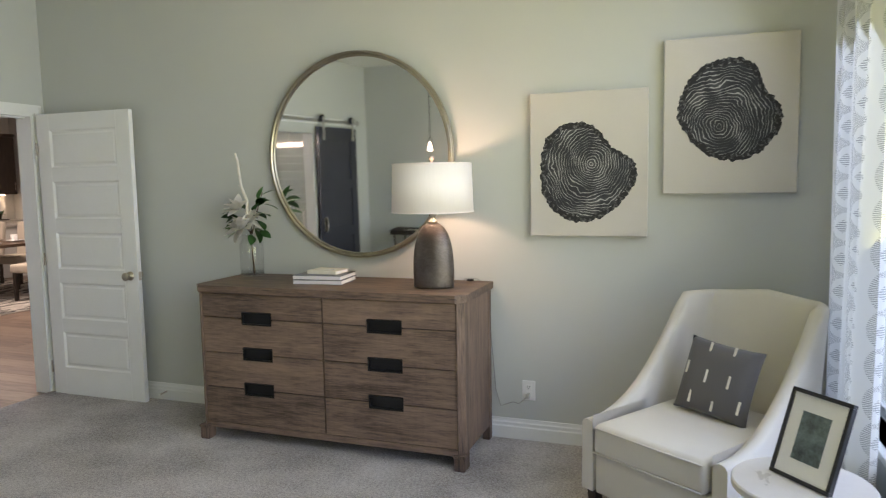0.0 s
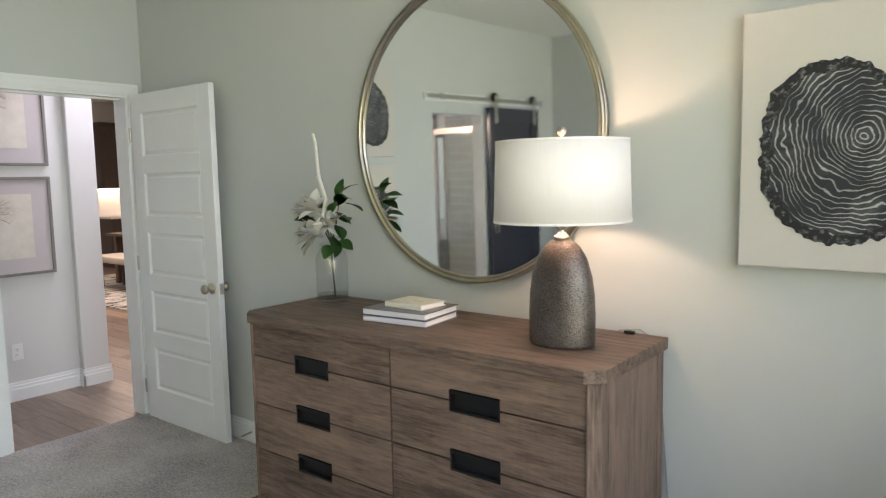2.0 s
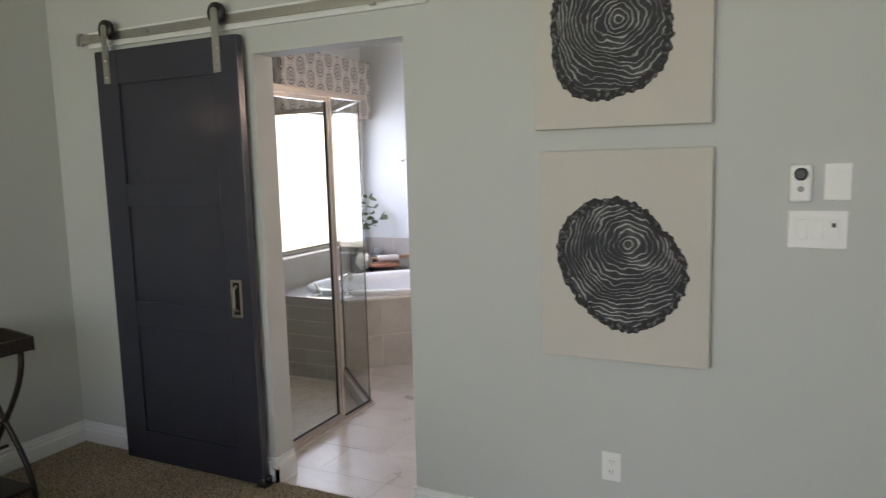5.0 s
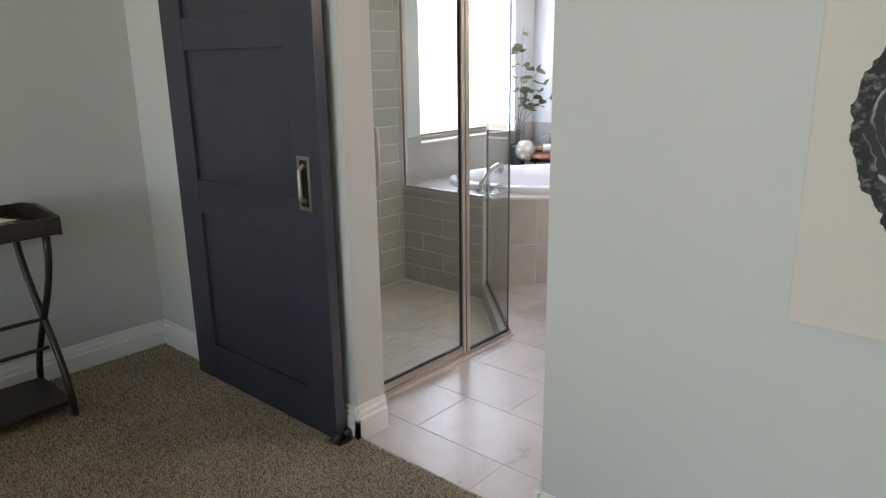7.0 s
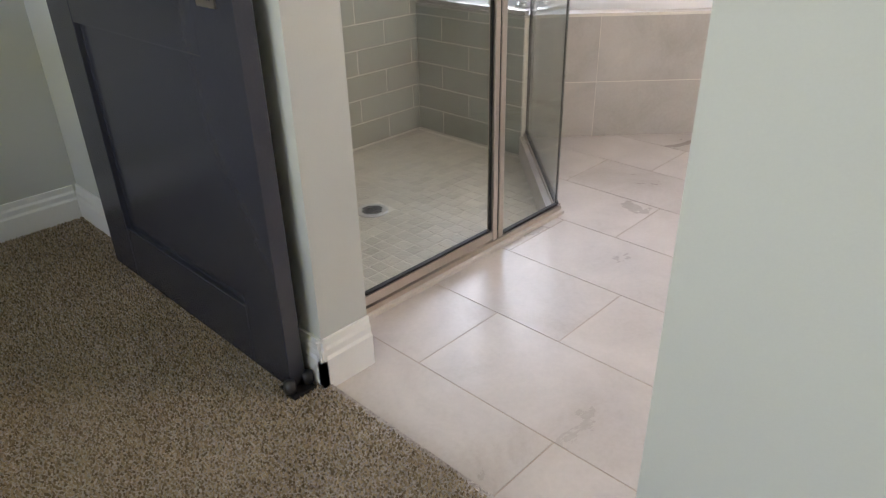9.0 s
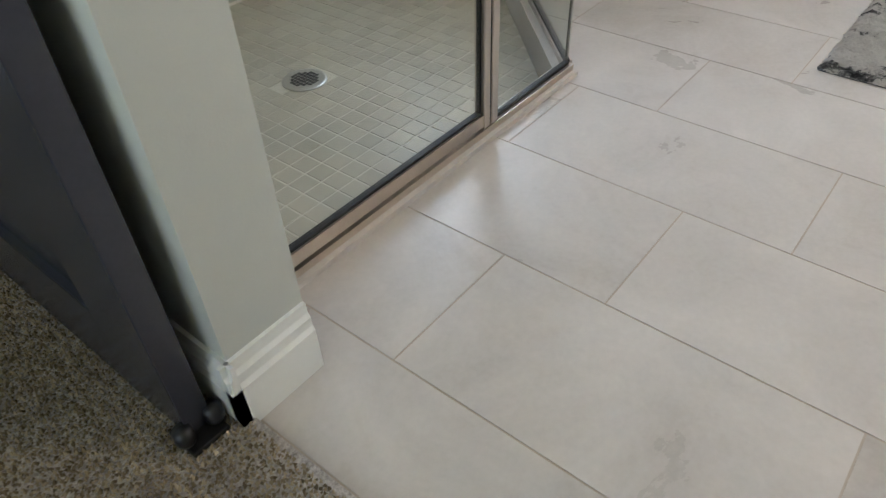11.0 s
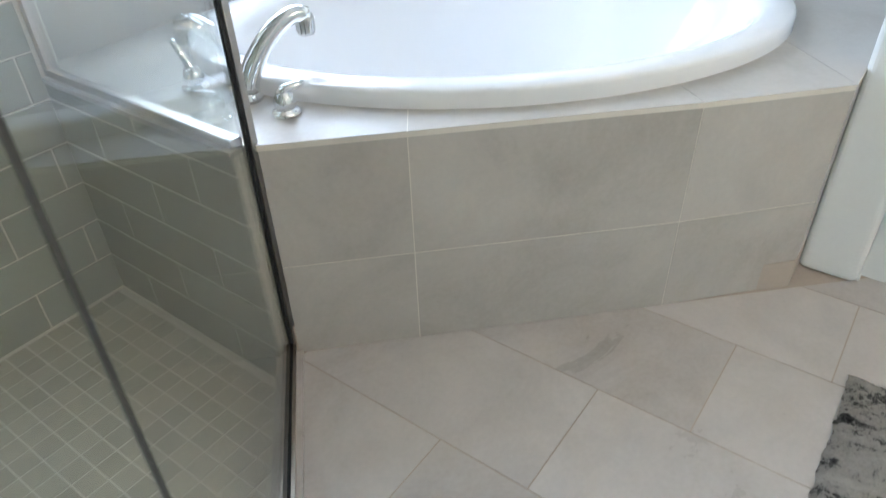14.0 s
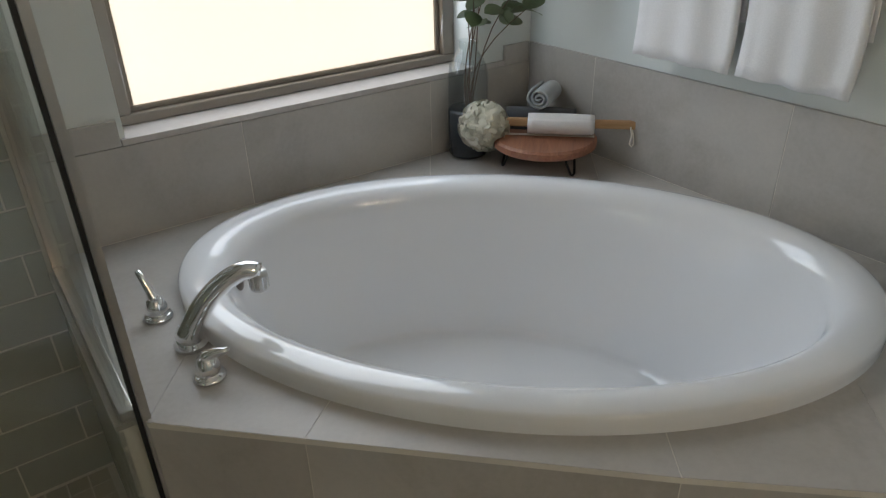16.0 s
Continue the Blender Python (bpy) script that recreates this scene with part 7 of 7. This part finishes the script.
for k, (w_, col) in enumerate(((0.20, (0.55, 0.50, 0.45)), (0.17, (0.42, 0.20, 0.16)), (0.15, (0.62, 0.58, 0.50)))):
    cb = thing("cookbook", "cookbook lying in a stack on the worktop", "book", pose(KX + 0.40, 10.14, 0.916 + 0.034 * k, 0, 0, 7 * k), "cookbooks")
    part("pages", bx(-0.09, 0.087, -w_ / 2 + 0.003, w_ / 2 - 0.003, 0.003, 0.030), M_PAPER, cb, "white page block")
    cc = plain("cookbook_cover", col, 0.5)
    for z in (0.0, 0.030):
        part("cover", bx(-0.092, 0.092, -w_ / 2, w_ / 2, z, z + 0.003), cc, cb)
isl = thing("kitchen_island", "white kitchen island with pale stone top", "kitchen island", pose(-10.6, 8.75, 0.0))
part("body", bx(-0.4, 0.4, -0.2, 1.6, 0, 0.88), M_TRIM, isl)
part("slab", bx(-0.45, 0.45, -0.25, 1.65, 0.88, 0.92, 0.004), tbm, isl)
gp = thing("globe_pendant", "clear glass globe pendant with a lit bulb", "pendant lamp", pose(-8.85, 7.72, CEIL) @ Matrix.Diagonal((1.2, 1.2, 0.97, 1)))
part("cord", tube(bmesh.new(), [(0, 0, 0), (0, 0, -1.02)], 0.004, 6), M_BLACKMETAL, gp)
part("globe", lathe(bmesh.new(), [(0.03, -1.03), (0.09, -1.06), (0.125, -1.13), (0.125, -1.17), (0.09, -1.24), (0.03, -1.27), (0, -1.275)], 32), M_VASE, gp, "clear glass globe", True)
part("bulb", lathe(bmesh.new(), [(0, -1.04), (0.015, -1.05), (0.03, -1.12), (0.02, -1.16), (0, -1.17)], 16), glow("pendant_bulb", (1.0, 0.75, 0.48), 30.0), gp, "glowing bulb", True)
dl = thing("ceiling_downlight", "round recessed ceiling downlight", "downlight", pose(-6.1, 5.75, CEIL))
part("trim_ring", lathe(bmesh.new(), [(0.07, 0.0), (0.095, 0.0), (0.095, -0.006), (0.07, -0.004)], 32, close=True), M_TRIM, dl)
part("lens", lathe(bmesh.new(), [(0, -0.001), (0.07, -0.001), (0.07, -0.003), (0, -0.003)], 32), glow("downlight_lens", (1.0, 0.9, 0.75), 14.0), dl, "glowing lens")

# ================================================================ pieces of floors and walls
def clip(poly, a, b, c):
    """The part of a convex polygon where a*x + b*y <= c."""
    out = []
    for i, p in enumerate(poly):
        q = poly[(i + 1) % len(poly)]
        dp, dq = a * p[0] + b * p[1] - c, a * q[0] + b * q[1] - c
        if dp <= 0:
            out.append(p)
        if dp * dq < 0:
            s = dp / (dp - dq)
            out.append((p[0] + (q[0] - p[0]) * s, p[1] + (q[1] - p[1]) * s))
    return out


def area(poly):
    return abs(sum(p[0] * q[1] - q[0] * p[1] for p, q in zip(poly, poly[1:] + poly[:1]))) / 2


# large porcelain floor tiles, each column shifted by a third
PX, PY, G = 0.2985, 0.600, 0.0035
for i in range(-1, 11):
    xa, xb = -3.826 - PX * (i + 0) + PX, -3.826 - PX * i
    for j in range(-4, 4):
        y0 = 0.93 + 0.2 * (i - 1) + PY * j
        while y0 < -0.9:
            y0 += PY * 8
        sq = [(xb + G / 2, y0 + G / 2), (xa - G / 2, y0 + G / 2), (xa - G / 2, y0 + PY - G / 2), (xb + G / 2, y0 + PY - G / 2)]
        bm, big = bmesh.new(), 0.0
        for half in (0, 1):
            q = clip(sq, -1, 0, 4.765) if half == 0 else clip(sq, 1, 0, -4.765)
            if len(q) < 3:
                continue
            q = clip(q, 0, -1, -0.70) if half == 0 else clip(q, 1, -1, -5.465)
            for cut in ((-1, -1, 5.215), (1, 0, W - 0.012), (0, 1, BN), (-1, 0, -BW)):
                if len(q) >= 3:
                    q = clip(q, *cut)
            if len(q) >= 3 and area(q) > 0.0004:
                prism(bm, q, -0.012, 0.0)
                big += area(q)
        if big > 0.001:
            part("tile", bm, M_TILE, bath_floor)
        else:
            bm.free()


# long wall tiles in the shower, running bond
def course(parent, make, length, z0, z1, shift):
    TL, TH, g = 0.337, 0.112, 0.0045
    shared = None
    row, z = 0, z0
    while z < z1 - 0.02:
        top = min(z + TH - g, z1)
        s = -(row % 2) * TL / 2 + shift - TL
        while s < length:
            a, b = max(0.0, s), min(length, s + TL - g)
            if b - a > 0.012:
                make(parent, a, b, z, top)
            s += TL
        z += TH
        row += 1


UNIT = {}


def slab(parent, key, at, dims, material):
    """One tile; tiles of one size share their mesh."""
    k = (key, round(dims[0], 3), round(dims[1], 3), round(dims[2], 3))
    if k not in UNIT:
        me = finish(bx(0, dims[0], 0, dims[1], 0, dims[2], 0.0012, 1), "tile")
        me.materials.append(material)
        UNIT[k] = me
    ob = new("tile", UNIT[k])
    ob.parent = parent
    ob.location = at
    return ob


low = bpy.data.objects["wall_shower_low"]
course(sh_south, lambda p, a, b, z, t: slab(p, "s", (SX + a, SY - 0.010, z), (b - a, 0.010, t - z), M_SUBWAY), BE - 0.022 - SX, -0.075, 2.2, 0.211)
course(low, lambda p, a, b, z, t: slab(p, "l", (SX - 0.010, SY + a, z), (0.010, b - a, t - z), M_SUBWAY), 0.645, -0.075, DECK - 0.014, 0.167)
course(sh_east, lambda p, a, b, z, t: slab(p, "e", (BE - 0.022, SY + a, z), (0.010, b - a, t - z), M_SUBWAY), 1.18, -0.075, 2.2, 0.0)
part("ledge_tile", bx(SX - 0.050, SX + 0.002, SY, 0.10, DECK - 0.0125, DECK - 0.001, 0.001), M_DECKTILE, low)

# mosaic: the stretch along the glass piece by piece, the rest joined
MP = 0.0532
near, far = [], []
i = 0
x = BE - 0.022 - MP
while x > SX:
    y = SY + 0.002
    while y < 0.64 - MP:
        cx, cy = x + MP / 2, y + MP / 2
        if cx - cy > -5.37 and math.hypot(cx + 4.450, cy - 0.036) > 0.066:
            near.append((x, y)) if (cy > 0.13 and -4.85 < cx < -3.95) else far.append((x, y))
        y += MP
    x -= MP
me = finish(bx(0, MP - 0.0045, 0, MP - 0.0045, 0, 0.008, 0.001, 1), "mosaic_tile")
me.materials.append(M_MOSAIC)
for n, (x, y) in enumerate(near[:300]):
    ob = new("tile", me)
    ob.parent = shower_floor
    ob.location = (x, y, -0.0915)
bm = bmesh.new()
for x, y in far + near[300:]:
    prism(bm, [(x, y), (x + MP - 0.0045, y), (x + MP - 0.0045, y + MP - 0.0045), (x, y + MP - 0.0045)], -0.0915, -0.0835)
rest = part("mosaic_rest", bm, M_MOSAIC, shower_floor)
tagged(rest, kind="stuff")

# oak planks of the hall and dining floor
hall_floor = bpy.data.objects["floor_hall_base"]
rp = random.Random(3)
PWID = 0.178
me_by = {}
y = 3.0
while y < 9.4:
    x = W - 0.008 - rp.uniform(0.0, 0.9)
    first = True
    while x > -10.6:
        ln = 1.22
        x1 = W - 0.008 if first else x + ln
        first = False
        key = round(x1 - x, 2)
        if key > 0.05:
            if key not in me_by:
                mm = finish(bx(0, key - 0.0015, 0, PWID - 0.0015, 0, 0.008, 0.001, 1), "plank")
                mm.materials.append(M_PLANK)
                me_by[key] = mm
            ob = new("plank", me_by[key])
            ob.parent = hall_floor
            ob.location = (x1 - key, y, -0.008)
        x -= ln
    y += PWID
fixed("floor_kitchen_far", bx(-12.3, -10.6, 3.0, 11.0, -0.008, -0.001), M_PLANK, "oak floor at the far end of the kitchen", "floor")

# carpet tufts on the stretch of floor before the bathroom door
rt_ = np.random.default_rng(4)
STEP = 0.0062
gx, gy = np.meshgrid(np.arange(-3.612, -2.30, STEP), np.arange(S + 0.02, 2.05, STEP))
n_t = gx.size
cx = (gx.ravel() + rt_.uniform(-0.4, 0.4, n_t) * STEP)
cy = (gy.ravel() + rt_.uniform(-0.4, 0.4, n_t) * STEP)
ang = rt_.uniform(0, 6.283, n_t)
hgt = rt_.uniform(0.005, 0.0105, n_t)
rad_ = rt_.uniform(0.0032, 0.0052, n_t)
vs_ = np.zeros((n_t, 4, 3))
for k in range(3):
    vs_[:, k, 0] = cx + rad_ * np.cos(ang + k * 2.094)
    vs_[:, k, 1] = cy + rad_ * np.sin(ang + k * 2.094)
    vs_[:, k, 2] = 0.0105
vs_[:, 3, 0] = cx + rt_.normal(0, 0.0022, n_t)
vs_[:, 3, 1] = cy + rt_.normal(0, 0.0022, n_t)
vs_[:, 3, 2] = 0.0105 + hgt
base_i = np.arange(n_t)[:, None, None] * 4
fs_ = (base_i + np.array([[0, 1, 3], [1, 2, 3], [2, 0, 3]])[None]).reshape(-1, 3)
me = bpy.data.meshes.new("carpet_tufts")
me.from_pydata(vs_.reshape(-1, 3).tolist(), [], fs_.tolist())
me.materials.append(M_TUFT)
tf = new("carpet_tufts", me)
tf.parent = bpy.data.objects["floor_bedroom"]
tagged(tf, kind="stuff")

# the whole place at its true size
for ob in list(scene.objects):
    if ob.parent is None and ob is not cam:
        ob.matrix_basis = Matrix.Scale(SIZE, 4) @ ob.matrix_basis
